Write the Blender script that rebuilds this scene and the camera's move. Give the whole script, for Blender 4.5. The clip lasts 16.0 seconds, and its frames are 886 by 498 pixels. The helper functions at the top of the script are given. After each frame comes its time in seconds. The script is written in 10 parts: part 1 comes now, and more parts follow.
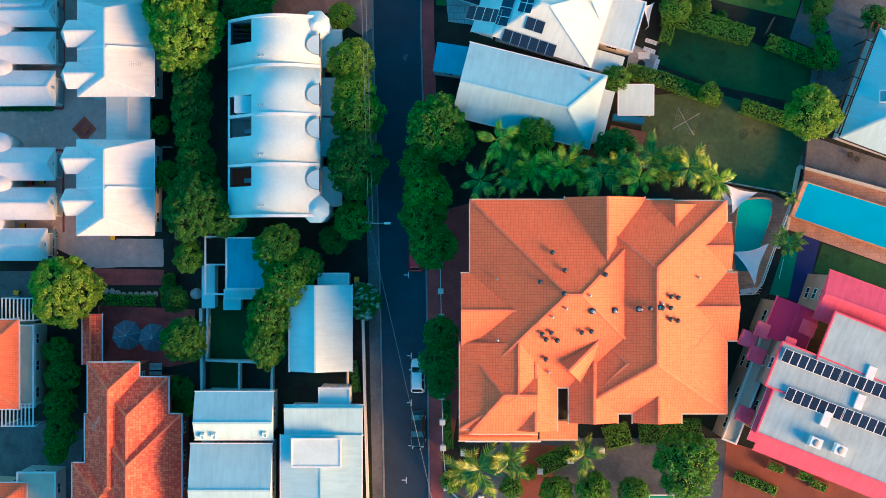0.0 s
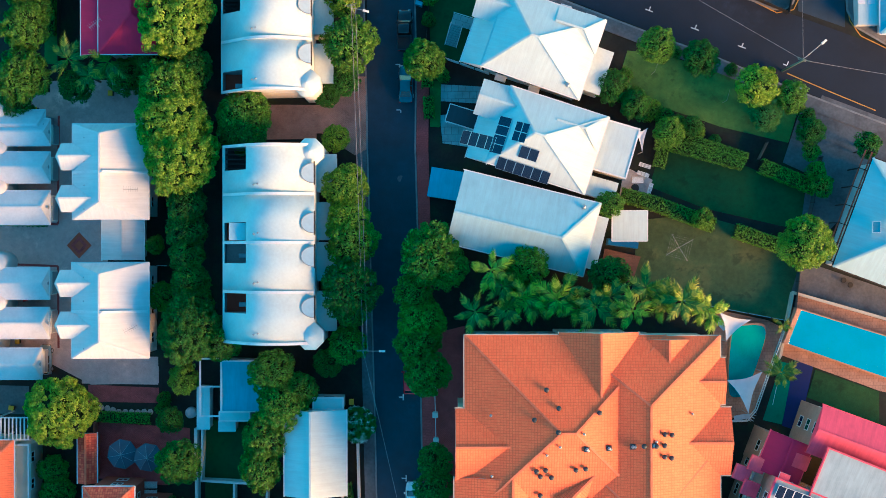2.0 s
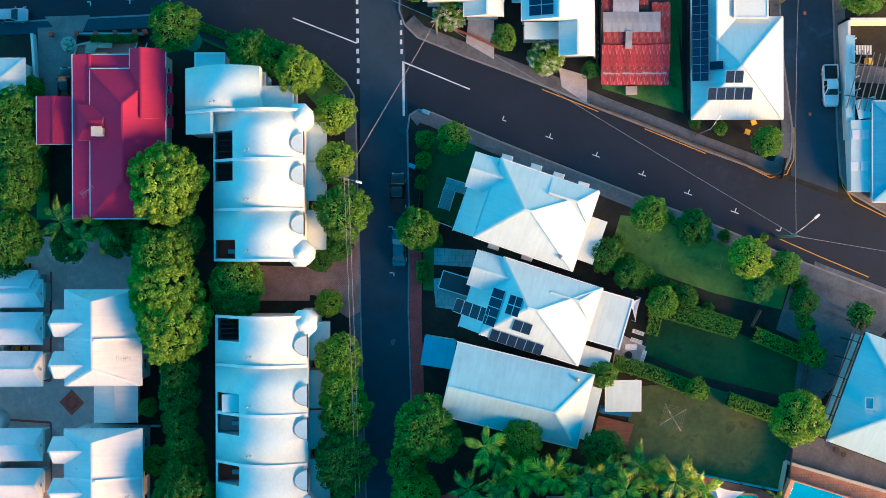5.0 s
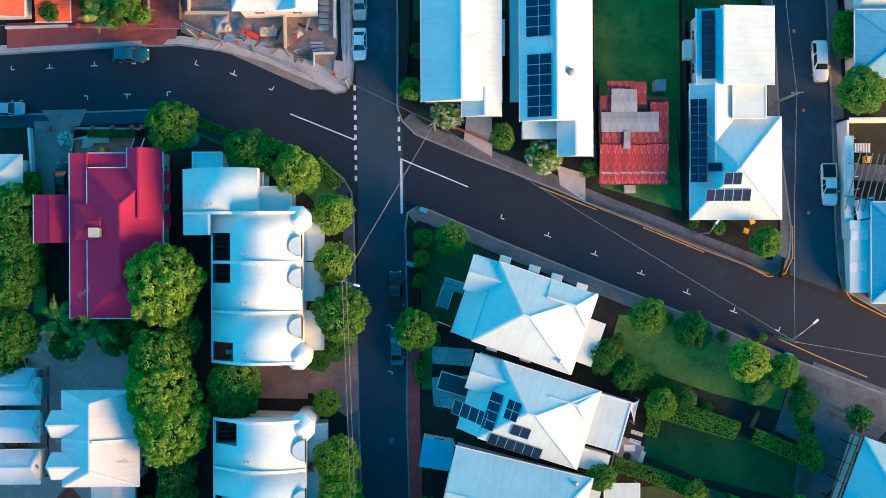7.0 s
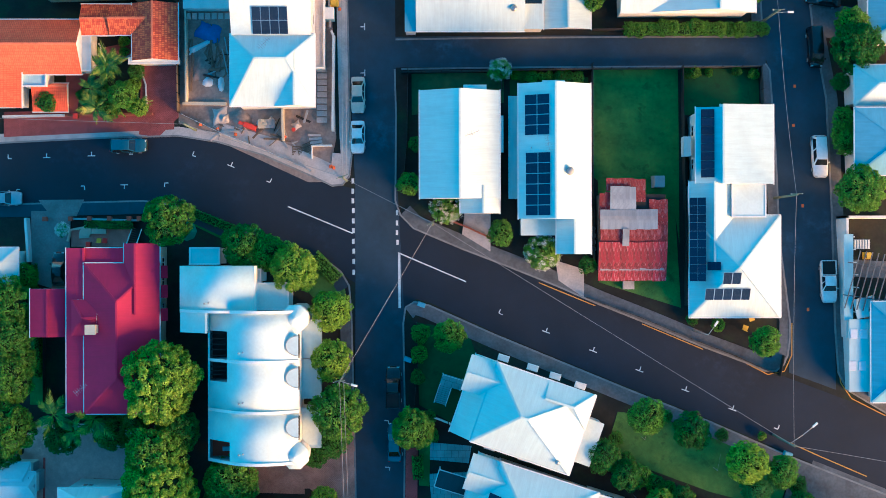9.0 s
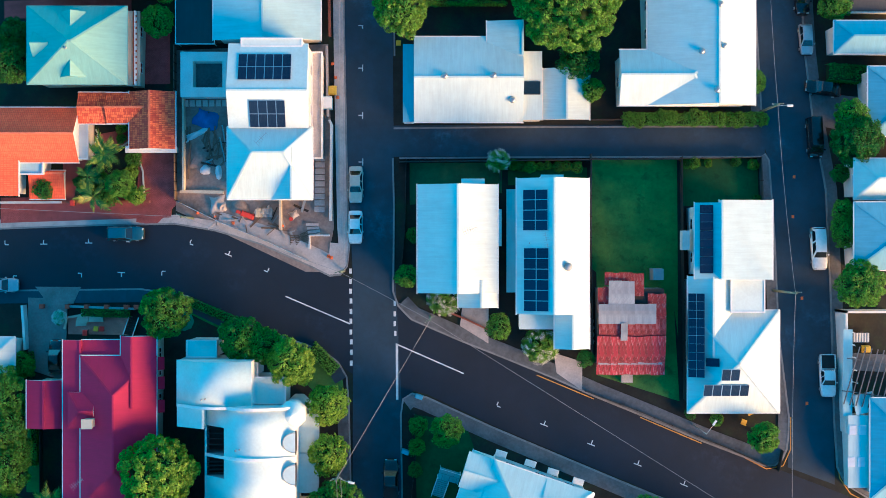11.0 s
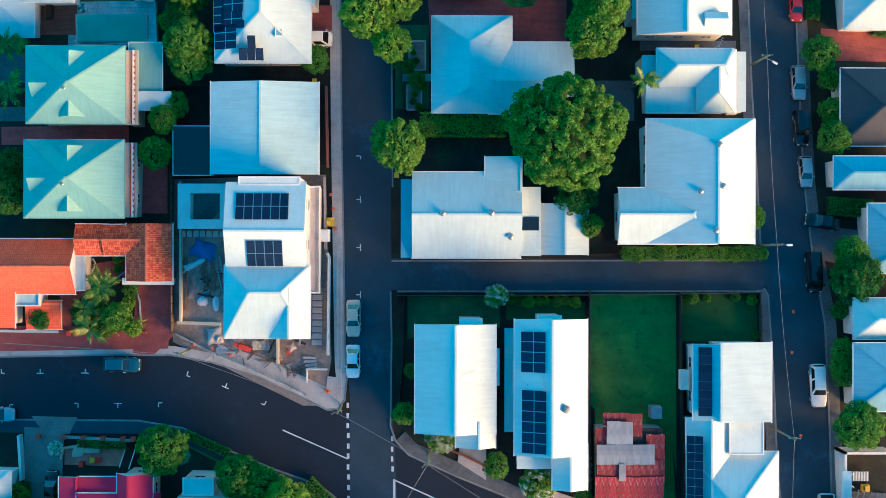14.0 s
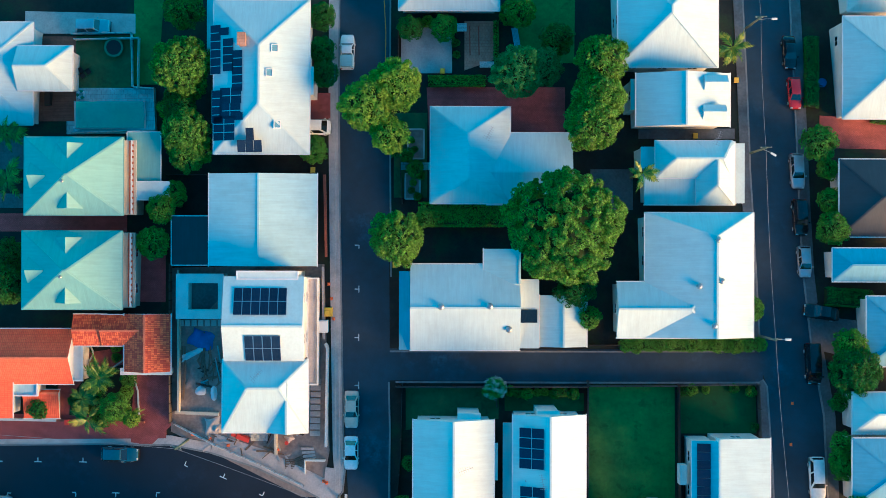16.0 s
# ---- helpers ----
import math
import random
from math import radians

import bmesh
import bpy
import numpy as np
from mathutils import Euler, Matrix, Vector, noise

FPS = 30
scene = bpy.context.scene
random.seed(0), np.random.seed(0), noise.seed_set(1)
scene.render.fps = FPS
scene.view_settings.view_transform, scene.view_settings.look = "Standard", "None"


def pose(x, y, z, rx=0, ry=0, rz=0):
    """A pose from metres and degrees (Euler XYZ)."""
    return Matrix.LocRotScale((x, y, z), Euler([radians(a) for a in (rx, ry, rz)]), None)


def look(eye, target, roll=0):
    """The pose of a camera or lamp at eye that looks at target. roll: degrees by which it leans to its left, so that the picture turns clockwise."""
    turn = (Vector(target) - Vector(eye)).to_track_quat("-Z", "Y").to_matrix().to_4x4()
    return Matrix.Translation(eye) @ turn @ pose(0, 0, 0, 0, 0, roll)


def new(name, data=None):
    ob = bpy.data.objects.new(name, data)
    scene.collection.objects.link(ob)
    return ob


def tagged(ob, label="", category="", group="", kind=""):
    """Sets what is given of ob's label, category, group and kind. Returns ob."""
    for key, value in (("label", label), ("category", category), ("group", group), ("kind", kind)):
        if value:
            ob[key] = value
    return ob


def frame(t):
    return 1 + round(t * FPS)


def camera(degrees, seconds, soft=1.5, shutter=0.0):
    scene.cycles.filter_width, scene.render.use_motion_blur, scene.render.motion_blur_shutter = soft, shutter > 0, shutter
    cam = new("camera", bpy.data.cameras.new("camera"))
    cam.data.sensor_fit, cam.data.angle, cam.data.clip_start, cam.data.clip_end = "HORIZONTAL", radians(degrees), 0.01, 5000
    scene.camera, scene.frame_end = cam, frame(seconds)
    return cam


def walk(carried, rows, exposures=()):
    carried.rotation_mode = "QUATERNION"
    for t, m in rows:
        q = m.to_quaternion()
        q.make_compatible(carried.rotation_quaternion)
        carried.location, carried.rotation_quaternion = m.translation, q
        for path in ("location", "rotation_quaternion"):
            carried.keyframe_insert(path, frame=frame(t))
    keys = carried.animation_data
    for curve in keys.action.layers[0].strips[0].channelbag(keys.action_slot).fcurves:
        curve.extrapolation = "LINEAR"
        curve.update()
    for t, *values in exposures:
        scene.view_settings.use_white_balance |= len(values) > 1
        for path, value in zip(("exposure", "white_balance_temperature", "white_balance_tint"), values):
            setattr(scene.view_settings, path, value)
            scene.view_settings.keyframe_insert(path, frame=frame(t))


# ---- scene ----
cam = camera(39.7, 16.0, soft=0.8)
METRES, EYE, TILT, LEAN, TURN = 100.0, 149.0, -90.0, 0.0, 0.0
ROWS = [
    (0.0, 0.0, 0.0, 0.0, 0.0, 0.0, -0.0),
    (0.5, 0.0006, -0.0006, 0.0393, -0.05, -0.01, 0.02),
    (1.0, -0.0005, -0.0021, 0.0774, -0.16, 0.0, 0.04),
    (1.5, 0.0012, -0.0025, 0.1155, -0.15, -0.0, 0.05),
    (2.0, 0.0022, -0.003, 0.1542, -0.18, -0.06, 0.08),
    (2.5, 0.0027, -0.0032, 0.1903, -0.22, -0.05, 0.1),
    (3.0, 0.0033, -0.0033, 0.2261, -0.25, -0.07, 0.1),
    (3.5, 0.0037, -0.0034, 0.2594, -0.29, -0.03, 0.11),
    (4.0, 0.0037, -0.0029, 0.2949, -0.35, -0.1, 0.13),
    (6.5, 0.0037, 0.0014, 0.4587, -0.54, -0.24, 0.24),
    (7.0, 0.0037, 0.0024, 0.4881, -0.56, -0.19, 0.25),
    (7.5, 0.0034, 0.0038, 0.5191, -0.6, -0.22, 0.24),
    (8.0, 0.0045, 0.0052, 0.5475, -0.59, -0.15, 0.21),
    (8.5, 0.0045, 0.0068, 0.5756, -0.62, -0.09, 0.17),
    (9.0, 0.0052, 0.0085, 0.6033, -0.61, -0.01, 0.12),
    (11.5, 0.0097, 0.0148, 0.7503, -0.56, -0.11, -0.02),
    (12.0, 0.0098, 0.0159, 0.7783, -0.57, -0.1, -0.06),
    (12.5, 0.0104, 0.0169, 0.8064, -0.56, -0.09, -0.07),
    (13.0, 0.0108, 0.0179, 0.8344, -0.57, -0.07, -0.09),
    (13.5, 0.0117, 0.0189, 0.8625, -0.56, -0.06, -0.11),
    (14.0, 0.0125, 0.0196, 0.8904, -0.54, -0.03, -0.12),
    (14.5, 0.0132, 0.0202, 0.9182, -0.54, 0.01, -0.13),
    (15.0, 0.014, 0.0209, 0.9464, -0.54, 0.03, -0.15),
    (15.5, 0.0144, 0.0214, 0.9751, -0.54, 0.04, -0.15),
    (16.0, 0.0157, 0.0211, 0.9992, -0.49, 0.23, -0.15),
]
walk(cam, [(t, pose(0, 0, EYE, TILT, LEAN, TURN) @ pose(METRES * x, METRES * y, METRES * z, 90 + pitch, roll, yaw)) for t, x, y, z, yaw, pitch, roll in ROWS],
     exposures=[(0.0, 0.86, 3580.0, -42.0), (4.0, 0.92, 3520.0, -43.0), (8.0, 0.88, 3380.0, -42.0), (12.0, 0.82, 3270.0, -43.0), (16.0, 0.63, 3200.0, -46.0)])

# ---- sky and sun ----
SUN_ELEV, SUN_AZ = 16.5, 122.0      # degrees above the horizon; clockwise from north (+y)
world = bpy.data.worlds.new("dawn_sky")
scene.world = world
world.use_nodes = True
wn = world.node_tree.nodes
sky = wn.new("ShaderNodeTexSky")
sky.sky_type, sky.sun_disc = "NISHITA", False
sky.sun_elevation, sky.sun_rotation = radians(SUN_ELEV), radians(SUN_AZ)
sky.air_density, sky.dust_density, sky.ozone_density = 1.0, 0.2, 0.4
world.node_tree.links.new(sky.outputs[0], wn["Background"].inputs[0])
wn["Background"].inputs[1].default_value = 0.13
sun = new("sun", bpy.data.lights.new("sun", "SUN"))
sun.data.energy, sun.data.angle, sun.data.color = 11.5, radians(32), (1.0, 0.27, 0.055)
sun.matrix_basis = look((0, 0, 0), (-math.sin(radians(SUN_AZ)) * math.cos(radians(SUN_ELEV)), -math.cos(radians(SUN_AZ)) * math.cos(radians(SUN_ELEV)), -math.sin(radians(SUN_ELEV))))


# ---- materials ----
def rgb(c):
    return (c[0], c[1], c[2], 1.0)


class Nodes:
    """A small builder of node materials."""

    def __init__(self, name, rough=0.6, metal=0.0):
        self.m = bpy.data.materials.new(name)
        self.m.use_nodes = True
        self.t = self.m.node_tree
        self.b = self.t.nodes["Principled BSDF"]
        self.b.inputs["Roughness"].default_value = rough
        self.b.inputs["Metallic"].default_value = metal

    def node(self, kind, **props):
        n = self.t.nodes.new("ShaderNode" + kind)
        if "op" in props:
            n.operation = props["op"]
        if "data" in props:
            n.data_type = props["data"]
        return n

    def link(self, a, b):
        self.t.links.new(a, b)

    def coord(self, which="Object", scale=(1, 1, 1)):
        tc, mp = self.node("TexCoord"), self.node("Mapping")
        self.link(tc.outputs[which], mp.inputs[0])
        mp.inputs["Scale"].default_value = scale
        return mp.outputs[0]

    def noise(self, vec, scale, detail=4.0, rough=0.55):
        n = self.node("TexNoise")
        n.inputs["Scale"].default_value, n.inputs["Detail"].default_value, n.inputs["Roughness"].default_value = scale, detail, rough
        self.link(vec, n.inputs["Vector"])
        return n.outputs[0]

    def ramp(self, fac, stops):
        r = self.node("ValToRGB")
        e = r.color_ramp.elements
        while len(e) < len(stops):
            e.new(0.5)
        for k, (p, c) in zip(e, stops):
            k.position, k.color = p, rgb(c)
        self.link(fac, r.inputs[0])
        return r.outputs[0]

    def mix(self, a, b, fac, blend="MIX"):
        n = self.node("Mix")
        n.data_type, n.blend_type = "RGBA", blend
        for sock, v in ((n.inputs[0], fac), (n.inputs[6], a), (n.inputs[7], b)):
            if isinstance(v, (int, float)):
                sock.default_value = v
            elif isinstance(v, tuple):
                sock.default_value = rgb(v)
            else:
                self.link(v, sock)
        return n.outputs[2]

    def math(self, op, a, b=0.0, c=0.0):
        n = self.node("Math", op=op)
        for sock, v in zip(n.inputs, (a, b, c)):
            if isinstance(v, (int, float)):
                sock.default_value = v
            else:
                self.link(v, sock)
        return n.outputs[0]

    def colour(self, c):
        self.link(c, self.b.inputs["Base Color"])
        return self

    def bump(self, h, strength=0.3, dist=0.02):
        n = self.node("Bump")
        n.inputs["Strength"].default_value, n.inputs["Distance"].default_value = strength, dist
        self.link(h, n.inputs["Height"])
        self.link(n.outputs[0], self.b.inputs["Normal"])
        return self

    def rough(self, fac, lo, hi):
        r = self.node("MapRange")
        r.inputs["To Min"].default_value, r.inputs["To Max"].default_value = lo, hi
        self.link(fac, r.inputs[0])
        self.link(r.outputs[0], self.b.inputs["Roughness"])
        return self

    def done(self):
        return self.m


def tone(c, k):
    return tuple(max(0.0, v * k) for v in c)


def surface(name, c, spread=0.25, small=6.0, large=0.35, rough=0.7, metal=0.0, bump=0.25, c2=None, vary=0.0):
    """A weathered surface: grain at one scale and stains at another."""
    n = Nodes(name, rough, metal)
    v = n.coord()
    fine, wide = n.noise(v, small, 6.0), n.noise(v, large, 5.0, 0.65)
    col = n.ramp(wide, [(0.32, tone(c, 1 - spread)), (0.5, c), (0.68, c2 or tone(c, 1 + spread * 0.6))])
    col = n.mix(col, n.ramp(fine, [(0.35, (1 - spread,) * 3), (0.65, (1.0,) * 3)]), 0.7, "MULTIPLY")
    if vary:
        oi = n.node("ObjectInfo")
        col = n.mix(col, n.ramp(oi.outputs["Random"], [(0, (1 - vary,) * 3), (1, (1.0,) * 3)]), 1.0, "MULTIPLY")
    n.colour(col).rough(fine, max(0.05, rough - 0.15), min(1, rough + 0.12))
    if bump:
        n.bump(fine, bump, 0.03)
    return n.done()


def sheet_metal(name, c, rough=0.42, stain=0.12, rust=0.0, vary=0.0):
    """Painted ribbed roof sheets: ribs run up the slope, with sheet laps, screw lines and weather streaks."""
    n = Nodes(name, rough)
    uv = n.coord("UV")
    sep = n.node("SeparateXYZ")
    n.link(uv, sep.inputs[0])
    u, v = sep.outputs[0], sep.outputs[1]
    rib = n.math("PINGPONG", u, 0.1)
    rib = n.math("MULTIPLY", rib, 10.0)
    lap = n.math("LESS_THAN", n.math("PINGPONG", u, 0.38), 0.014)
    row = n.math("LESS_THAN", n.math("PINGPONG", v, 0.55), 0.012)
    streak = n.noise(n.coord("UV", (2.2, 0.25, 1)), 1.0, 6.0, 0.65)
    blot = n.noise(n.coord("Object"), 0.35, 6.0, 0.7)
    col = n.ramp(streak, [(0.3, tone(c, 1 - stain)), (0.62, c)])
    col = n.mix(col, n.ramp(blot, [(0.3, (1 - stain, 1 - stain, 1 - stain * 0.9)), (0.6, (1, 1, 1))]), 1.0, "MULTIPLY")
    lines = n.math("MAXIMUM", n.math("MULTIPLY", lap, 0.12), n.math("MULTIPLY", row, 0.05))
    col = n.mix(col, tone(c, 0.45), lines)
    if rust:
        r = n.noise(n.coord("UV", (1.6, 0.5, 1)), 1.5, 9.0, 0.72)
        m = n.ramp(r, [(0.5 - rust * 0.14, (0, 0, 0)), (0.56 - rust * 0.1, (1, 1, 1))])
        pale = n.ramp(n.noise(n.coord("UV", (2.6, 0.7, 1)), 0.8, 8.0, 0.75), [(0.50, (0, 0, 0)), (0.62, (0.85,) * 3)])
        col = n.mix(col, (0.62, 0.46, 0.46), pale)
        col = n.mix(col, n.ramp(n.noise(uv, 5.0), [(0.3, (0.10, 0.008, 0.014)), (0.7, (0.36, 0.03, 0.04))]), m)
    if vary:
        oi = n.node("ObjectInfo")
        col = n.mix(col, n.ramp(oi.outputs["Random"], [(0, (1 - vary,) * 3), (1, (1.0,) * 3)]), 1.0, "MULTIPLY")
    n.colour(col).rough(streak, rough - 0.1, rough + 0.15)
    n.bump(rib, 0.09, 0.03)
    return n.done()


def tile_roof(name, c, c2, worn=0.2, w=0.30, h=0.36):
    """Terracotta or concrete roof tiles in courses."""
    n = Nodes(name, 0.72)
    uv = n.coord("UV")
    br = n.node("TexBrick")
    n.link(uv, br.inputs["Vector"])
    br.offset = 0.0
    for key, val in (("Scale", 1.0), ("Mortar Size", 0.022), ("Mortar Smooth", 0.4), ("Bias", 0.0), ("Brick Width", w), ("Row Height", h)):
        br.inputs[key].default_value = val
    br.inputs["Color1"].default_value, br.inputs["Color2"].default_value = rgb(c), rgb(c2)
    br.inputs["Mortar"].default_value = rgb(tone(c, 0.72))
    wide = n.noise(n.coord("Object"), 0.3, 6.0, 0.7)
    fine = n.noise(n.coord("UV"), 9.0, 5.0)
    col = n.mix(br.outputs[0], n.ramp(wide, [(0.3, (1 - worn,) * 3), (0.62, (1, 1, 1))]), 1.0, "MULTIPLY")
    col = n.mix(col, n.ramp(fine, [(0.3, (0.82, 0.8, 0.78)), (0.6, (1, 1, 1))]), 0.8, "MULTIPLY")
    sep = n.node("SeparateXYZ")
    n.link(uv, sep.inputs[0])
    wave = n.math("SINE", n.math("MULTIPLY", sep.outputs[0], 2 * math.pi / w))
    step = n.math("FRACT", n.math("DIVIDE", sep.outputs[1], h))
    hgt = n.math("SUBTRACT", n.math("MULTIPLY", wave, 0.5), n.math("MULTIPLY", step, 0.9))
    n.colour(col).rough(fine, 0.6, 0.85)
    n.bump(hgt, 0.3, 0.03)
    return n.done()


def paving(name, c, c2, w, h, joint=0.02, offset=0.5):
    n = Nodes(name, 0.8)
    v = n.coord("UV")
    br = n.node("TexBrick")
    n.link(v, br.inputs["Vector"])
    br.offset = offset
    for key, val in (("Scale", 1.0), ("Mortar Size", joint), ("Mortar Smooth", 0.3), ("Brick Width", w), ("Row Height", h)):
        br.inputs[key].default_value = val
    br.inputs["Color1"].default_value, br.inputs["Color2"].default_value, br.inputs["Mortar"].default_value = rgb(c), rgb(c2), rgb(tone(c, 0.55))
    wide = n.noise(n.coord("UV"), 0.4, 6.0, 0.7)
    col = n.mix(br.outputs[0], n.ramp(wide, [(0.3, (0.55,) * 3), (0.65, (1, 1, 1))]), 1.0, "MULTIPLY")
    n.colour(col).bump(br.outputs["Fac"], 0.3, -0.02)
    return n.done()


def leafy(name, dark, mid, light, gloss=0.5):
    """Foliage: each leaf clump has its own shade, and each plant its own."""
    n = Nodes(name, gloss)
    g, oi = n.node("NewGeometry"), n.node("ObjectInfo")
    col = n.ramp(g.outputs["Random Per Island"], [(0.0, dark), (0.45, mid), (1.0, light)])
    col = n.mix(col, n.ramp(oi.outputs["Random"], [(0, (0.72, 0.8, 0.8)), (0.5, (1, 1, 1)), (1, (1.08, 1.05, 0.8))]), 0.8, "MULTIPLY")
    n.colour(col)
    # light comes through thin leaves
    tr, mx = n.node("BsdfTranslucent"), n.node("MixShader")
    n.link(col, tr.inputs["Color"])
    mx.inputs[0].default_value = 0.22
    n.link(n.b.outputs[0], mx.inputs[1])
    n.link(tr.outputs[0], mx.inputs[2])
    n.link(mx.outputs[0], n.t.nodes["Material Output"].inputs["Surface"])
    return n.done()


def grass(name, c, c2, dry=(0.09, 0.085, 0.03)):
    n = Nodes(name, 0.9)
    v = n.coord("UV")
    fine, mid, wide = n.noise(v, 14.0, 4.0), n.noise(v, 1.6, 5.0, 0.65), n.noise(v, 0.22, 5.0, 0.65)
    col = n.ramp(wide, [(0.3, tone(c, 0.7)), (0.5, c), (0.68, c2)])
    col = n.mix(col, n.ramp(mid, [(0.3, (0.72, 0.74, 0.7)), (0.6, (1, 1, 1))]), 0.9, "MULTIPLY")
    col = n.mix(col, dry, n.ramp(mid, [(0.62, (0, 0, 0)), (0.75, (0.55,) * 3)]))
    col = n.mix(col, tone(c, 0.45), n.ramp(n.noise(v, 0.45, 7.0, 0.7), [(0.56, (0, 0, 0)), (0.64, (0.7,) * 3)]))
    col = n.mix(col, n.ramp(fine, [(0.25, (0.55,) * 3), (0.65, (1, 1, 1))]), 0.8, "MULTIPLY")
    n.colour(col).bump(fine, 0.5, 0.06)
    return n.done()


def bitumen(name, c, patch=0.25):
    n = Nodes(name, 0.82)
    v = n.coord("UV")
    fine, mid, wide = n.noise(v, 30.0, 3.0), n.noise(v, 1.1, 7.0, 0.7), n.noise(v, 0.16, 6.0, 0.62)
    col = n.ramp(wide, [(0.3, tone(c, 1 - patch)), (0.55, c), (0.75, tone(c, 1 + patch))])
    col = n.mix(col, n.ramp(mid, [(0.3, (0.72,) * 3), (0.6, (1, 1, 1)), (0.78, (1.25,) * 3)]), 0.8, "MULTIPLY")
    col = n.mix(col, n.ramp(fine, [(0.3, (0.65,) * 3), (0.7, (1.15,) * 3)]), 0.7, "MULTIPLY")
    scuff = n.math("MULTIPLY", n.ramp(n.noise(v, 0.09, 5.0, 0.6), [(0.56, (0, 0, 0)), (0.70, (1, 1, 1))]), n.ramp(n.noise(v, 0.8, 8.0, 0.75), [(0.45, (0, 0, 0)), (0.72, (0.75,) * 3)]))
    col = n.mix(col, tone(c, 3.2), scuff)
    n.colour(col).rough(mid, 0.65, 0.9).bump(fine, 0.35, 0.01)
    return n.done()


def solar_face(name):
    n = Nodes(name, 0.3)
    n.b.inputs["Specular IOR Level"].default_value = 0.25
    sep = n.node("SeparateXYZ")
    n.link(n.coord("UV"), sep.inputs[0])
    a = n.math("LESS_THAN", n.math("PINGPONG", sep.outputs[0], 0.08), 0.005)
    b = n.math("LESS_THAN", n.math("PINGPONG", sep.outputs[1], 0.08), 0.005)
    oi = n.node("ObjectInfo")
    base = n.ramp(oi.outputs["Random"], [(0, (0.008, 0.018, 0.048)), (1, (0.014, 0.030, 0.075))])
    n.colour(n.mix(base, (0.05, 0.06, 0.09), n.math("MAXIMUM", a, b)))
    return n.done()


def paint(name, c, rough=0.3, metal=0.0, coat=0.6):
    n = Nodes(name, rough, metal)
    f = n.noise(n.coord(), 3.0, 5.0)
    n.colour(n.ramp(f, [(0.3, tone(c, 0.88)), (0.6, c)]))
    n.b.inputs["Coat Weight"].default_value = coat
    n.b.inputs["Coat Roughness"].default_value = 0.06
    return n.done()


def pool_water(name):
    n = Nodes(name, 0.03)
    n.b.inputs["Base Color"].default_value = (0.75, 0.95, 1.0, 1)
    n.b.inputs["Transmission Weight"].default_value = 1.0
    n.b.inputs["IOR"].default_value = 1.33
    n.bump(n.noise(n.coord(), 1.4, 3.0), 0.06, 0.05)
    return n.done()


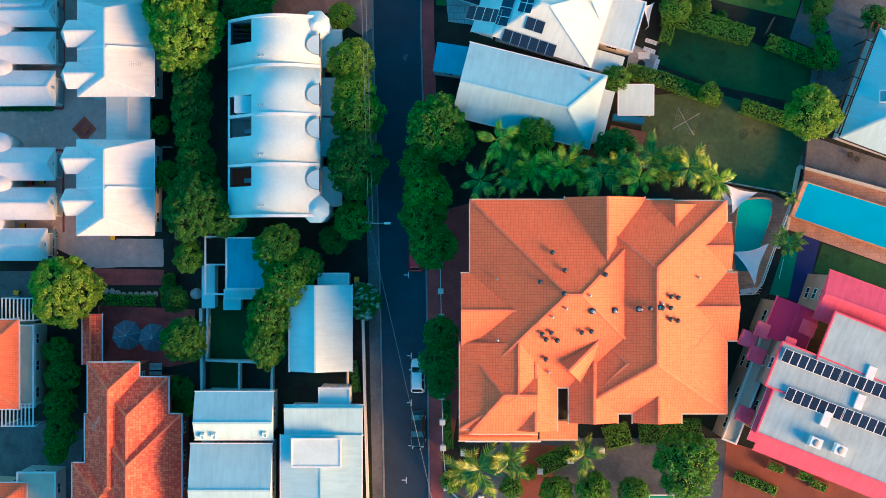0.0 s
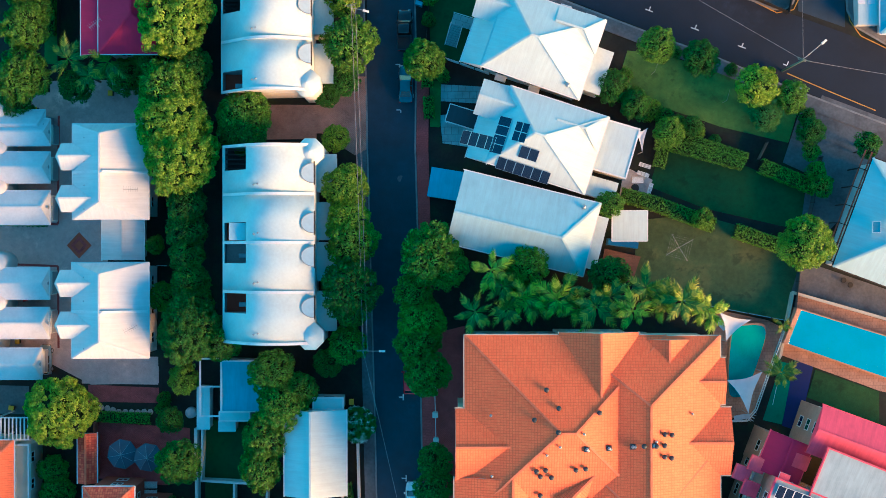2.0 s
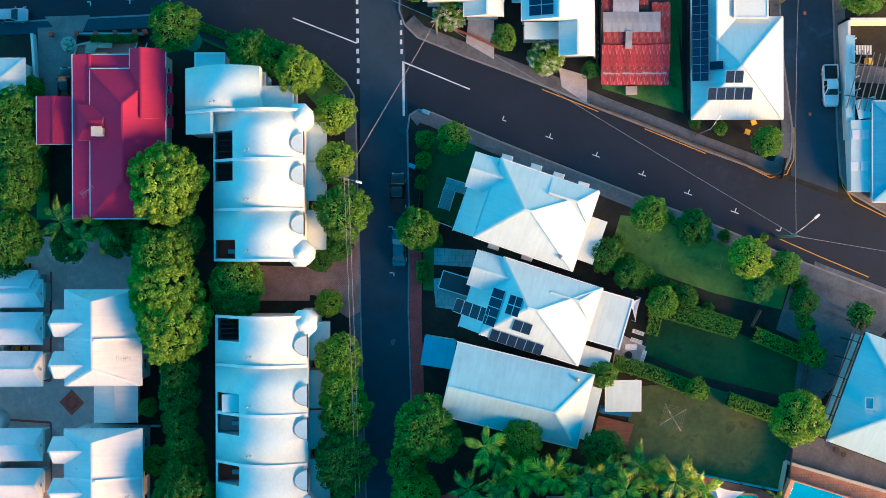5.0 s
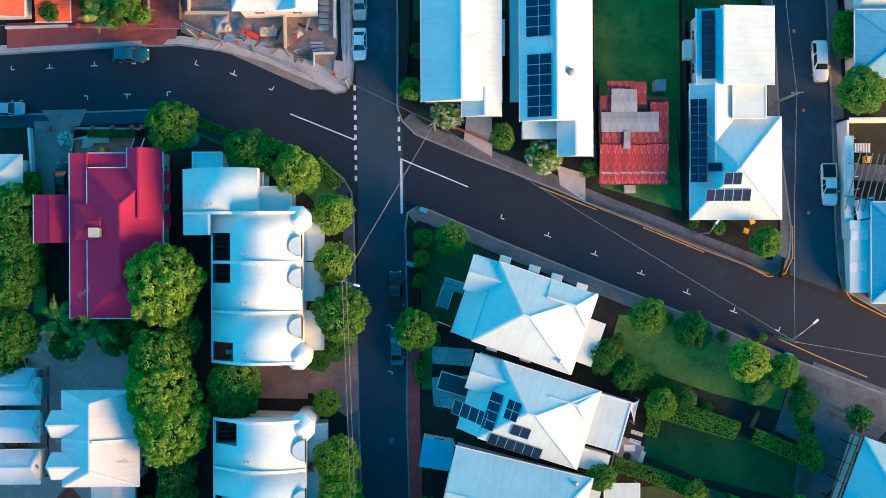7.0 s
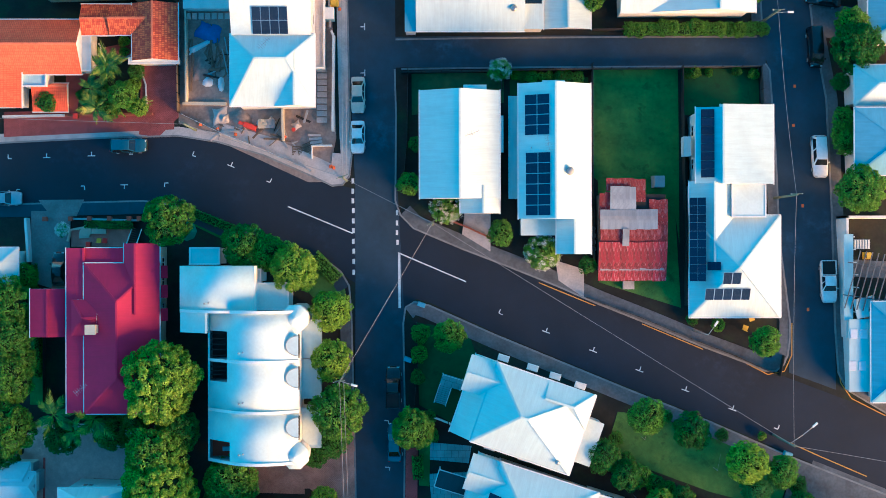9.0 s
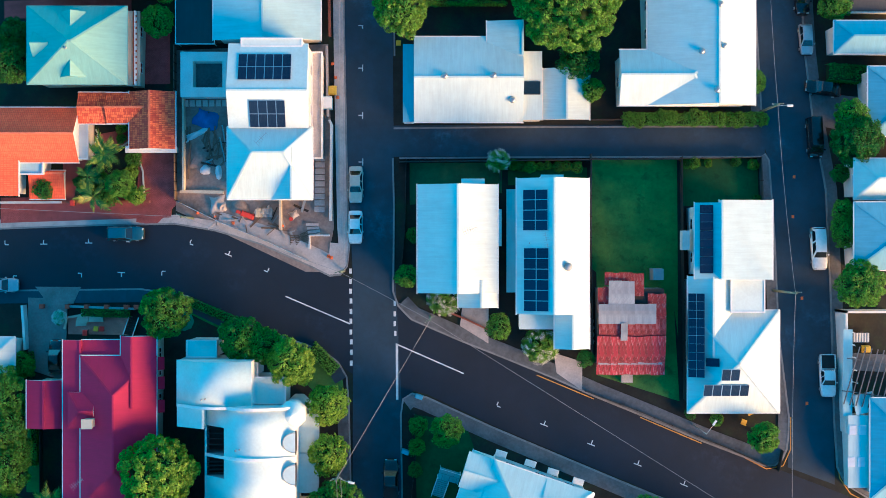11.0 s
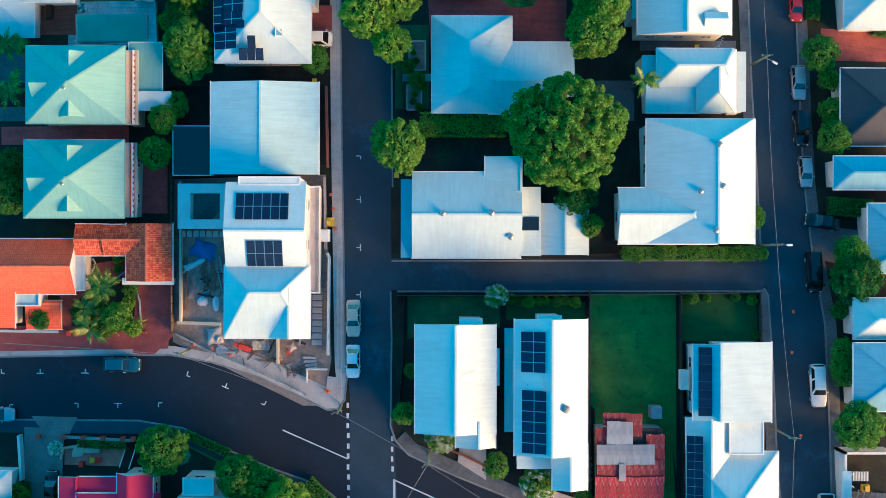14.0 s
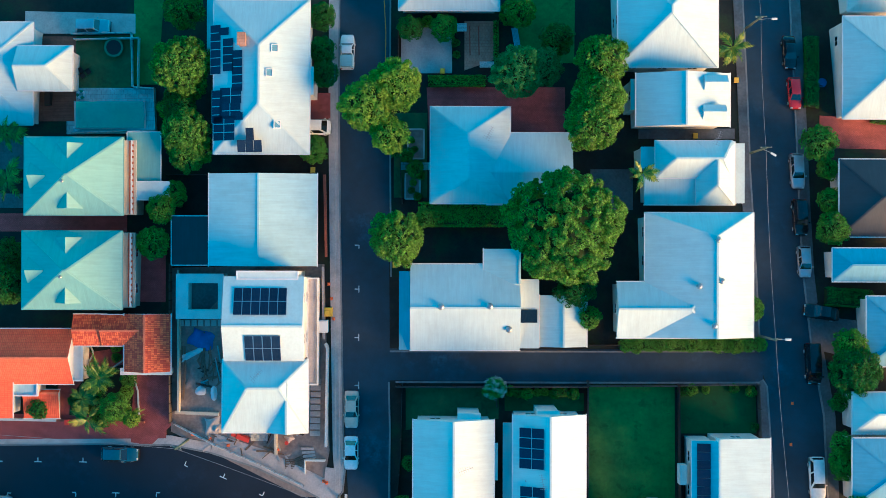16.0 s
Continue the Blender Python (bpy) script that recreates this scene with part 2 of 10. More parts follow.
WHITE = (0.80, 0.80, 0.79)
M = {
    "white_roof": sheet_metal("white_roof_sheet", (0.63, 0.74, 0.73)),
    "grey_roof": sheet_metal("pale_grey_roof_sheet", (0.50, 0.68, 0.71), stain=0.14),
    "blue_roof": sheet_metal("blue_grey_roof_sheet", (0.24, 0.46, 0.60), stain=0.16),
    "plain_roof": sheet_metal("plain_grey_roof_sheet", (0.42, 0.52, 0.55), stain=0.2),
    "dark_roof": sheet_metal("charcoal_roof_sheet", (0.05, 0.055, 0.065), stain=0.2),
    "green_roof": sheet_metal("mint_green_roof_sheet", (0.29, 0.50, 0.45), stain=0.14),
    "crimson_roof": sheet_metal("crimson_roof_sheet", (0.42, 0.010, 0.085), rough=0.85, stain=0.14),
    "pink_roof": sheet_metal("pink_red_roof_sheet", (0.75, 0.08, 0.16), rough=0.45, stain=0.2),
    "rusty_roof": sheet_metal("rusted_red_roof_sheet", (0.50, 0.014, 0.050), rough=0.6, stain=0.3, rust=0.18, vary=0.4),
    "rustier_roof": sheet_metal("heavily_rusted_roof_sheet", (0.50, 0.28, 0.28), rough=0.7, stain=0.35, rust=0.8, vary=0.3),
    "pale_rust": sheet_metal("pale_flaking_red_roof_sheet", (0.52, 0.16, 0.18), rough=0.65, stain=0.3, rust=0.55, vary=0.35),
    "zinc_roof": sheet_metal("bare_zinc_roof_sheet", (0.40, 0.42, 0.46), rough=0.55, stain=0.3, vary=0.2),
    "court_roof": sheet_metal("warm_white_roof_sheet", (0.72, 0.73, 0.72), rough=0.5),
    "court_white": surface("warm_white_membrane", (0.73, 0.72, 0.71), 0.10, 3.0, 0.3, 0.55, bump=0.05),
    "smooth_white": surface("smooth_white_membrane", (0.64, 0.74, 0.73), 0.10, 3.0, 0.3, 0.5, bump=0.05),
    "orange_tile": tile_roof("orange_terracotta_tiles", (0.93, 0.165, 0.048), (0.97, 0.205, 0.060), 0.10),
    "red_tile": tile_roof("weathered_red_terracotta_tiles", (0.66, 0.060, 0.032), (0.95, 0.20, 0.075), 0.28),
    "mottled_tile": tile_roof("mottled_orange_barrel_tiles", (0.50, 0.055, 0.03), (0.97, 0.22, 0.06), 0.30, 0.24, 0.4),
    "pan_tile": tile_roof("red_orange_barrel_tiles", (0.86, 0.11, 0.035), (0.93, 0.16, 0.05), 0.2, 0.24, 0.4),
    "orange_cap": surface("orange_ridge_tile", (0.76, 0.20, 0.085), 0.25, 8.0, 0.6, 0.75, bump=0.3),
    "white_trim": surface("white_painted_trim", WHITE, 0.12, 9.0, 0.5, 0.5, bump=0.05),
    "white_wall": surface("white_rendered_wall", (0.74, 0.73, 0.70), 0.14, 8.0, 0.4, 0.8),
    "cream_wall": surface("cream_rendered_wall", (0.62, 0.55, 0.42), 0.15, 8.0, 0.4, 0.8),
    "tan_wall": surface("weathered_tan_render", (0.40, 0.29, 0.22), 0.22, 6.0, 0.4, 0.85),
    "brick_wall": surface("red_brick_wall", (0.30, 0.10, 0.06), 0.3, 9.0, 0.5, 0.85),
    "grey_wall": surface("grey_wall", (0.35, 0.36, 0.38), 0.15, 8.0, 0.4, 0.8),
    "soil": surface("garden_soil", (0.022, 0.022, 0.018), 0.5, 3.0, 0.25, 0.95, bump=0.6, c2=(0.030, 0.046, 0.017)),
    "dirt": surface("bare_building_site_dirt", (0.31, 0.25, 0.22), 0.35, 2.5, 0.3, 0.95, bump=0.6),
    "asphalt": bitumen("dark_asphalt", (0.0128, 0.0190, 0.0370)),
    "old_asphalt": bitumen("worn_grey_asphalt", (0.041, 0.062, 0.092), 0.28),
    "carpark": bitumen("grey_concrete_car_court", (0.62, 0.48, 0.44), 0.18),
    "worn_concrete": surface("worn_grey_concrete", (0.24, 0.23, 0.22), 0.28, 4.0, 0.4, 0.85),
    "concrete": surface("weathered_concrete", (0.54, 0.48, 0.45), 0.22, 5.0, 0.5, 0.85),
    "dark_concrete": surface("stained_dark_concrete", (0.150, 0.150, 0.160), 0.35, 3.0, 0.35, 0.85),
    "kerb": surface("grey_kerb_stone", (0.26, 0.26, 0.26), 0.25, 6.0, 0.8, 0.85),
    "red_pave": paving("dark_red_brick_paving", (0.36, 0.085, 0.085), (0.43, 0.12, 0.11), 0.24, 0.12),
    "brown_pave": paving("pink_brown_brick_paving", (0.52, 0.29, 0.22), (0.58, 0.35, 0.27), 0.26, 0.13),
    "salmon_pave": paving("salmon_pool_paving", (0.52, 0.28, 0.18), (0.58, 0.33, 0.22), 0.4, 0.4, 0.015),
    "slate": paving("blue_grey_slate_paving", (0.42, 0.50, 0.52), (0.48, 0.56, 0.58), 0.9, 0.9, 0.03),
    "pale_stone": paving("pale_grey_stone_paving", (0.50, 0.56, 0.58), (0.58, 0.63, 0.64), 0.6, 0.6, 0.02),
    "deck": paving("dark_timber_deck_boards", (0.17, 0.080, 0.055), (0.22, 0.11, 0.07), 3.0, 0.12, 0.012),
    "lawn": grass("green_lawn", (0.115, 0.230, 0.040), (0.180, 0.300, 0.050)),
    "turf": grass("flat_artificial_turf", (0.032, 0.100, 0.022), (0.042, 0.120, 0.026), (0.036, 0.110, 0.022)),
    "dry_lawn": grass("dull_worn_lawn", (0.095, 0.140, 0.048), (0.150, 0.170, 0.056)),
    "line": surface("white_road_paint", (0.75, 0.75, 0.74), 0.22, 12.0, 1.0, 0.7, bump=0.1),
    "yellow_line": surface("yellow_road_paint", (0.62, 0.33, 0.03), 0.25, 12.0, 1.0, 0.7, bump=0.1),
    "leaf_green": leafy("broad_green_leaves", (0.044, 0.085, 0.0034), (0.146, 0.278, 0.0111), (0.275, 0.527, 0.0210)),
    "leaf_dark": leafy("dark_green_leaves", (0.021, 0.056, 0.0034), (0.067, 0.181, 0.0111), (0.128, 0.343, 0.0210)),
    "leaf_lime": leafy("yellow_green_leaves", (0.072, 0.129, 0.0031), (0.236, 0.422, 0.0102), (0.447, 0.600, 0.0192)),
    "leaf_olive": leafy("olive_green_leaves", (0.038, 0.080, 0.0039), (0.124, 0.260, 0.0127), (0.234, 0.493, 0.0242)),
    "leaf_blue": leafy("blue_green_leaves", (0.066, 0.160, 0.0299), (0.114, 0.275, 0.0516), (0.172, 0.413, 0.0774)),
    "palm_leaf": leafy("palm_fronds", (0.042, 0.106, 0.0108), (0.116, 0.243, 0.0180), (0.363, 0.414, 0.0260), 0.4),
    # shade inside foliage, painted as a near-black green on solid cores
    "inner_shade": surface("dark_inner_shade", (0.007, 0.032, 0.003), 0.4, 4.0, 1.0, 0.95, bump=0),
    "petal": surface("white_petals", (0.8, 0.78, 0.66), 0.1, 5.0, 1.0, 0.6, bump=0),
    "bark": surface("grey_brown_bark", (0.13, 0.10, 0.075), 0.35, 7.0, 1.0, 0.9, bump=0.6),
    "timber": surface("weathered_timber", (0.21, 0.155, 0.11), 0.3, 6.0, 0.8, 0.85, vary=0.3),
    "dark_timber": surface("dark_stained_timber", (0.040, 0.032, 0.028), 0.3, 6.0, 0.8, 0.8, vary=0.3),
    "grey_fence": surface("dark_grey_fence_panel", (0.07, 0.075, 0.08), 0.25, 6.0, 0.8, 0.8, vary=0.3),
    "pole": surface("green_grey_treated_pole", (0.16, 0.20, 0.15), 0.25, 7.0, 0.8, 0.85),
    "steel": surface("galvanised_steel", (0.45, 0.46, 0.47), 0.15, 9.0, 1.0, 0.4, 0.8, 0.05),
    "black": surface("black_rubber", (0.018, 0.018, 0.02), 0.2, 9.0, 1.0, 0.75),
    "cable": surface("grey_cable_sheath", (0.30, 0.30, 0.31), 0.1, 5.0, 1.0, 0.5, bump=0),
    "glass": paint("dark_window_glass", (0.012, 0.016, 0.02), 0.05, 0.0, 1.0),
    "pale_glass": paint("pale_roof_glass", (0.20, 0.36, 0.44), 0.12, 0.0, 1.0),
    "solar": solar_face("solar_cells"),
    "alloy": surface("brushed_alloy", (0.55, 0.56, 0.57), 0.08, 10.0, 1.0, 0.35, 0.9, 0.05),
    "pool_tile": surface("turquoise_pool_lining", (0.02, 0.26, 0.72), 0.10, 3.0, 0.4, 0.5, bump=0.02),
    "pool_dark": surface("teal_pool_lining", (0.10, 0.88, 0.62), 0.12, 3.0, 0.4, 0.5, bump=0.02),
    "pool_kidney": surface("deep_teal_pool_lining", (0.05, 0.43, 0.50), 0.14, 3.0, 0.4, 0.5, bump=0.02),
    "water": pool_water("pool_water"),
    "sail": surface("white_shade_cloth", (0.72, 0.72, 0.76), 0.08, 20.0, 1.0, 0.8, bump=0.1),
    "umbrella": surface("grey_blue_canvas", (0.12, 0.13, 0.17), 0.15, 20.0, 1.0, 0.85, bump=0.1),
    "blue_tarp": surface("blue_tarpaulin", (0.02, 0.14, 0.42), 0.2, 5.0, 1.0, 0.5),
    "blue_rubber": surface("blue_rubber_surface", (0.012, 0.02, 0.13), 0.15, 6.0, 0.5, 0.8),
    "green_cloth": surface("green_shade_cloth", (0.02, 0.22, 0.12), 0.2, 8.0, 0.8, 0.7),
    "yellow": surface("yellow_plastic", (0.75, 0.50, 0.02), 0.12, 6.0, 1.0, 0.5, bump=0.05),
    "red_plastic": surface("red_plastic", (0.5, 0.03, 0.02), 0.12, 6.0, 1.0, 0.5, bump=0.05),
    "orange_plastic": surface("orange_plastic", (0.85, 0.17, 0.02), 0.12, 6.0, 1.0, 0.5, bump=0.05),
    "terracotta": surface("terracotta_paving", (0.34, 0.10, 0.05), 0.22, 5.0, 0.4, 0.85),
    "lamp_red": paint("red_lamp_lens", (0.35, 0.01, 0.01), 0.15),
    "lamp_clear": paint("clear_lamp_lens", (0.7, 0.7, 0.7), 0.1),
    "paint_white": paint("white_car_paint", (0.88, 0.90, 0.90)),
    "paint_silver": paint("silver_car_paint", (0.50, 0.52, 0.55), 0.35, 0.5),
    "paint_cream": paint("cream_car_paint", (0.62, 0.56, 0.46)),
    "paint_black": paint("black_car_paint", (0.012, 0.013, 0.016), 0.2),
    "paint_blue": paint("dark_blue_grey_car_paint", (0.05, 0.13, 0.19), 0.25, 0.2),
    "paint_red": paint("red_car_paint", (0.45, 0.01, 0.025), 0.25),
    "paint_steel": paint("blue_silver_car_paint", (0.24, 0.36, 0.45), 0.3, 0.4),
}


# ---- the lie of the land ----
def terrain(x, y):
    """Height of the hillside: it falls to the west and to the north."""
    u, v = max(-1.7, min(1.7, x / 50)), max(-2.1, min(2.2, (y - 45) / 50))
    return -6.46 + 5.14 * u - 3.64 * v - 2.26 * u * u - 2.64 * u * v - 0.85 * v * v - 0.43 * v ** 3


# ---- building helpers ----
class Shape:
    """Collects faces into one mesh, with UVs in metres (u level, v up the slope)."""

    def __init__(self):
        self.v, self.f, self.m, self.smooth = [], [], [], []

    def face(self, pts, mat=0, smooth=False):
        k = len(self.v)
        self.v += [tuple(p) for p in pts]
        self.f.append(tuple(range(k, k + len(pts))))
        self.m.append(mat)
        self.smooth.append(smooth)

    def face_fan(self, pts, mat=0):
        """A low three-sided prow: first, middle, last and top corner."""
        a, m, c, t = pts
        for tri in ((a, t, m), (m, t, c), (a, m, c), (a, c, t)):
            self.face(tri, mat)
        return self

    def add(self, pts, faces, mat=0, smooth=False):
        k = len(self.v)
        self.v += [tuple(p) for p in pts]
        for f in faces:
            self.f.append(tuple(k + i for i in f))
            self.m.append(mat)
            self.smooth.append(smooth)
        return self

    def box(self, x0, y0, z0, x1, y1, z1, mat=0, taper=0.0):
        t = taper
        p = [(x0, y0, z0), (x1, y0, z0), (x1, y1, z0), (x0, y1, z0), (x0 + t, y0 + t, z1), (x1 - t, y0 + t, z1), (x1 - t, y1 - t, z1), (x0 + t, y1 - t, z1)]
        return self.add(p, [(3, 2, 1, 0), (4, 5, 6, 7), (0, 1, 5, 4), (1, 2, 6, 5), (2, 3, 7, 6), (3, 0, 4, 7)], mat)

    def beam(self, p, q, w, h, mat=0):
        """A bar from p to q, w wide and h high."""
        p, q = Vector(p), Vector(q)
        d = (q - p).normalized()
        s = d.cross(Vector((0, 0, 1)))
        s = s.normalized() if s.length > 1e-4 else Vector((1, 0, 0))
        n = s.cross(d)
        c = [a + s * (i * w / 2) + n * (j * h / 2) for a in (p, q) for i, j in ((-1, -1), (1, -1), (1, 1), (-1, 1))]
        return self.add(c, [(3, 2, 1, 0), (4, 5, 6, 7), (0, 1, 5, 4), (1, 2, 6, 5), (2, 3, 7, 6), (3, 0, 4, 7)], mat)

    def tube(self, p, q, r0, r1, n=8, mat=0):
        p, q = Vector(p), Vector(q)
        d = (q - p).normalized()
        s = d.orthogonal().normalized()
        t = d.cross(s)
        ring = [(math.cos(2 * math.pi * i / n), math.sin(2 * math.pi * i / n)) for i in range(n)]
        pts = [p + (s * a + t * b) * r0 for a, b in ring] + [q + (s * a + t * b) * r1 for a, b in ring]
        fs = [(i, (i + 1) % n, n + (i + 1) % n, n + i) for i in range(n)]
        self.add(pts, fs, mat, True)
        return self.add(pts, [tuple(range(n))[::-1], tuple(range(n, 2 * n))], mat)

    def ring(self, x0, y0, x1, y1, w, z0, z1, mat=0):
        """A rectangular frame, w wide."""
        o, i = [(x0, y0), (x1, y0), (x1, y1), (x0, y1)], [(x0 + w, y0 + w), (x1 - w, y0 + w), (x1 - w, y1 - w), (x0 + w, y1 - w)]
        p = [(x, y, z) for z in (z0, z1) for x, y in o + i]
        fs = []
        for k in range(4):
            j = (k + 1) % 4
            fs += [(k, j, 8 + j, 8 + k), (4 + j, 4 + k, 12 + k, 12 + j), (8 + k, 8 + j, 12 + j, 12 + k), (j, k, 4 + k, 4 + j)]
        return self.add(p, fs, mat)

    def rail(self, pts, w, h, mat=0):
        """One bent bar through pts, in a plane of constant y."""
        n = len(pts)
        co = [(x, y + sy * w / 2, z + sz * h / 2) for sy, sz in ((-1, -1), (1, -1), (1, 1), (-1, 1)) for x, y, z in pts]
        fs = [(a * n + i, a * n + i + 1, (a + 1) % 4 * n + i + 1, (a + 1) % 4 * n + i) for a in range(4) for i in range(n - 1)]
        fs += [(0, n, 2 * n, 3 * n), (4 * n - 1, 3 * n - 1, 2 * n - 1, n - 1)]
        return self.add(co, fs, mat)

    def lathe(self, prof, n=16, mat=0, centre=(0, 0)):
        """Turned round the z axis: prof is a list of (radius, z) from bottom to top."""
        pts = [(centre[0] + r * math.cos(2 * math.pi * i / n), centre[1] + r * math.sin(2 * math.pi * i / n), z) for r, z in prof for i in range(n)]
        fs = [(k * n + i, k * n + (i + 1) % n, (k + 1) * n + (i + 1) % n, (k + 1) * n + i) for k in range(len(prof) - 1) for i in range(n)]
        self.add(pts, fs, mat, True)
        e = len(prof) - 1
        return self.add(pts, [tuple(range(n))[::-1], tuple(e * n + i for i in range(n))], mat)

    def prism(self, poly, z0, z1, mat=0):
        n = len(poly)
        pts = [(x, y, z0) for x, y in poly] + [(x, y, z1) for x, y in poly]
        return self.add(pts, [tuple(range(n))[::-1], tuple(range(n, 2 * n))] + [(i, (i + 1) % n, n + (i + 1) % n, n + i) for i in range(n)], mat)

    def mesh(self, name, mats):
        me = bpy.data.meshes.new(name)
        if len(self.v) < 4000:
            # weld corners that meet
            at, keep, move = {}, [], []
            for p in self.v:
                k = (round(p[0], 4), round(p[1], 4), round(p[2], 4))
                if k not in at:
                    at[k] = len(keep)
                    keep.append(p)
                move.append(at[k])
            fs, ms, sm = [], [], []
            for f, m, q in zip(self.f, self.m, self.smooth):
                g = []
                for i in f:
                    if move[i] not in g:
                        g.append(move[i])
                if len(g) > 2:
                    fs.append(tuple(g)), ms.append(m), sm.append(q)
            self.v, self.f, self.m, self.smooth = keep, fs, ms, sm
        me.from_pydata(self.v, [], self.f)
        for m in mats if isinstance(mats, (list, tuple)) else [mats]:
            me.materials.append(m)
        me.polygons.foreach_set("material_index", self.m)
        me.polygons.foreach_set("use_smooth", self.smooth)
        uv = me.uv_layers.new(name="UVMap").data
        for p in me.polygons:
            n = p.normal
            u = Vector((-n.y, n.x, 0))
            if abs(n.z) > 0.999 or u.length < 1e-6:
                u, w = Vector((1, 0, 0)), Vector((0, 1, 0))
            else:
                u.normalize()
                w = n.cross(u)
            for li in p.loop_indices:
                co = me.vertices[me.loops[li].vertex_index].co
                uv[li].uv = (co.dot(u), co.dot(w))
        return me


def thing(name, x, y, z=None, deg=0.0, label="", category="", group="", kind=""):
    """An empty at the thing's base, which carries its parts."""
    ob = new(name)
    ob.empty_display_size = 0.3
    ob.matrix_basis = pose(x, y, terrain(x, y) if z is None else z, 0, 0, deg)
    return tagged(ob, label, category, group, kind)


def part(name, shape, mats, parent, label="", m=None):
    """One mesh under a thing or a part. m: its pose in the parent's own frame."""
    ob = new(name, shape.mesh(name, mats) if isinstance(shape, Shape) else shape)
    ob.parent = parent
    if m is not None:
        ob.matrix_basis = m
    return tagged(ob, label) if label else ob


def single(name, shape, mats, m=None, label="", category="", group="", kind=""):
    """A thing of one mesh."""
    ob = new(name, shape.mesh(name, mats))
    if m is not None:
        ob.matrix_basis = m
    return tagged(ob, label, category, group, kind)


def inside(poly, x, y):
    hit = False
    for (x0, y0), (x1, y1) in zip(poly, poly[1:] + poly[:1]):
        if (y0 > y) != (y1 > y) and x < (x1 - x0) * (y - y0) / (y1 - y0) + x0:
            hit = not hit
    return hit


def drape(name, poly, lift, mats, label="", kind="structure", category="", parent=None, skirt=0.25, cell=2.5):
    """A sheet with the outline poly laid on the hillside, lift metres above it, with edges that go down into it."""
    bm = bmesh.new()
    f = bm.faces.new([bm.verts.new((x, y, 0)) for x, y in poly])
    if f.normal.z < 0 or sum((x1 - x0) * (y1 + y0) for (x0, y0), (x1, y1) in zip(poly, poly[1:] + poly[:1])) > 0:
        bmesh.ops.reverse_faces(bm, faces=[f])
    bmesh.ops.triangulate(bm, faces=bm.faces[:])
    xs, ys = [p[0] for p in poly], [p[1] for p in poly]
    for axis, lo, hi in ((0, min(xs), max(xs)), (1, min(ys), max(ys))):
        k = math.floor(lo / cell) + 1
        while k * cell < hi:
            no = (1, 0, 0) if axis == 0 else (0, 1, 0)
            bmesh.ops.bisect_plane(bm, geom=bm.verts[:] + bm.edges[:] + bm.faces[:], plane_co=tuple(c * k * cell for c in no), plane_no=no)
            k += 1
    border = [e for e in bm.edges if e.is_boundary]
    for v in bm.verts:
        v.co.z = terrain(v.co.x, v.co.y) + lift
    if skirt:
        ext = bmesh.ops.extrude_edge_only(bm, edges=border)
        for v in ext["geom"]:
            if isinstance(v, bmesh.types.BMVert):
                v.co.z -= skirt
    bm.normal_update()
    uv = bm.loops.layers.uv.new("UVMap")
    for fc in bm.faces:
        for lp in fc.loops:
            lp[uv].uv = (lp.vert.co.x, lp.vert.co.y)
    me = bpy.data.meshes.new(name)
    bm.to_mesh(me)
    bm.free()
    me.materials.append(mats)
    ob = new(name, me)
    ob.parent = parent
    return tagged(ob, label, category, "", kind if parent is None else "")


def offset_line(pts, dist):
    """The polyline moved dist metres to its left."""
    out = []
    for i, p in enumerate(pts):
        a, b = pts[max(0, i - 1)], pts[min(len(pts) - 1, i + 1)]
        dx, dy = b[0] - a[0], b[1] - a[1]
        n = math.hypot(dx, dy) or 1
        out.append((p[0] - dy / n * dist, p[1] + dx / n * dist))
    return out


def resample(pts, step):
    out = [pts[0]]
    for a, b in zip(pts, pts[1:]):
        n = max(1, round(math.dist(a, b) / step))
        out += [(a[0] + (b[0] - a[0]) * k / n, a[1] + (b[1] - a[1]) * k / n) for k in range(1, n + 1)]
    return out


def strip(shape, pts, w, low, high, step=2.0, mat=0):
    """A bar of width w that follows a line over the hillside, from low to high above it."""
    pts = resample(pts, step)
    l, r = offset_line(pts, w / 2), offset_line(pts, -w / 2)
    n = len(pts)
    co = []
    for side in (l, r):
        for h in (low, high):
            co += [(x, y, terrain(x, y) + h) for x, y in side]
    fs = []
    for i in range(n - 1):
        L0, L1, R0, R1 = i, n + i, 2 * n + i, 3 * n + i
        fs += [(R1, R1 + 1, L1 + 1, L1), (L0 + 1, L0, L1, L1 + 1), (R0, R0 + 1, R1 + 1, R1)]
    fs += [(2 * n, 3 * n, n, 0), (n - 1, 2 * n - 1, 4 * n - 1, 3 * n - 1)]
    shape.add(co, fs, mat)
    return shape


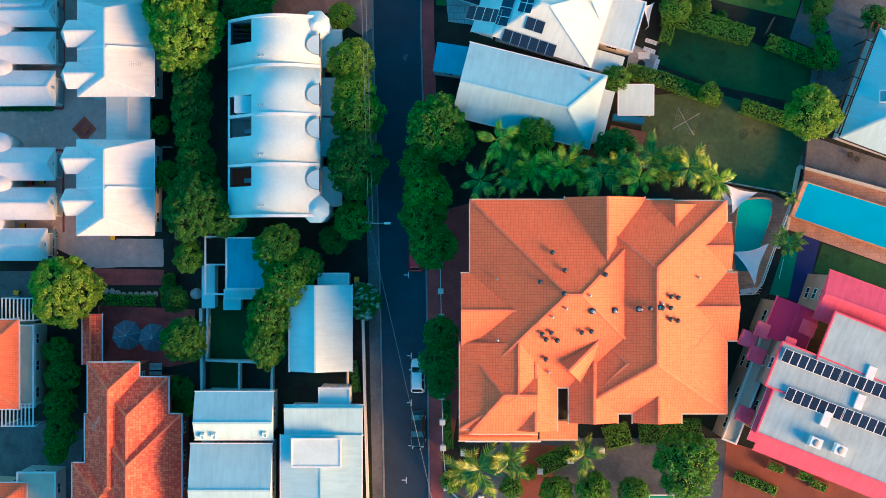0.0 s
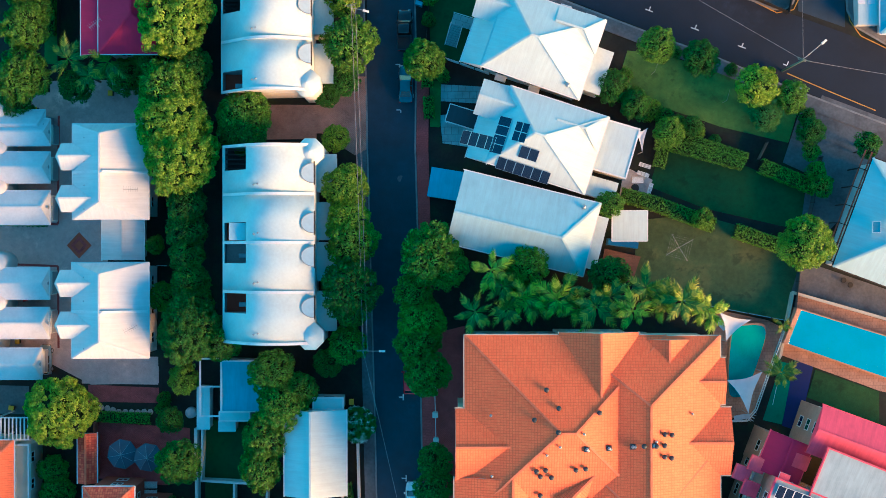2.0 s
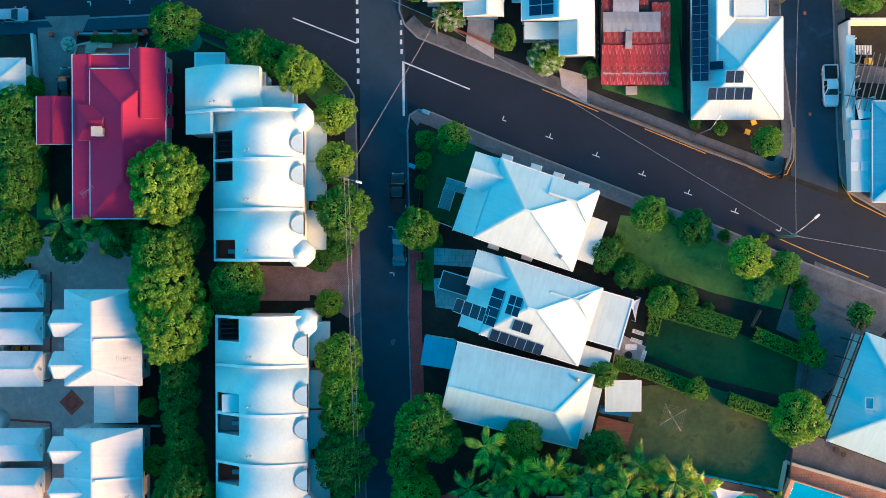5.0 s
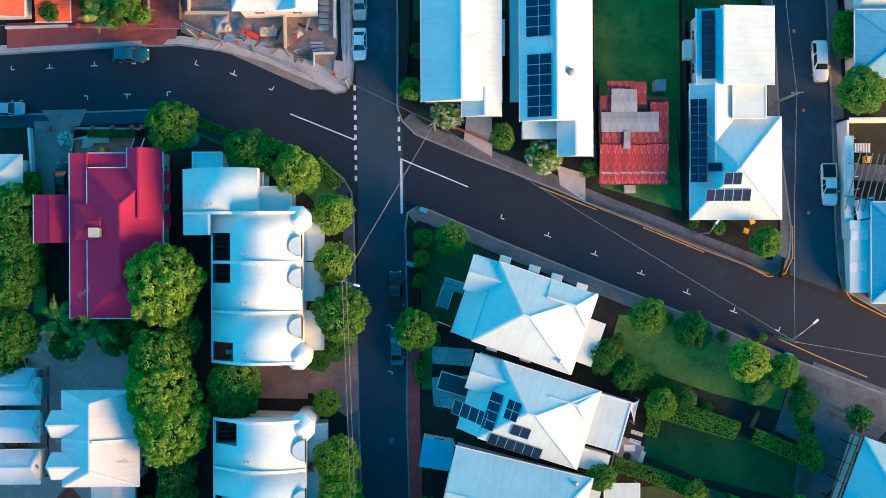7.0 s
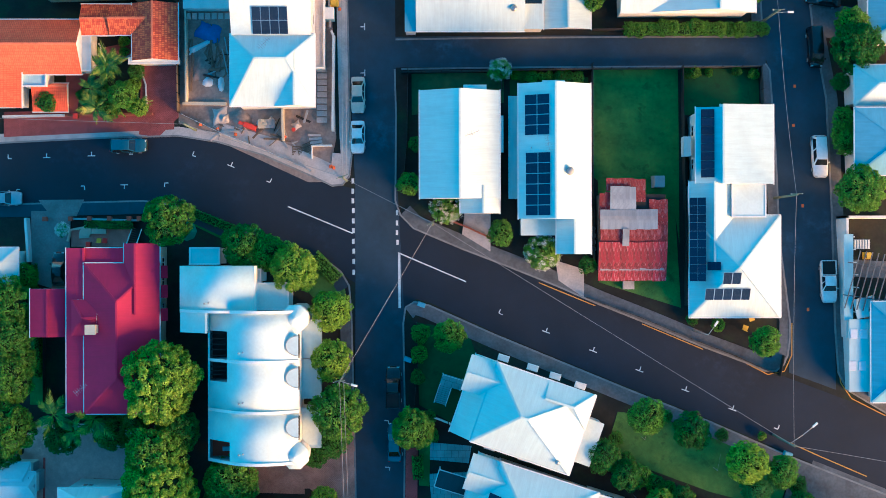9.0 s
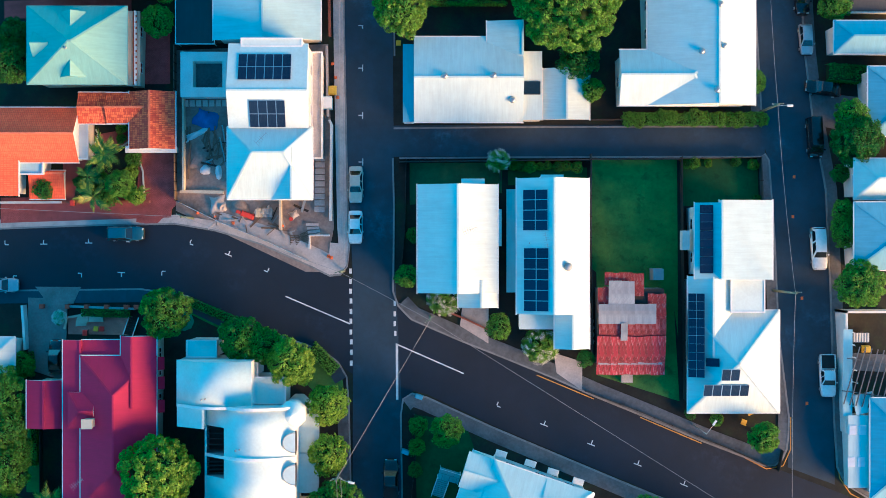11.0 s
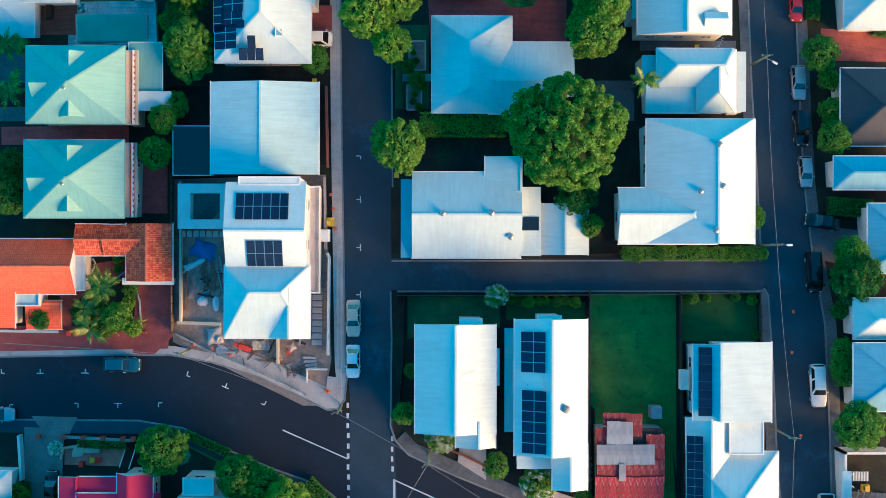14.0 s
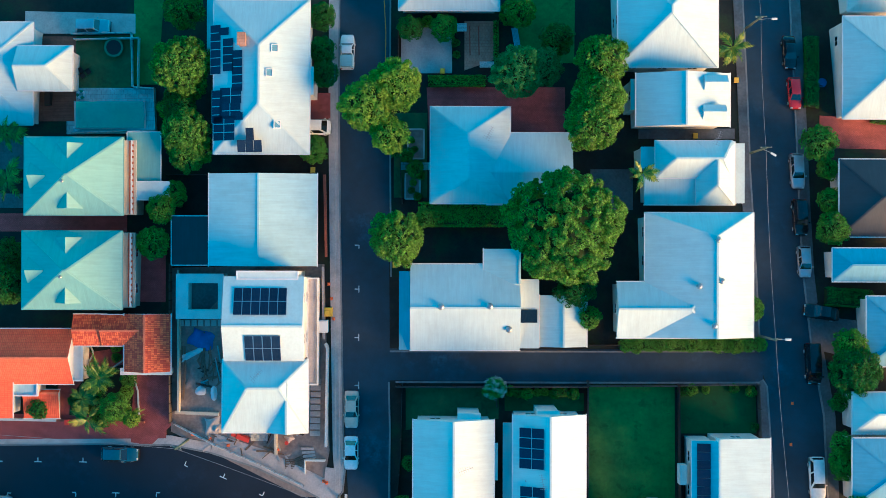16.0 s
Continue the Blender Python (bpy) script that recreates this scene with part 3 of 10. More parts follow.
# ---- roofs and houses ----
def roof_shape(L, W, rise, hip0=1.0, hip1=1.0, off=0.5, th=0.2):
    """A roof block with its ridge along x, eaves at z = 0. hip: 0 gable, 1 hip. off: where the ridge lies across."""
    s = Shape()
    x0, x1, y0, y1 = -L / 2, L / 2, -W / 2, W / 2
    yr = y0 + W * off
    run = min(W * min(off, 1 - off) if 0.05 < off < 0.95 else 0, L * 0.499)
    if hip0 and hip1:
        run = min(run, L / 2 - 0.01)
    a, b = (x0 + run * hip0, yr, rise), (x1 - run * hip1, yr, rise)
    A, B, C, D = (x0, y0, 0), (x1, y0, 0), (x1, y1, 0), (x0, y1, 0)
    s.face((A, B, b, a), 0)
    s.face((C, D, a, b), 0 if off < 0.95 else 1)
    s.face((D, A, a), 0 if hip0 else 1)
    s.face((B, C, b), 0 if hip1 else 1)
    low = [(x, y, -th) for x, y, z in (A, B, C, D)]
    s.face(low[::-1], 1)
    for p, q, r, t in ((A, B, low[1], low[0]), (B, C, low[2], low[1]), (C, D, low[3], low[2]), (D, A, low[0], low[3])):
        s.face((t, r, q, p), 1)
    ridges = [(a, b)]
    if hip0:
        ridges += [(A, a), (D, a)]
    if hip1:
        ridges += [(B, b), (C, b)]
    return s, ridges


def roof(house, cx, cy, w, d, z, rise, axis="x", hips=(1, 1), mat="white_roof", off=0.5, deg=0.0, trim="white_trim", cap=None, gutter=True, walls="white_wall", inset=0.45, name="roof", windows=True, base=None):
    """One block of a house: walls from the ground, a pitched roof, ridge caps and gutters. w is along x, d along y before deg."""
    L, W, turn = (w, d, 0) if axis == "x" else (d, w, 90)
    world = pose(cx, cy, z, 0, 0, deg + turn)
    here = house.matrix_basis.inverted() @ world
    s, ridges = roof_shape(L, W, rise, hips[0], hips[1], off)
    top = part(name, s, [M[mat], M[trim]], house, m=here)
    INFO[top.name] = (L, W, rise, hips[0], hips[1], off)
    if rise > 0.3:
        for p, q in ridges:
            if math.dist(p, q) > 0.3:
                part("ridge_cap", Shape().beam((p[0], p[1], p[2] + 0.03), (q[0], q[1], q[2] + 0.03), 0.26, 0.09), M[cap or mat], top)
    if gutter:
        o = 0.07
        for sy in (-1, 1):
            yy = sy * (W / 2 + o)
            part("gutter", Shape().box(-L / 2 - 0.1, yy - 0.06, -0.16, L / 2 + 0.1, yy + 0.06, -0.02), M[trim], top)
        for on, sx in ((hips[0], -1), (hips[1], 1)):
            if on:
                xx = sx * (L / 2 + o)
                part("gutter", Shape().box(xx - 0.06, -W / 2, -0.16, xx + 0.06, W / 2, -0.02), M[trim], top)
    if walls:
        wl, wd = L / 2 - inset, W / 2 - inset
        rot = world.to_3x3()
        low = min(terrain(*(Vector((cx, cy, 0)) + rot @ Vector((i * wl, j * wd, 0))).xy) for i in (-1, 1) for j in (-1, 1)) if base is None else base
        b = Shape()
        b.box(-wl, -wd, low - z - 0.4, wl, wd, -0.19)
        wall = part("wall", b, M[walls], house, m=here)
        if windows:
            put_windows(house, here, world, wl, wd, z, off)
    return top


WINDOW = {}


def window_meshes():
    if not WINDOW:
        f = Shape()
        for x0, x1, z0, z1 in ((-0.7, 0.7, 0.0, 0.09), (-0.7, 0.7, 1.21, 1.3), (-0.7, -0.61, 0.09, 1.21), (0.61, 0.7, 0.09, 1.21), (-0.03, 0.03, 0.09, 1.21)):
            f.box(x0, -0.05, z0, x1, 0.07, z1)
        g = Shape()
        g.box(-0.61, -0.02, 0.09, 0.61, 0.02, 1.21)
        WINDOW["frame"], WINDOW["pane"] = f.mesh("window", M["white_trim"]), g.mesh("pane", M["glass"])
    return WINDOW


def put_windows(house, here, world, wl, wd, z, off):
    """Windows in each storey of a block's four walls, where the wall stands clear of the slope."""
    w = window_meshes()
    for ang, half, out in ((0, wl, wd), (180, wl, wd), (90, wd, wl), (270, wd, wl)):
        n = int(half * 2 / 3.4)
        for k in range(n):
            u = (k + 0.5) / n * 2 * half - half
            m0 = pose(0, 0, 0, 0, 0, ang) @ pose(u, -out, 0)
            p = (world @ m0).translation
            drop = z - terrain(p.x, p.y)
            for storey in range(int((drop - 0.4) / 2.8)):
                o = part("window", w["frame"], None, house, m=here @ m0 @ pose(0, 0, -1.95 - 2.8 * storey))
                part("pane", w["pane"], None, o)


def flat_roof(house, cx, cy, w, d, z, mat="smooth_white", deg=0.0, parapet=0.25, walls="white_wall", trim="white_trim", fall=0.0, base=None, windows=True, name="roof"):
    """A flat roof behind a low parapet, on its walls."""
    world = pose(cx, cy, z, 0, 0, deg)
    here = house.matrix_basis.inverted() @ world
    s = Shape()
    i = 0.18 if parapet else 0.0
    s.face([(-w / 2 + i, -d / 2 + i, fall), (w / 2 - i, -d / 2 + i, 0), (w / 2 - i, d / 2 - i, 0), (-w / 2 + i, d / 2 - i, fall)], 0)
    if not parapet:
        s.box(-w / 2, -d / 2, -0.2, w / 2, d / 2, -0.004, 1)
        s.f, s.m, s.smooth = s.f[1:], s.m[1:], s.smooth[1:]
        s.m[1] = 0
    top = part(name, s, [M[mat], M[trim]], house, m=here)
    INFO[top.name] = (w, d, 0.0, 0, 0, 0.5)
    if parapet:
        part("parapet", Shape().ring(-w / 2, -d / 2, w / 2, d / 2, i, -0.3, parapet), M[trim], top)
    if walls:
        wl, wd = w / 2 - 0.12, d / 2 - 0.12
        rot = world.to_3x3()
        low = min(terrain(*(Vector((cx, cy, 0)) + rot @ Vector((a * wl, b * wd, 0))).xy) for a in (-1, 1) for b in (-1, 1)) if base is None else base
        b = Shape()
        b.box(-wl, -wd, low - z - 0.4, wl, wd, -0.29 if parapet else -0.21)
        part("wall", b, M[walls], house, m=here)
        if windows:
            put_windows(house, here, world, wl, wd, z, 0.5)
    return top


def canopy(name, cx, cy, w, d, z, mat="white_roof", deg=0.0, fall=0.15, label="", category="carport", posts=True):
    """An open roof on posts."""
    t = thing(name, cx, cy, None, deg, label, category)
    h = z - terrain(cx, cy)
    s = Shape()
    s.face([(-w / 2, -d / 2, h), (w / 2, -d / 2, h), (w / 2, d / 2, h + fall), (-w / 2, d / 2, h + fall)], 0)
    s.face([(-w / 2, d / 2, h - 0.1), (w / 2, d / 2, h - 0.1), (w / 2, -d / 2, h - 0.12), (-w / 2, -d / 2, h - 0.12)], 1)
    for a, b in (((-w / 2, -d / 2, h - 0.06), (w / 2, -d / 2, h - 0.06)), ((-w / 2, d / 2, h + fall - 0.08), (w / 2, d / 2, h + fall - 0.08)), ((-w / 2, -d / 2, h - 0.06), (-w / 2, d / 2, h + fall - 0.08)), ((w / 2, -d / 2, h - 0.06), (w / 2, d / 2, h + fall - 0.08))):
        s.beam(a, b, 0.12, 0.16, 1)
    part("roof", s, [M[mat], M["white_trim"]], t)
    if posts:
        p = Shape().box(-0.06, -0.06, -1.2, 0.06, 0.06, h - 0.1).mesh("post", M["white_trim"])
        for sx in (-1, 1):
            for sy in (-1, 1):
                part("post", p, None, t, m=pose(sx * (w / 2 - 0.15), sy * (d / 2 - 0.15), 0))
    return t


PANEL = {}


def solar(house, top, u, v, cols, rows, pw=1.0, ph=1.65, tilt=None, skip=()):
    """An array of solar panels lying on a slope of the roof part top. u, v: the array's middle in the roof's own frame;
    tilt: the roof's slope (dz/dx, dz/dy) and height there."""
    key = (pw, ph)
    if key not in PANEL:
        f, g = Shape(), Shape()
        f.box(-pw / 2 + 0.01, -ph / 2 + 0.01, 0.06, pw / 2 - 0.01, ph / 2 - 0.01, 0.10)
        g.face([(i * (pw / 2 - 0.05), j * (ph / 2 - 0.05), 0.104) for i, j in ((-1, -1), (1, -1), (1, 1), (-1, 1))])
        PANEL[key] = (f.mesh("solar_panel", M["alloy"]), g.mesh("panel_face", M["solar"]))
    sx, sy, z = tilt
    z += 0.02
    n = Vector((-sx, -sy, 1)).normalized()
    ex = Vector((1, 0, sx)).normalized()
    ey = n.cross(ex)
    base = Matrix((ex, ey, n)).transposed().to_4x4()
    base.translation = (u, v, z)
    for i in range(cols):
        for j in range(rows):
            if (i, j) in skip:
                continue
            m = base @ Matrix.Translation(((i - (cols - 1) / 2) * pw, (j - (rows - 1) / 2) * ph, 0))
            o = part("solar_panel", PANEL[key][0], None, house, m=house.matrix_basis.inverted() @ top.parent.matrix_basis @ top.matrix_basis @ m)
            part("panel_face", PANEL[key][1], None, o)


INFO = {}


def block_height(top, x, y):
    """Height of a block's roof over its eaves at x, y of its own frame; None outside it."""
    L, W, rise, h0, h1, off = INFO[top.name]
    if abs(x) > L / 2 or abs(y) > W / 2:
        return None
    yr = -W / 2 + W * off
    run = min(W * min(off, 1 - off), L * 0.499) if 0.05 < off < 0.95 else 0.01
    z = [rise]
    if off > 0.01:
        z.append(rise * (y + W / 2) / (yr + W / 2))
    if off < 0.99:
        z.append(rise * (W / 2 - y) / (W / 2 - yr))
    if h0:
        z.append(rise * (x + L / 2) / (run * h0))
    if h1:
        z.append(rise * (L / 2 - x) / (run * h1))
    return min(z)


def roof_level(house, x, y):
    """The height of a house's roof over the place x, y."""
    best = terrain(x, y) + 3
    for o in house.children:
        if o.name in INFO:
            m = house.matrix_basis @ o.matrix_basis
            q = m.inverted() @ Vector((x, y, m.translation.z))
            h = block_height(o, q.x, q.y)
            if h is not None:
                best = max(best, m.translation.z + h)
    return best


def solar_on(house, top, x, y, cols, rows, pw=1.0, ph=1.65, skip=()):
    """An array of panels whose middle lies at x, y of the world, on the slope of the block top that is there."""
    m = house.matrix_basis @ top.matrix_basis
    q = m.inverted() @ Vector((x, y, m.translation.z))
    e = 0.05
    z = block_height(top, q.x, q.y)
    gx = (block_height(top, q.x + e, q.y) - block_height(top, q.x - e, q.y)) / (2 * e)
    gy = (block_height(top, q.x, q.y + e) - block_height(top, q.x, q.y - e)) / (2 * e)
    solar(house, top, q.x, q.y, cols, rows, pw, ph, (gx, gy, z), skip)


def roof_vent(house, x, y, z, r=0.16, h=0.35, mat="steel"):
    s = Shape().lathe([(r * 0.6, -0.3), (r * 0.6, h * 0.4), (r * 1.5, h * 0.45), (r * 1.4, h * 0.8), (r * 0.5, h)], 10)
    return part("roof_vent", s, M[mat], house, m=house.matrix_basis.inverted() @ pose(x, y, z))


def skylight(house, x, y, z, w=1.0, d=1.2, rx=0.0, ry=0.0):
    m = house.matrix_basis.inverted() @ pose(x, y, z, rx, ry, 0)
    f = Shape()
    for x0, y0, x1, y1 in ((-w / 2, -d / 2, w / 2, -d / 2 + 0.1), (-w / 2, d / 2 - 0.1, w / 2, d / 2), (-w / 2, -d / 2 + 0.1, -w / 2 + 0.1, d / 2 - 0.1), (w / 2 - 0.1, -d / 2 + 0.1, w / 2, d / 2 - 0.1)):
        f.box(x0, y0, -0.5, x1, y1, 0.16)
    o = part("skylight", f, M["white_trim"], house, m=m)
    part("pane", Shape().box(-w / 2 + 0.1, -d / 2 + 0.1, 0.02, w / 2 - 0.1, d / 2 - 0.1, 0.1), M["pale_glass"], o)
    return o


def aerial(house, x, y, z, deg=0.0):
    s = Shape().tube((0, 0, -0.6), (0, 0, 1.6), 0.03, 0.025, 6).beam((-0.9, 0, 1.55), (0.9, 0, 1.55), 0.04, 0.04)
    o = part("aerial", s, M["steel"], house, m=house.matrix_basis.inverted() @ pose(x, y, z, 0, 0, deg))
    for k in range(7):
        part("rod", Shape().beam((-0.85 + k * 0.28, -0.45 + k * 0.03, 1.57), (-0.85 + k * 0.28, 0.45 - k * 0.03, 1.57), 0.025, 0.025), M["steel"], o)
    return o


# ---- plants ----
def leaf_cards(shape, p, n, size, rnd, mat=0):
    """One small bent leaf clump at p, facing roughly n."""
    n = (n + Vector((rnd.gauss(0, 0.5), rnd.gauss(0, 0.5), rnd.gauss(0, 0.4)))).normalized()
    a = n.orthogonal().normalized()
    a.rotate(Matrix.Rotation(rnd.uniform(0, 6.28), 3, n))
    b = n.cross(a)
    l, w = size * rnd.uniform(0.7, 1.3), size * rnd.uniform(0.35, 0.6)
    shape.add([p - a * l * 0.5, p + b * w * 0.5 + n * 0.06 * size, p + a * l * 0.5 - n * 0.12 * size, p - b * w * 0.5 + n * 0.06 * size], [(0, 1, 2, 3)], mat)


def crown_mesh(name, R, flat, lobe, cards, size, seed):
    """A crown of many leaf clumps on lobes, with gaps and an uneven outline; radius R, centred on its own origin."""
    rnd = random.Random(seed)
    s = Shape()
    lobes = []
    count = int(10 + 8.0 * (R / lobe) ** 2 * 0.45)
    for i in range(count):
        z = max(-0.5, min(1.0, 1.0 - 1.5 * (i + rnd.uniform(0.1, 0.9)) / count))
        a = i * 2.39996 + rnd.uniform(-0.35, 0.35)
        r = math.sqrt(max(0.0, 1 - z * z)) * rnd.uniform(0.78, 1.03)
        wob = 1 + 0.06 * math.sin(3 * a + seed) + 0.05 * math.sin(5 * a + 2 * seed)
        k = (R - lobe * 0.7)
        lobes.append((Vector((math.cos(a) * r * k * wob, math.sin(a) * r * k * wob, z * k * flat * rnd.uniform(0.72, 1.08))), lobe * rnd.uniform(0.6, 1.2)))
    per = max(12, cards // len(lobes))
    for c, lr in lobes:
        out = Vector((c.x, c.y, c.z * 1.3 + R * 0.25)).normalized()
        for k in range(per):
            d = Vector((rnd.gauss(0, 1), rnd.gauss(0, 1), rnd.gauss(0, 1))).normalized()
            if d.dot(out) < -0.25:
                d = -d
            p = c + Vector((d.x, d.y, d.z * 0.8)) * lr * rnd.uniform(0.75, 1.08)
            leaf_cards(s, p, d, size, rnd)
    # a solid core, painted near-black for the shade seen through the crown's gaps
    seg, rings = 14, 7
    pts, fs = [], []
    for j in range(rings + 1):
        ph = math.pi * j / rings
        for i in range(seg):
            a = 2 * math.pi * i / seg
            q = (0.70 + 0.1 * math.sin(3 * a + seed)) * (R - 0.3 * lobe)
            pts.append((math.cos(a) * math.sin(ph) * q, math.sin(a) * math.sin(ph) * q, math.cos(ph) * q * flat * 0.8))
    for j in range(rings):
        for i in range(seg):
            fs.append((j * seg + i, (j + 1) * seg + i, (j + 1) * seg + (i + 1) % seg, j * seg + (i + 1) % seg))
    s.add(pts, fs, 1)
    return s.mesh(name, [M["leaf_green"], M["inner_shade"]])


def trunk_mesh(seed):
    """A tapered trunk with limbs, for a crown of radius 1 at height 2."""
    rnd = random.Random(seed)
    s = Shape().tube((0, 0, -0.5), (0.03, 0.02, 1.1), 0.11, 0.075, 8)
    for k in range(6):
        a = k * 1.05 + rnd.uniform(-0.2, 0.2)
        r = rnd.uniform(0.4, 0.62)
        mid = (math.cos(a) * r * 0.5, math.sin(a) * r * 0.5, 1.1 + rnd.uniform(0.2, 0.4))
        s.tube((0.03, 0.02, 0.95 + 0.03 * k), mid, 0.055, 0.035, 6)
        s.tube(mid, (math.cos(a) * r, math.sin(a) * r, 1.9 + rnd.uniform(-0.1, 0.3)), 0.035, 0.012, 6)
    return s.mesh("trunk", M["bark"])


CROWNS, TRUNKS = {}, []
TREE_WORDS = {"leaf_green": "rich green", "leaf_dark": "dark green", "leaf_lime": "yellow-green", "leaf_olive": "olive green", "leaf_blue": "blue-green"}
plant_rnd = random.Random(11)


def tree(x, y, R, h, leaf="leaf_green", flat=0.8, label="", group="", name="tree"):
    """A broadleaf tree: crown of radius R, its middle h metres above the ground."""
    cls = min((1.3, 2.2, 3.4, 5.0, 7.8), key=lambda c: abs(math.log(c / R)))
    var = plant_rnd.randrange(3 if cls < 5 else 2)
    key = (cls, var)
    if key not in CROWNS:
        n = {1.3: 1500, 2.2: 4200, 3.4: 9500, 5.0: 22000, 7.8: 60000}[cls]
        CROWNS[key] = crown_mesh("crown", cls, 0.85, {1.3: 0.36, 2.2: 0.46, 3.4: 0.52, 5.0: 0.56, 7.8: 0.66}[cls], n, {1.3: 0.24, 2.2: 0.28, 3.4: 0.31, 5.0: 0.33, 7.8: 0.36}[cls], 5 * var + int(cls * 10))
    if not TRUNKS:
        TRUNKS.extend(trunk_mesh(k) for k in (1, 2))
    t = thing(name, x, y, None, plant_rnd.uniform(0, 360), label or f"{'large' if R > 4 else 'small' if R < 2 else 'leafy'} tree with a dense {TREE_WORDS[leaf]} crown", "tree", group)
    o = part("trunk", TRUNKS[var % 2], None, t)
    o.scale = (R, R, h / 2)
    k = R / cls
    c = part("crown", CROWNS[key], None, t, m=pose(0, 0, h))
    c.scale = (k * plant_rnd.uniform(0.94, 1.06), k * plant_rnd.uniform(0.94, 1.06), k * flat / 0.85)
    for i, mm in enumerate((M[leaf], M["inner_shade"])):
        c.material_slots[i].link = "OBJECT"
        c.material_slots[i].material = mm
    return t


def bush(x, y, R, leaf="leaf_green", h=None, flowers=None, label=""):
    t = tree(x, y, R, h or R * 0.8, leaf, 0.75, label or f"low shrub with {TREE_WORDS[leaf]} leaves", name="shrub")
    t["category"] = "shrub"
    if flowers:
        rnd = random.Random(int(x * 7 + y * 3))
        s = Shape()
        for k in range(flowers):
            d = Vector((rnd.gauss(0, 1), rnd.gauss(0, 1), abs(rnd.gauss(0, 1)))).normalized()
            p = Vector((d.x * R, d.y * R, (h or R * 0.8) + d.z * R * 0.75)) * rnd.uniform(0.92, 1.04)
            for a in range(5):
                e = Vector((math.cos(a * 1.257), math.sin(a * 1.257), 0.1))
                f = Vector((math.cos(a * 1.257 + 0.6), math.sin(a * 1.257 + 0.6), 0.1))
                s.face((p, p + e * 0.2, p + (e + f) * 0.13))
        part("blossoms", s, M["petal"], t, "white flower heads")
    return t


def hedge(pts, w, h, leaf="leaf_green", label="", base=0.0):
    """A clipped hedge along a line on the ground."""
    rnd = random.Random(int(abs(pts[0][0] * 13 + pts[0][1] * 7)))
    s = Shape()
    line = resample(pts, 0.3)
    l, r = offset_line(line, 1), line
    for (x, y), (nx, ny) in zip(line, l):
        dx, dy = nx - x, ny - y
        g = terrain(x, y) + base
        for k in range(int(26 * (w + h))):
            a = rnd.uniform(-0.5, 0.5)
            top = rnd.random() < w / (w + 1.2 * h)
            sgn = 1 if rnd.random() < 0.5 else -1
            off, z = (a * w, h + rnd.gauss(0, 0.08)) if top else (sgn * w / 2 + rnd.gauss(0, 0.06), rnd.uniform(0.05, 1) * h)
            j = rnd.uniform(-0.18, 0.18)
            p = Vector((x + dx * off + dy * j, y + dy * off - dx * j, g + z))
            leaf_cards(s, p, Vector((0, 0, 1)) if top else Vector((dx * sgn, dy * sgn, 0.5)), 0.26, rnd)
    # solid core whose near-black colour stands in for shade within the hedge
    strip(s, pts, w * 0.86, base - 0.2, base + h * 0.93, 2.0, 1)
    o = s.mesh("hedge", [M[leaf], M["inner_shade"]])
    ob = new("hedge", o)
    return tagged(ob, label or f"clipped {TREE_WORDS[leaf]} garden hedge", "hedge")


def frond_mesh(seed, droop):
    """One feathered palm frond, 1 m long, arching out along x."""
    rnd = random.Random(seed)
    s = Shape()
    n = 13
    pts = []
    for i in range(n + 1):
        u = i / n
        pts.append(Vector((u, 0, 0.42 * u - droop * u * u)))
    for i in range(0, n):
        s.beam(pts[i], pts[i + 1], 0.03 * (1.1 - i / n), 0.02)
    for i in range(2, n + 1):
        u = i / n
        ln = 0.24 * math.sin(math.pi * min(1, u * 0.82 + 0.14)) + 0.03
        for sd in (-1, 1):
            tip = pts[i] + Vector((0.20 + 0.05 * rnd.random(), sd * ln, -0.05 - 0.10 * rnd.random()))
            w = Vector((0.042, 0, 0))
            mid = pts[i] + (tip - pts[i]) * 0.5 + Vector((0, 0, 0.035))
            s.add([pts[i] - w, pts[i] + w, mid + w, mid - w, tip], [(0, 1, 2, 3), (3, 2, 4)] if sd > 0 else [(3, 2, 1, 0), (4, 2, 3)])
    return s.mesh("frond", M["palm_leaf"])


FRONDS = []


def palm(x, y, R, h, n=9, label="", leaf="palm_leaf"):
    """A palm with feathered fronds of length R on a slim trunk h metres high."""
    if not FRONDS:
        FRONDS.extend(frond_mesh(k, d) for k, d in ((1, 0.62), (2, 0.8), (3, 0.5)))
    t = thing("palm_tree", x, y, None, plant_rnd.uniform(0, 360), label or "palm tree with arching feathered green fronds", "palm tree")
    part("trunk", Shape().tube((0, 0, -0.5), (0, 0, h * 0.5), 0.17, 0.13, 9).tube((0, 0, h * 0.5), (0.02, 0, h), 0.13, 0.10, 9), M["bark"], t)
    for k in range(n):
        a = 360 * k / n * 1.0 + plant_rnd.uniform(-9, 9)
        sc = R * plant_rnd.uniform(0.82, 1.1)
        a += plant_rnd.uniform(-22, 22)
        o = part("frond", FRONDS[plant_rnd.randrange(3)], None, t, m=pose(0, 0, h, plant_rnd.uniform(-30, 30), plant_rnd.uniform(-32, 18) - (24 if k % 3 == 2 else 0), a))
        sc *= plant_rnd.uniform(0.8, 1.12)
        o.scale = (sc, sc * plant_rnd.uniform(0.85, 1.2), sc)
        o.material_slots[0].link = "OBJECT"
        o.material_slots[0].material = M[leaf]
    return t


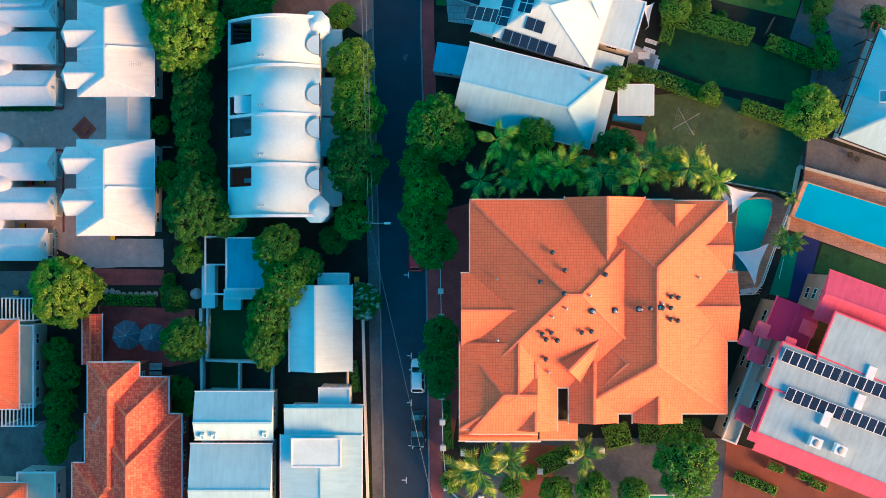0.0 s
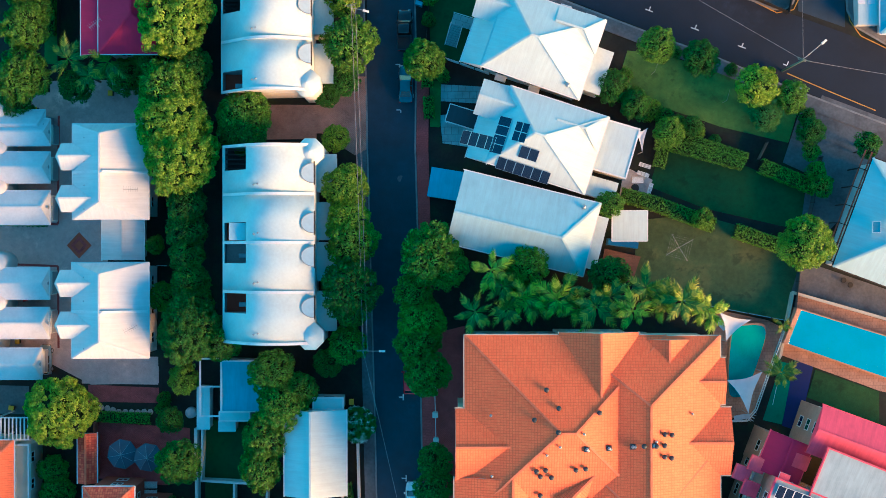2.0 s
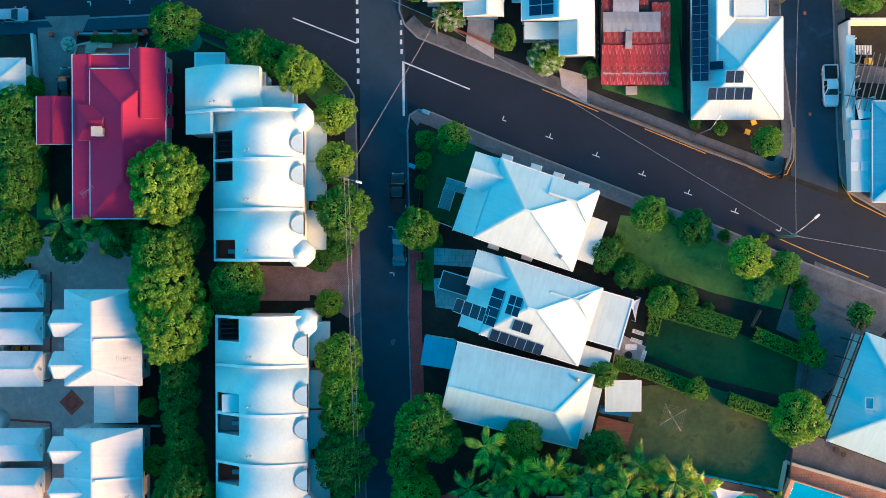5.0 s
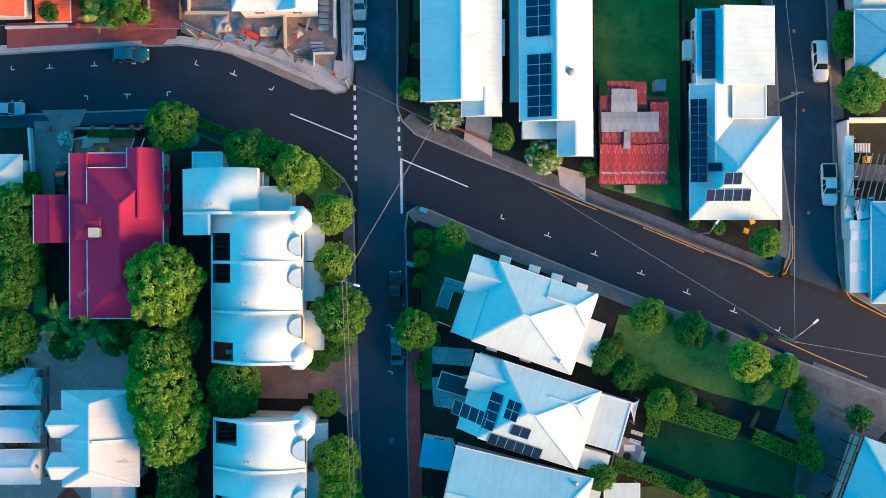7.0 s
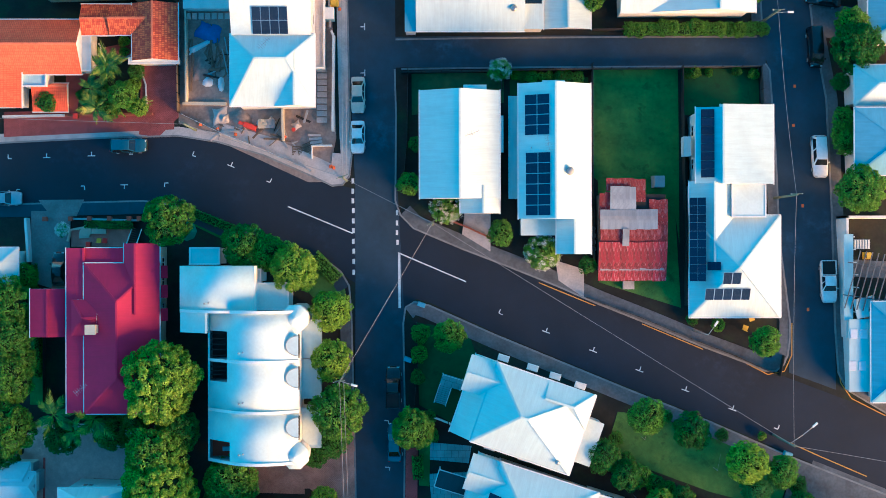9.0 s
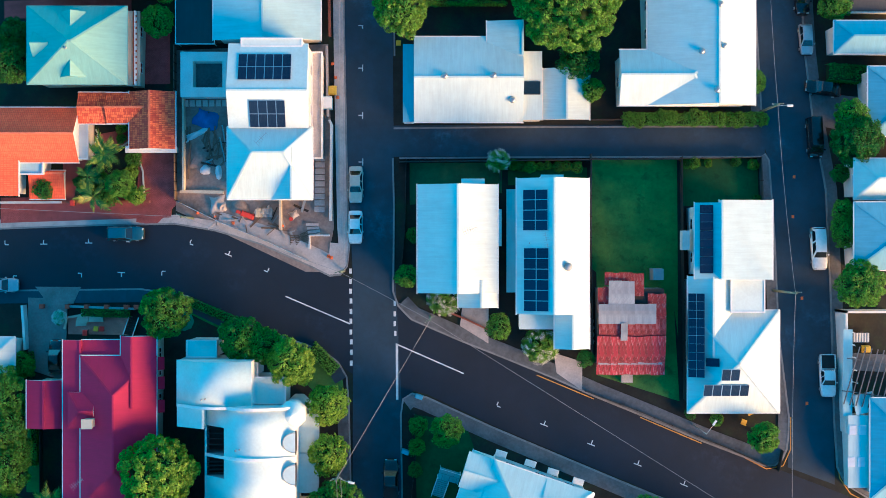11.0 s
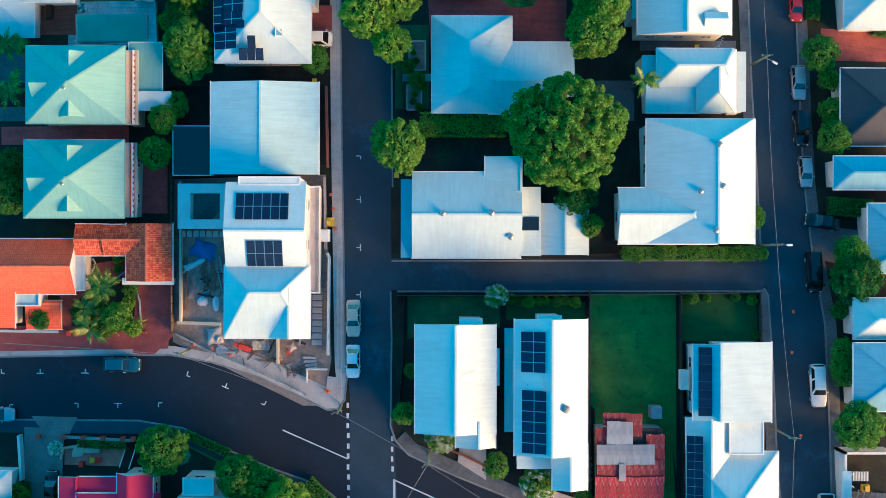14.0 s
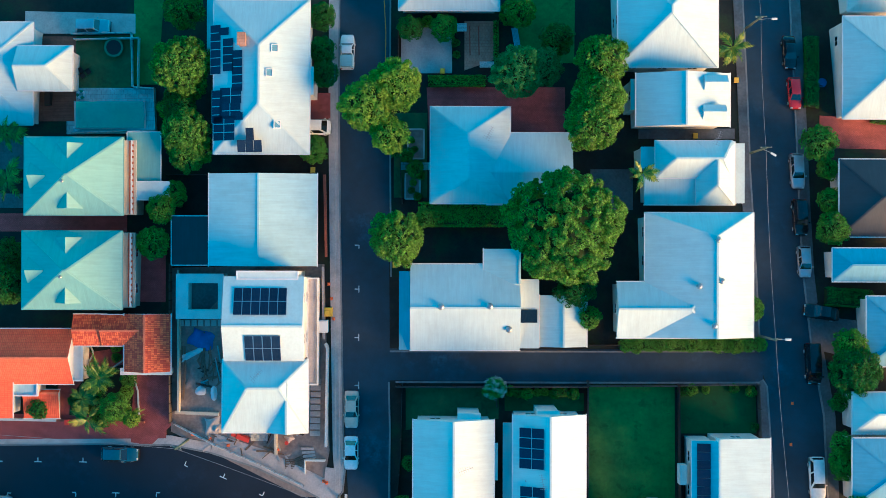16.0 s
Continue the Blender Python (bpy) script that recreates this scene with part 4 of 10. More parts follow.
# ---- vehicles ----
def hull(shape, stations, mat=0):
    """A rounded body through cross-sections (x, half width, low, high)."""
    ring = []
    for x, hw, z0, z1 in stations:
        b = min(0.14, (z1 - z0) * 0.3)
        ring.append([(x, -hw + b * 0.6, z0), (x, -hw, z0 + b), (x, -hw, z1 - b), (x, -hw + b * 0.5, z1 - b * 0.3), (x, -hw + b * 1.5, z1), (x, hw - b * 1.5, z1), (x, hw - b * 0.5, z1 - b * 0.3), (x, hw, z1 - b), (x, hw, z0 + b), (x, hw - b * 0.6, z0)])
    n = 10
    pts = [p for r in ring for p in r]
    fs = [(k * n + i, k * n + (i + 1) % n, (k + 1) * n + (i + 1) % n, (k + 1) * n + i) for k in range(len(ring) - 1) for i in range(n)]
    shape.add(pts, [f[::-1] for f in fs], mat, True)
    e = len(ring) - 1
    shape.add(pts, [tuple(range(n)), tuple(e * n + i for i in range(n))[::-1]], mat)
    return shape


WHEEL = {}


def wheel_meshes():
    if not WHEEL:
        t, r = Shape(), Shape()
        t.tube((0, -0.11, 0), (0, 0.11, 0), 0.33, 0.33, 16)
        r.tube((0, -0.125, 0), (0, 0.125, 0), 0.21, 0.21, 10)
        for k in range(5):
            a = k * 1.257
            for sy in (-0.13, 0.13):
                r.beam((0, sy, 0), (math.cos(a) * 0.24, sy, math.sin(a) * 0.24), 0.05, 0.02)
        WHEEL["tyre"], WHEEL["rim"] = t.mesh("tyre", M["black"]), r.mesh("rim", M["alloy"])
    return WHEEL


# length, width, body belt, roof height, cabin base and top (from the middle, front is +x), nose height, tail height
CARS = {
    "sedan": (4.65, 1.80, 0.92, 1.45, (-1.75, 1.05), (-1.05, 0.30), 0.78, 0.90),
    "hatch": (4.05, 1.72, 0.95, 1.48, (-1.92, 1.05), (-1.55, 0.35), 0.80, 0.94),
    "suv": (4.85, 1.90, 1.10, 1.78, (-2.3, 1.1), (-2.05, 0.5), 1.02, 1.08),
    "wagon": (4.8, 1.82, 0.98, 1.52, (-2.28, 1.1), (-1.9, 0.35), 0.84, 0.95),
    "van": (5.0, 1.92, 1.15, 1.98, (-2.45, 1.95), (-2.35, 1.15), 1.0, 1.15),
    "ute": (5.3, 1.88, 1.08, 1.75, (-0.75, 1.25), (-0.55, 0.6), 1.0, 1.05),
}


def car(x, y, deg, kind, colour, label, category="car", roof_paint=None, long=None):
    """A parked car; deg is the way that its nose points, from +x."""
    L, W, belt, top, cb, ct, nose, tail = CARS[kind]
    g = terrain(x, y) + 0.03
    d = 0.5
    c, s_ = math.cos(radians(deg)), math.sin(radians(deg))
    pitch = math.degrees(math.atan((terrain(x + c * d, y + s_ * d) - terrain(x - c * d, y - s_ * d)) / (2 * d)))
    side = math.degrees(math.atan((terrain(x - s_ * d, y + c * d) - terrain(x + s_ * d, y - c * d)) / (2 * d)))
    t = new("car" if kind not in ("ute", "van") else ("pickup_truck" if kind == "ute" else "van"))
    t.matrix_basis = Matrix.Translation((x, y, g)) @ Matrix.Rotation(radians(deg), 4, "Z") @ pose(0, 0, 0, side, -pitch, 0)
    if long:
        t.scale = (long / L, 1, 1)
    tagged(t, label, category)
    col = M[colour]
    hl, hw = L / 2, W / 2
    b = Shape()
    hull(b, [(-hl, hw * 0.80, 0.42, tail * 0.86), (-hl + 0.1, hw * 0.92, 0.30, tail), (-hl + 0.55, hw, 0.24, tail + 0.02 if kind != "ute" else tail), (cb[0], hw, 0.22, belt), (0, hw, 0.2, belt), (cb[1], hw, 0.22, belt - 0.03), (hl - 0.75, hw * 0.98, 0.22, (belt + nose) / 2), (hl - 0.22, hw * 0.9, 0.26, nose - 0.04), (hl, hw * 0.72, 0.40, nose * 0.78)])
    # pillars and the frame of the cabin
    bw, tw = hw * 0.93, hw * 0.72
    P = [(cb[0], -bw, belt - 0.06), (cb[1], -bw, belt - 0.08), (cb[1], bw, belt - 0.08), (cb[0], bw, belt - 0.06), (ct[0], -tw, top - 0.05), (ct[1], -tw, top - 0.07), (ct[1], tw, top - 0.07), (ct[0], tw, top - 0.05)]
    b.add(P, [(4, 5, 6, 7), (0, 1, 5, 4), (1, 2, 6, 5), (2, 3, 7, 6), (3, 0, 4, 7)])
    if kind == "ute":
        # sides of the load tray
        x0, x1 = -hl + 0.08, cb[0] - 0.08
        for yy in (-hw + 0.06, hw - 0.06):
            b.box(x0, yy - 0.05, belt - 0.1, x1, yy + 0.05, belt + 0.22)
        b.box(x0 - 0.04, -hw + 0.1, belt - 0.1, x0 + 0.06, hw - 0.1, belt + 0.22)
    body = part("body", b, col, t)
    if kind == "ute":
        part("tray", Shape().box(-hl + 0.16, -hw + 0.13, belt - 0.05, cb[0] - 0.1, hw - 0.13, belt + 0.03), M["black"], t, "black tray floor")
    r = Shape()
    hull(r, [(ct[0] - 0.04, tw * 0.9, top - 0.07, top - 0.02), (ct[0] + 0.12, tw * 1.0, top - 0.08, top + 0.01), ((ct[0] + ct[1]) / 2, tw * 1.03, top - 0.08, top + 0.03), (ct[1] - 0.1, tw * 1.0, top - 0.08, top), (ct[1] + 0.05, tw * 0.9, top - 0.1, top - 0.04)])
    part("roof_panel", r, M[roof_paint] if roof_paint else col, t)

    def pane(name, q, k0=0.1):
        q = [Vector(p) for p in q]
        mid = sum(q, Vector()) / 4
        n = (q[1] - q[0]).cross(q[3] - q[0]).normalized()
        if n.dot(mid - Vector((0, 0, 0.9))) < 0:
            n = -n
        a = [mid + (p - mid) * (1 - k0) + n * 0.015 for p in q]
        sh = Shape().add(a + [p - n * 0.03 for p in a], [(0, 1, 2, 3), (7, 6, 5, 4), (0, 4, 5, 1), (1, 5, 6, 2), (2, 6, 7, 3), (3, 7, 4, 0)])
        part(name, sh, M["glass"], t)
    pane("windscreen", (P[1], P[2], P[6], P[5]))
    pane("rear_window", (P[0], P[3], P[7], P[4]), 0.14)
    for i, j, k, l in ((0, 1, 5, 4), (3, 2, 6, 7)):
        A, B, C, D = (Vector(P[q]) for q in (i, j, k, l))
        pane("side_window", (A.lerp(B, 0.06), A.lerp(B, 0.5), D.lerp(C, 0.5), D.lerp(C, 0.08)), 0.1)
        pane("side_window", (A.lerp(B, 0.52), A.lerp(B, 0.94), D.lerp(C, 0.92), D.lerp(C, 0.52)), 0.1)
    w = wheel_meshes()
    for sx in (-hl * 0.62, hl * 0.62):
        for sy in (-hw + 0.1, hw - 0.1):
            o = part("wheel", w["tyre"], None, t, m=pose(sx, sy, 0.33))
            part("rim", w["rim"], None, o)
    for sy in (-1, 1):
        part("headlight", Shape().box(hl - 0.2, sy * hw * 0.62 - 0.16, nose * 0.72, hl - 0.02, sy * hw * 0.62 + 0.16, nose * 0.9, taper=0.02), M["lamp_clear"], t)
        part("tail_light", Shape().box(-hl + 0.0, sy * hw * 0.74 - 0.12, tail * 0.68, -hl + 0.12, sy * hw * 0.74 + 0.12, tail * 0.9, taper=0.01), M["lamp_red"], t)
        part("wing_mirror", Shape().box(cb[1] - 0.42, sy * (hw + 0.09) - 0.09, belt - 0.02, cb[1] - 0.24, sy * (hw + 0.09) + 0.09, belt + 0.14, taper=0.02), col, t)
    part("bumper", Shape().box(hl - 0.14, -hw * 0.74, 0.28, hl + 0.04, hw * 0.74, 0.46, taper=0.02), M["black"], t)
    return t


# ---- fences, poles and small things ----
def fence(pts, h, panel="grey_fence", label="", step=2.4, th=0.06, post="dark_timber", name="fence"):
    """Posts and panels along a line on the ground."""
    line = resample(pts, step)
    t = thing(name, *line[0], label=label, category="fence", kind="structure")
    inv = t.matrix_basis.inverted()
    for (x0, y0), (x1, y1) in zip(line, line[1:]):
        s = Shape()
        z0, z1 = terrain(x0, y0), terrain(x1, y1)
        dx, dy = x1 - x0, y1 - y0
        n = math.hypot(dx, dy)
        ox, oy = -dy / n * th / 2, dx / n * th / 2
        base = [(x0 + ox, y0 + oy), (x1 + ox, y1 + oy), (x1 - ox, y1 - oy), (x0 - ox, y0 - oy)]
        zb = (z0, z1, z1, z0)
        s.add([(x, y, z - 0.3) for (x, y), z in zip(base, zb)] + [(x, y, z + h) for (x, y), z in zip(base, zb)], [(0, 1, 2, 3), (7, 6, 5, 4), (1, 0, 4, 5), (2, 1, 5, 6), (3, 2, 6, 7), (0, 3, 7, 4)])
        part("panel", s, M[panel], t, m=inv.copy())
    if post:
        pm = Shape().box(-0.06, -0.06, -0.4, 0.06, 0.06, h + 0.08).mesh("post", M[post])
        for x, y in line:
            part("post", pm, None, t, m=inv @ pose(x, y, terrain(x, y)))
    return t


def garden_wall(pts, h, w=0.25, mat="white_wall", label="", name="garden_wall"):
    return single(name, strip(Shape(), pts, w, -0.3, h), M[mat], label=label, category="wall", kind="structure")


def wheelie_bin(x, y, deg=0, lid="yellow"):
    t = thing("wheelie_bin", x, y, terrain(x, y) + 0.04, deg, f"dark wheelie bin with a {lid.split('_')[0]} lid", "bin")
    part("body", Shape().add([(-0.22, -0.25, 0.05), (0.22, -0.25, 0.05), (0.22, 0.25, 0.05), (-0.22, 0.25, 0.05), (-0.29, -0.34, 1.0), (0.29, -0.34, 1.0), (0.29, 0.34, 1.0), (-0.29, 0.34, 1.0)], [(3, 2, 1, 0), (4, 5, 6, 7), (0, 1, 5, 4), (1, 2, 6, 5), (2, 3, 7, 6), (3, 0, 4, 7)]), M["black"], t)
    part("lid", Shape().box(-0.31, -0.36, 1.0, 0.31, 0.36, 1.09, taper=0.05), M[lid], t, f"{lid.split('_')[0]} plastic lid")
    for sx in (-0.25, 0.25):
        part("wheel", Shape().tube((sx - 0.03, 0.27, 0.1), (sx + 0.03, 0.27, 0.1), 0.1, 0.1, 10), M["black"], t)
    return t


def power_pole(x, y, h, deg=0.0, label="treated timber power pole with crossarm and insulators", lamp=None):
    t = thing("power_pole", x, y, None, deg, label, "power pole")
    part("pole", Shape().tube((0, 0, -0.8), (0, 0, h), 0.17, 0.12, 10), M["pole"], t)
    for z, half in ((h - 0.3, 0.75), (h - 1.1, 0.5)):
        a = part("crossarm", Shape().box(-half, -0.045, -0.05, half, 0.045, 0.05), M["pole"], t, m=pose(0, 0.12, z))
        for sx in (-half + 0.1, half - 0.1):
            part("insulator", Shape().lathe([(0.03, 0.05), (0.05, 0.08), (0.03, 0.13), (0.05, 0.17), (0.02, 0.22)], 8), M["grey_wall"], a, m=pose(sx, 0, 0))
    if lamp:
        ln, ang = lamp
        c, s = math.cos(radians(ang)), math.sin(radians(ang))
        q = (c * ln, s * ln, h - 1.2)
        part("lamp_arm", Shape().tube((0, 0, h - 2.0), (c * ln * 0.5, s * ln * 0.5, h - 1.35), 0.045, 0.04, 6).tube((c * ln * 0.5, s * ln * 0.5, h - 1.35), q, 0.04, 0.035, 6), M["steel"], t)
        part("lamp_head", Shape().box(-0.38, -0.14, -0.07, 0.38, 0.14, 0.07, taper=0.05), M["white_trim"], t, "pale lamp head", m=pose(q[0], q[1], q[2], 0, 0, ang))
    return t


def cable(a, b, sag=0.8, r=0.022):
    """A cable between two high points."""
    cu = bpy.data.curves.new("overhead_cable", "CURVE")
    cu.dimensions, cu.bevel_depth, cu.bevel_resolution = "3D", r, 1
    sp = cu.splines.new("POLY")
    n = 16
    sp.points.add(n)
    for i in range(n + 1):
        u = i / n
        p = Vector(a).lerp(Vector(b), u)
        sp.points[i].co = (p.x, p.y, p.z - sag * 4 * u * (1 - u), 1)
    cu.materials.append(M["cable"])
    ob = new("overhead_cable", cu)
    return tagged(ob, "thin grey overhead cable strung between poles", "cable")


# ---- ground, roads and paths ----
def ground_sheet():
    xs = [-3000, -1200, -500, -250, -160, -120] + [k * 2.5 for k in range(-40, 41)] + [120, 160, 250, 500, 1200, 3000]
    ys = [-3000, -1200, -500, -250, -160, -110] + [k * 2.5 for k in range(-32, 73)] + [210, 280, 500, 1200, 3000]
    s = Shape()
    nx = len(xs)
    co = [(x, y, terrain(x, y)) for y in ys for x in xs]
    s.add(co, [(j * nx + i, j * nx + i + 1, (j + 1) * nx + i + 1, (j + 1) * nx + i) for j in range(len(ys) - 1) for i in range(nx - 1)], 0, True)
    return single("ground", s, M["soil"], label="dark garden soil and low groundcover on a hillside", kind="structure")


ground_sheet()

STREET_W = [(-7.10, -38.22), (-7.27, -30.68), (-7.92, -4.17), (-8.88, 27.99), (-8.94, 32.18), (-8.97, 56.86), (-9.06, 68.97), (-9.98, 85.63), (-10.44, 102.70), (-10.84, 118.54), (-11.19, 146.25)]
STREET_E = [(-1.52, -37.94), (-1.67, -30.47), (-2.26, 9.97), (-2.78, 27.84), (-2.67, 39.33), (-2.73, 51.63), (-3.64, 69.00), (-3.85, 84.88), (-4.08, 102.66), (-4.11, 118.53), (-4.23, 146.27)]
street = drape("main_street", STREET_W + STREET_E[::-1], 0.034, M["old_asphalt"], "worn grey asphalt street running straight between houses")
CROSS_N = [(-66.93, 74.60), (-57.17, 74.53), (-42.21, 75.01), (-32.26, 75.13), (-26.98, 74.26), (-20.99, 72.50), (-14.32, 69.57), (-11.38, 68.57), (-8.46, 67.86), (-4.10, 65.75), (-1.57, 63.17), (4.53, 60.57), (10.24, 58.35), (16.26, 55.94), (21.53, 53.62), (27.83, 51.09), (34.09, 48.44), (40.33, 46.09), (42.75, 45.03), (56.75, 39.73), (72.70, 33.41)]
CROSS_S = [(-66.89, 66.18), (-57.11, 66.33), (-36.76, 66.65), (-30.68, 65.80), (-24.66, 63.11), (-18.71, 60.83), (-12.83, 58.94), (-9.55, 56.36), (-3.05, 52.70), (-1.24, 53.98), (0.55, 53.54), (8.73, 49.76), (17.18, 46.32), (26.24, 42.62), (35.23, 39.10), (44.83, 34.92), (56.29, 30.41), (72.07, 24.54)]
cross = drape("cross_road", CROSS_N + CROSS_S[::-1], 0.024, M["asphalt"], "dark new asphalt road crossing the hillside")
EAST_W = [(45.03, 44.88), (45.34, 51.21), (44.47, 61.19), (44.42, 73.53), (44.14, 83.19), (43.48, 85.63), (43.35, 89.29), (43.36, 98.96), (43.27, 110.41), (43.64, 134.59), (43.88, 147.11)]
EAST_E = [(50.76, 42.77), (50.97, 50.48), (51.23, 64.77), (51.28, 79.46), (50.08, 88.58), (49.53, 97.50), (49.55, 106.63), (50.20, 134.74), (50.53, 147.33)]
east_street = drape("east_street", EAST_W + EAST_E[::-1], 0.029, M["old_asphalt"], "narrow grey asphalt street with parked cars")
lane = drape("lane", [(-4.01, 87.77), (43.74, 87.82), (43.71, 83.66), (-3.98, 83.73)], 0.019, M["old_asphalt"], "narrow asphalt lane between back fences")


def kerb(line, label="grey concrete kerb"):
    return single("kerb", strip(Shape(), line, 0.22, -0.15, 0.16), M["kerb"], label=label, kind="structure")


def footpath(line, dist, w, mat="concrete", label="weathered concrete footpath", h=0.13):
    pts = offset_line(resample(line, 2.0), dist)
    return single("pavement", strip(Shape(), pts, w, -0.2, h), M[mat], label=label, kind="structure")


K_NW = [(-66.93, 74.60), (-57.17, 74.53), (-42.21, 75.01), (-32.26, 75.13), (-26.98, 74.26), (-20.99, 72.50), (-14.32, 69.57), (-11.97, 68.43), (-10.65, 68.56), (-9.78, 69.65), (-9.49, 72.44), (-9.68, 74.72), (-9.98, 85.63), (-10.44, 102.70), (-10.84, 118.54), (-11.19, 146.25)]
K_NE = [(-4.23, 146.27), (-4.11, 118.53), (-3.79, 96.96)]
K_NE2 = [(-3.98, 83.51), (-3.80, 77.49), (-3.88, 66.48), (-3.23, 64.65), (-1.57, 62.95), (4.53, 60.35), (10.24, 58.14), (16.25, 55.72), (21.53, 53.40), (27.82, 50.88), (34.09, 48.23), (40.33, 45.88), (41.98, 45.10), (43.39, 45.09), (44.32, 45.79), (44.93, 46.99), (45.20, 48.54), (45.37, 51.01), (44.47, 61.19), (44.42, 73.53), (44.14, 83.19), (43.63, 84.03)]
K_LN = [(-3.87, 87.41), (4.10, 87.46), (42.73, 87.58)]
K_LS = [(-3.11, 83.52), (11.17, 83.58), (43.20, 83.66)]
K_E2 = [(43.45, 88.12), (43.36, 98.96), (43.27, 110.41), (43.64, 134.59), (43.88, 147.11)]
K_SW = [(-66.89, 66.18), (-57.11, 66.33), (-36.76, 66.65), (-30.68, 65.80), (-24.66, 63.11), (-18.71, 60.83), (-12.83, 58.94), (-10.86, 57.46), (-9.77, 55.64), (-9.48, 52.02), (-8.94, 32.18), (-8.88, 27.99), (-7.92, -4.17), (-7.27, -30.68), (-7.10, -38.22)]
K_SE = [(-1.52, -37.94), (-1.67, -30.47), (-2.26, 9.97), (-2.78, 27.84), (-2.67, 39.33), (-2.88, 50.91), (-2.58, 52.94), (-1.43, 53.65), (0.37, 53.18), (8.73, 49.48), (17.18, 46.03), (26.24, 42.34), (35.22, 38.82), (44.82, 34.64), (56.27, 30.13), (72.05, 24.27)]
K_EE = [(50.53, 147.33), (50.20, 134.74), (49.55, 106.63), (49.53, 97.50), (50.08, 88.58), (51.28, 79.46), (51.23, 64.77), (50.97, 50.48), (51.13, 44.86), (52.16, 42.76), (56.80, 39.96), (72.74, 33.66)]
for line in (K_NW, K_NE, K_NE2, K_LN, K_LS, K_E2, K_SW, K_SE, K_EE):
    kerb(line)
footpath(K_NW[:5], 0.65, 1.1)
footpath(K_NW[4:11], 1.3, 2.4, label="new pale concrete footpath beside a building site")
footpath(K_NW[10:], 0.75, 1.3, label="new pale concrete footpath beside a building site")
footpath(K_NE2[3:17], 0.9, 1.6, "dark_concrete", "stained grey footpath behind the kerb")
footpath(K_SW[:9], -0.9, 1.6, "old_asphalt", "dark bitumen footpath behind the kerb")
footpath(K_SW[9:], -0.8, 1.3, "dark_concrete", "dark narrow footpath behind the kerb")
footpath(K_SE[6:], -0.9, 1.6, "dark_concrete", "stained grey footpath behind the kerb")
footpath(K_E2, 0.7, 1.2, "dark_concrete", "stained grey footpath behind the kerb")
footpath(K_NE2[16:], 0.7, 1.2, "dark_concrete", "stained grey footpath behind the kerb")
footpath(K_EE, 0.8, 1.3, "dark_concrete", "stained grey footpath behind the kerb")
footpath(K_SE[:5], -0.9, 1.5, "red_pave", "dark red brick footpath beside the street")

# lots
drape("lawn", [(21.37, 83.33), (32.36, 83.36), (31.89, 60.95), (31.48, 64.59), (31.88, 52.89), (21.74, 56.07), (21.82, 68.93), (20.90, 69.65)], 0.05, M["lawn"], "mown green backyard lawn", category="lawn")
drape("lawn", [(33.08, 83.36), (42.68, 83.37), (42.59, 77.34), (32.92, 77.33)], 0.05, M["turf"], "flat dark green turf in a fenced yard", category="lawn")
drape("lawn", [(-1.81, 82.88), (10.02, 82.93), (10.00, 79.01), (-1.78, 77.51)], 0.05, M["dry_lawn"], "dull strip of backyard lawn", category="lawn")
drape("lawn", [(10.80, 82.22), (20.85, 82.26), (20.82, 80.05), (10.79, 80.01)], 0.05, M["turf"], "narrow green backyard lawn", category="lawn")
drape("lawn", [(24.71, 18.78), (31.94, 19.49), (39.08, 17.44), (44.13, 15.39), (42.96, 6.42), (33.40, 8.18), (23.89, 10.14)], 0.05, M["dry_lawn"], "dull green lawn with worn patches", category="lawn")
drape("lawn", [(27.98, 28.18), (37.25, 25.73), (45.38, 22.26), (44.54, 17.45), (32.99, 20.18), (26.16, 22.95)], 0.05, M["turf"], "shaded dark green lawn between hedges", category="lawn")
drape("lawn", [(23.79, 40.03), (27.62, 39.68), (39.35, 35.85), (44.80, 33.09), (43.25, 28.29), (35.03, 30.33), (25.42, 33.77), (22.69, 36.54)], 0.05, M["lawn"], "shaded green lawn behind a white cottage", category="lawn")
drape("lawn", [(-1.19, 51.04), (5.24, 49.94), (6.29, 47.09), (3.04, 38.59), (-0.87, 40.70)], 0.05, M["turf"], "dark green front lawn", category="lawn")
drape("tennis_court", [(41.6, 1.6), (43.2, 1.2), (41.4, -5.9), (39.2, -5.4)], 0.056, M["green_cloth"], "small dark green court beside a blue strip", category="court")
drape("lawn", [(45.62, 0.61), (53.03, -1.96), (52.86, -6.00), (44.51, -2.65)], 0.05, M["turf"], "green strip of lawn beside a pool", category="lawn")
drape("lawn", [(-30.06, -6.61), (-24.28, -6.56), (-24.23, -14.02), (-29.86, -14.13)], 0.06, M["turf"], "dark green turf in a walled courtyard", category="lawn")
drape("lawn", [(-29.85, -14.56), (-25.87, -14.48), (-25.85, -17.78), (-29.83, -17.88)], 0.06, M["turf"], "small square of turf behind white walls", category="lawn")
drape("lawn", [(-47.01, 129.25), (-39.20, 129.39), (-38.89, 122.13), (-46.67, 122.06)], 0.06, M["dry_lawn"], "flat green lawn beside a swimming pool", category="lawn")
drape("lawn", [(-38.96, 134.29), (-34.91, 134.24), (-35.21, 122.49), (-38.60, 122.52)], 0.05, M["lawn"], "dark shaded grass strip", category="lawn")
drape("lawn", [(11.78, 138.99), (20.85, 139.10), (20.36, 125.38), (12.75, 125.34)], 0.05, M["lawn"], "small green backyard lawn", category="lawn")
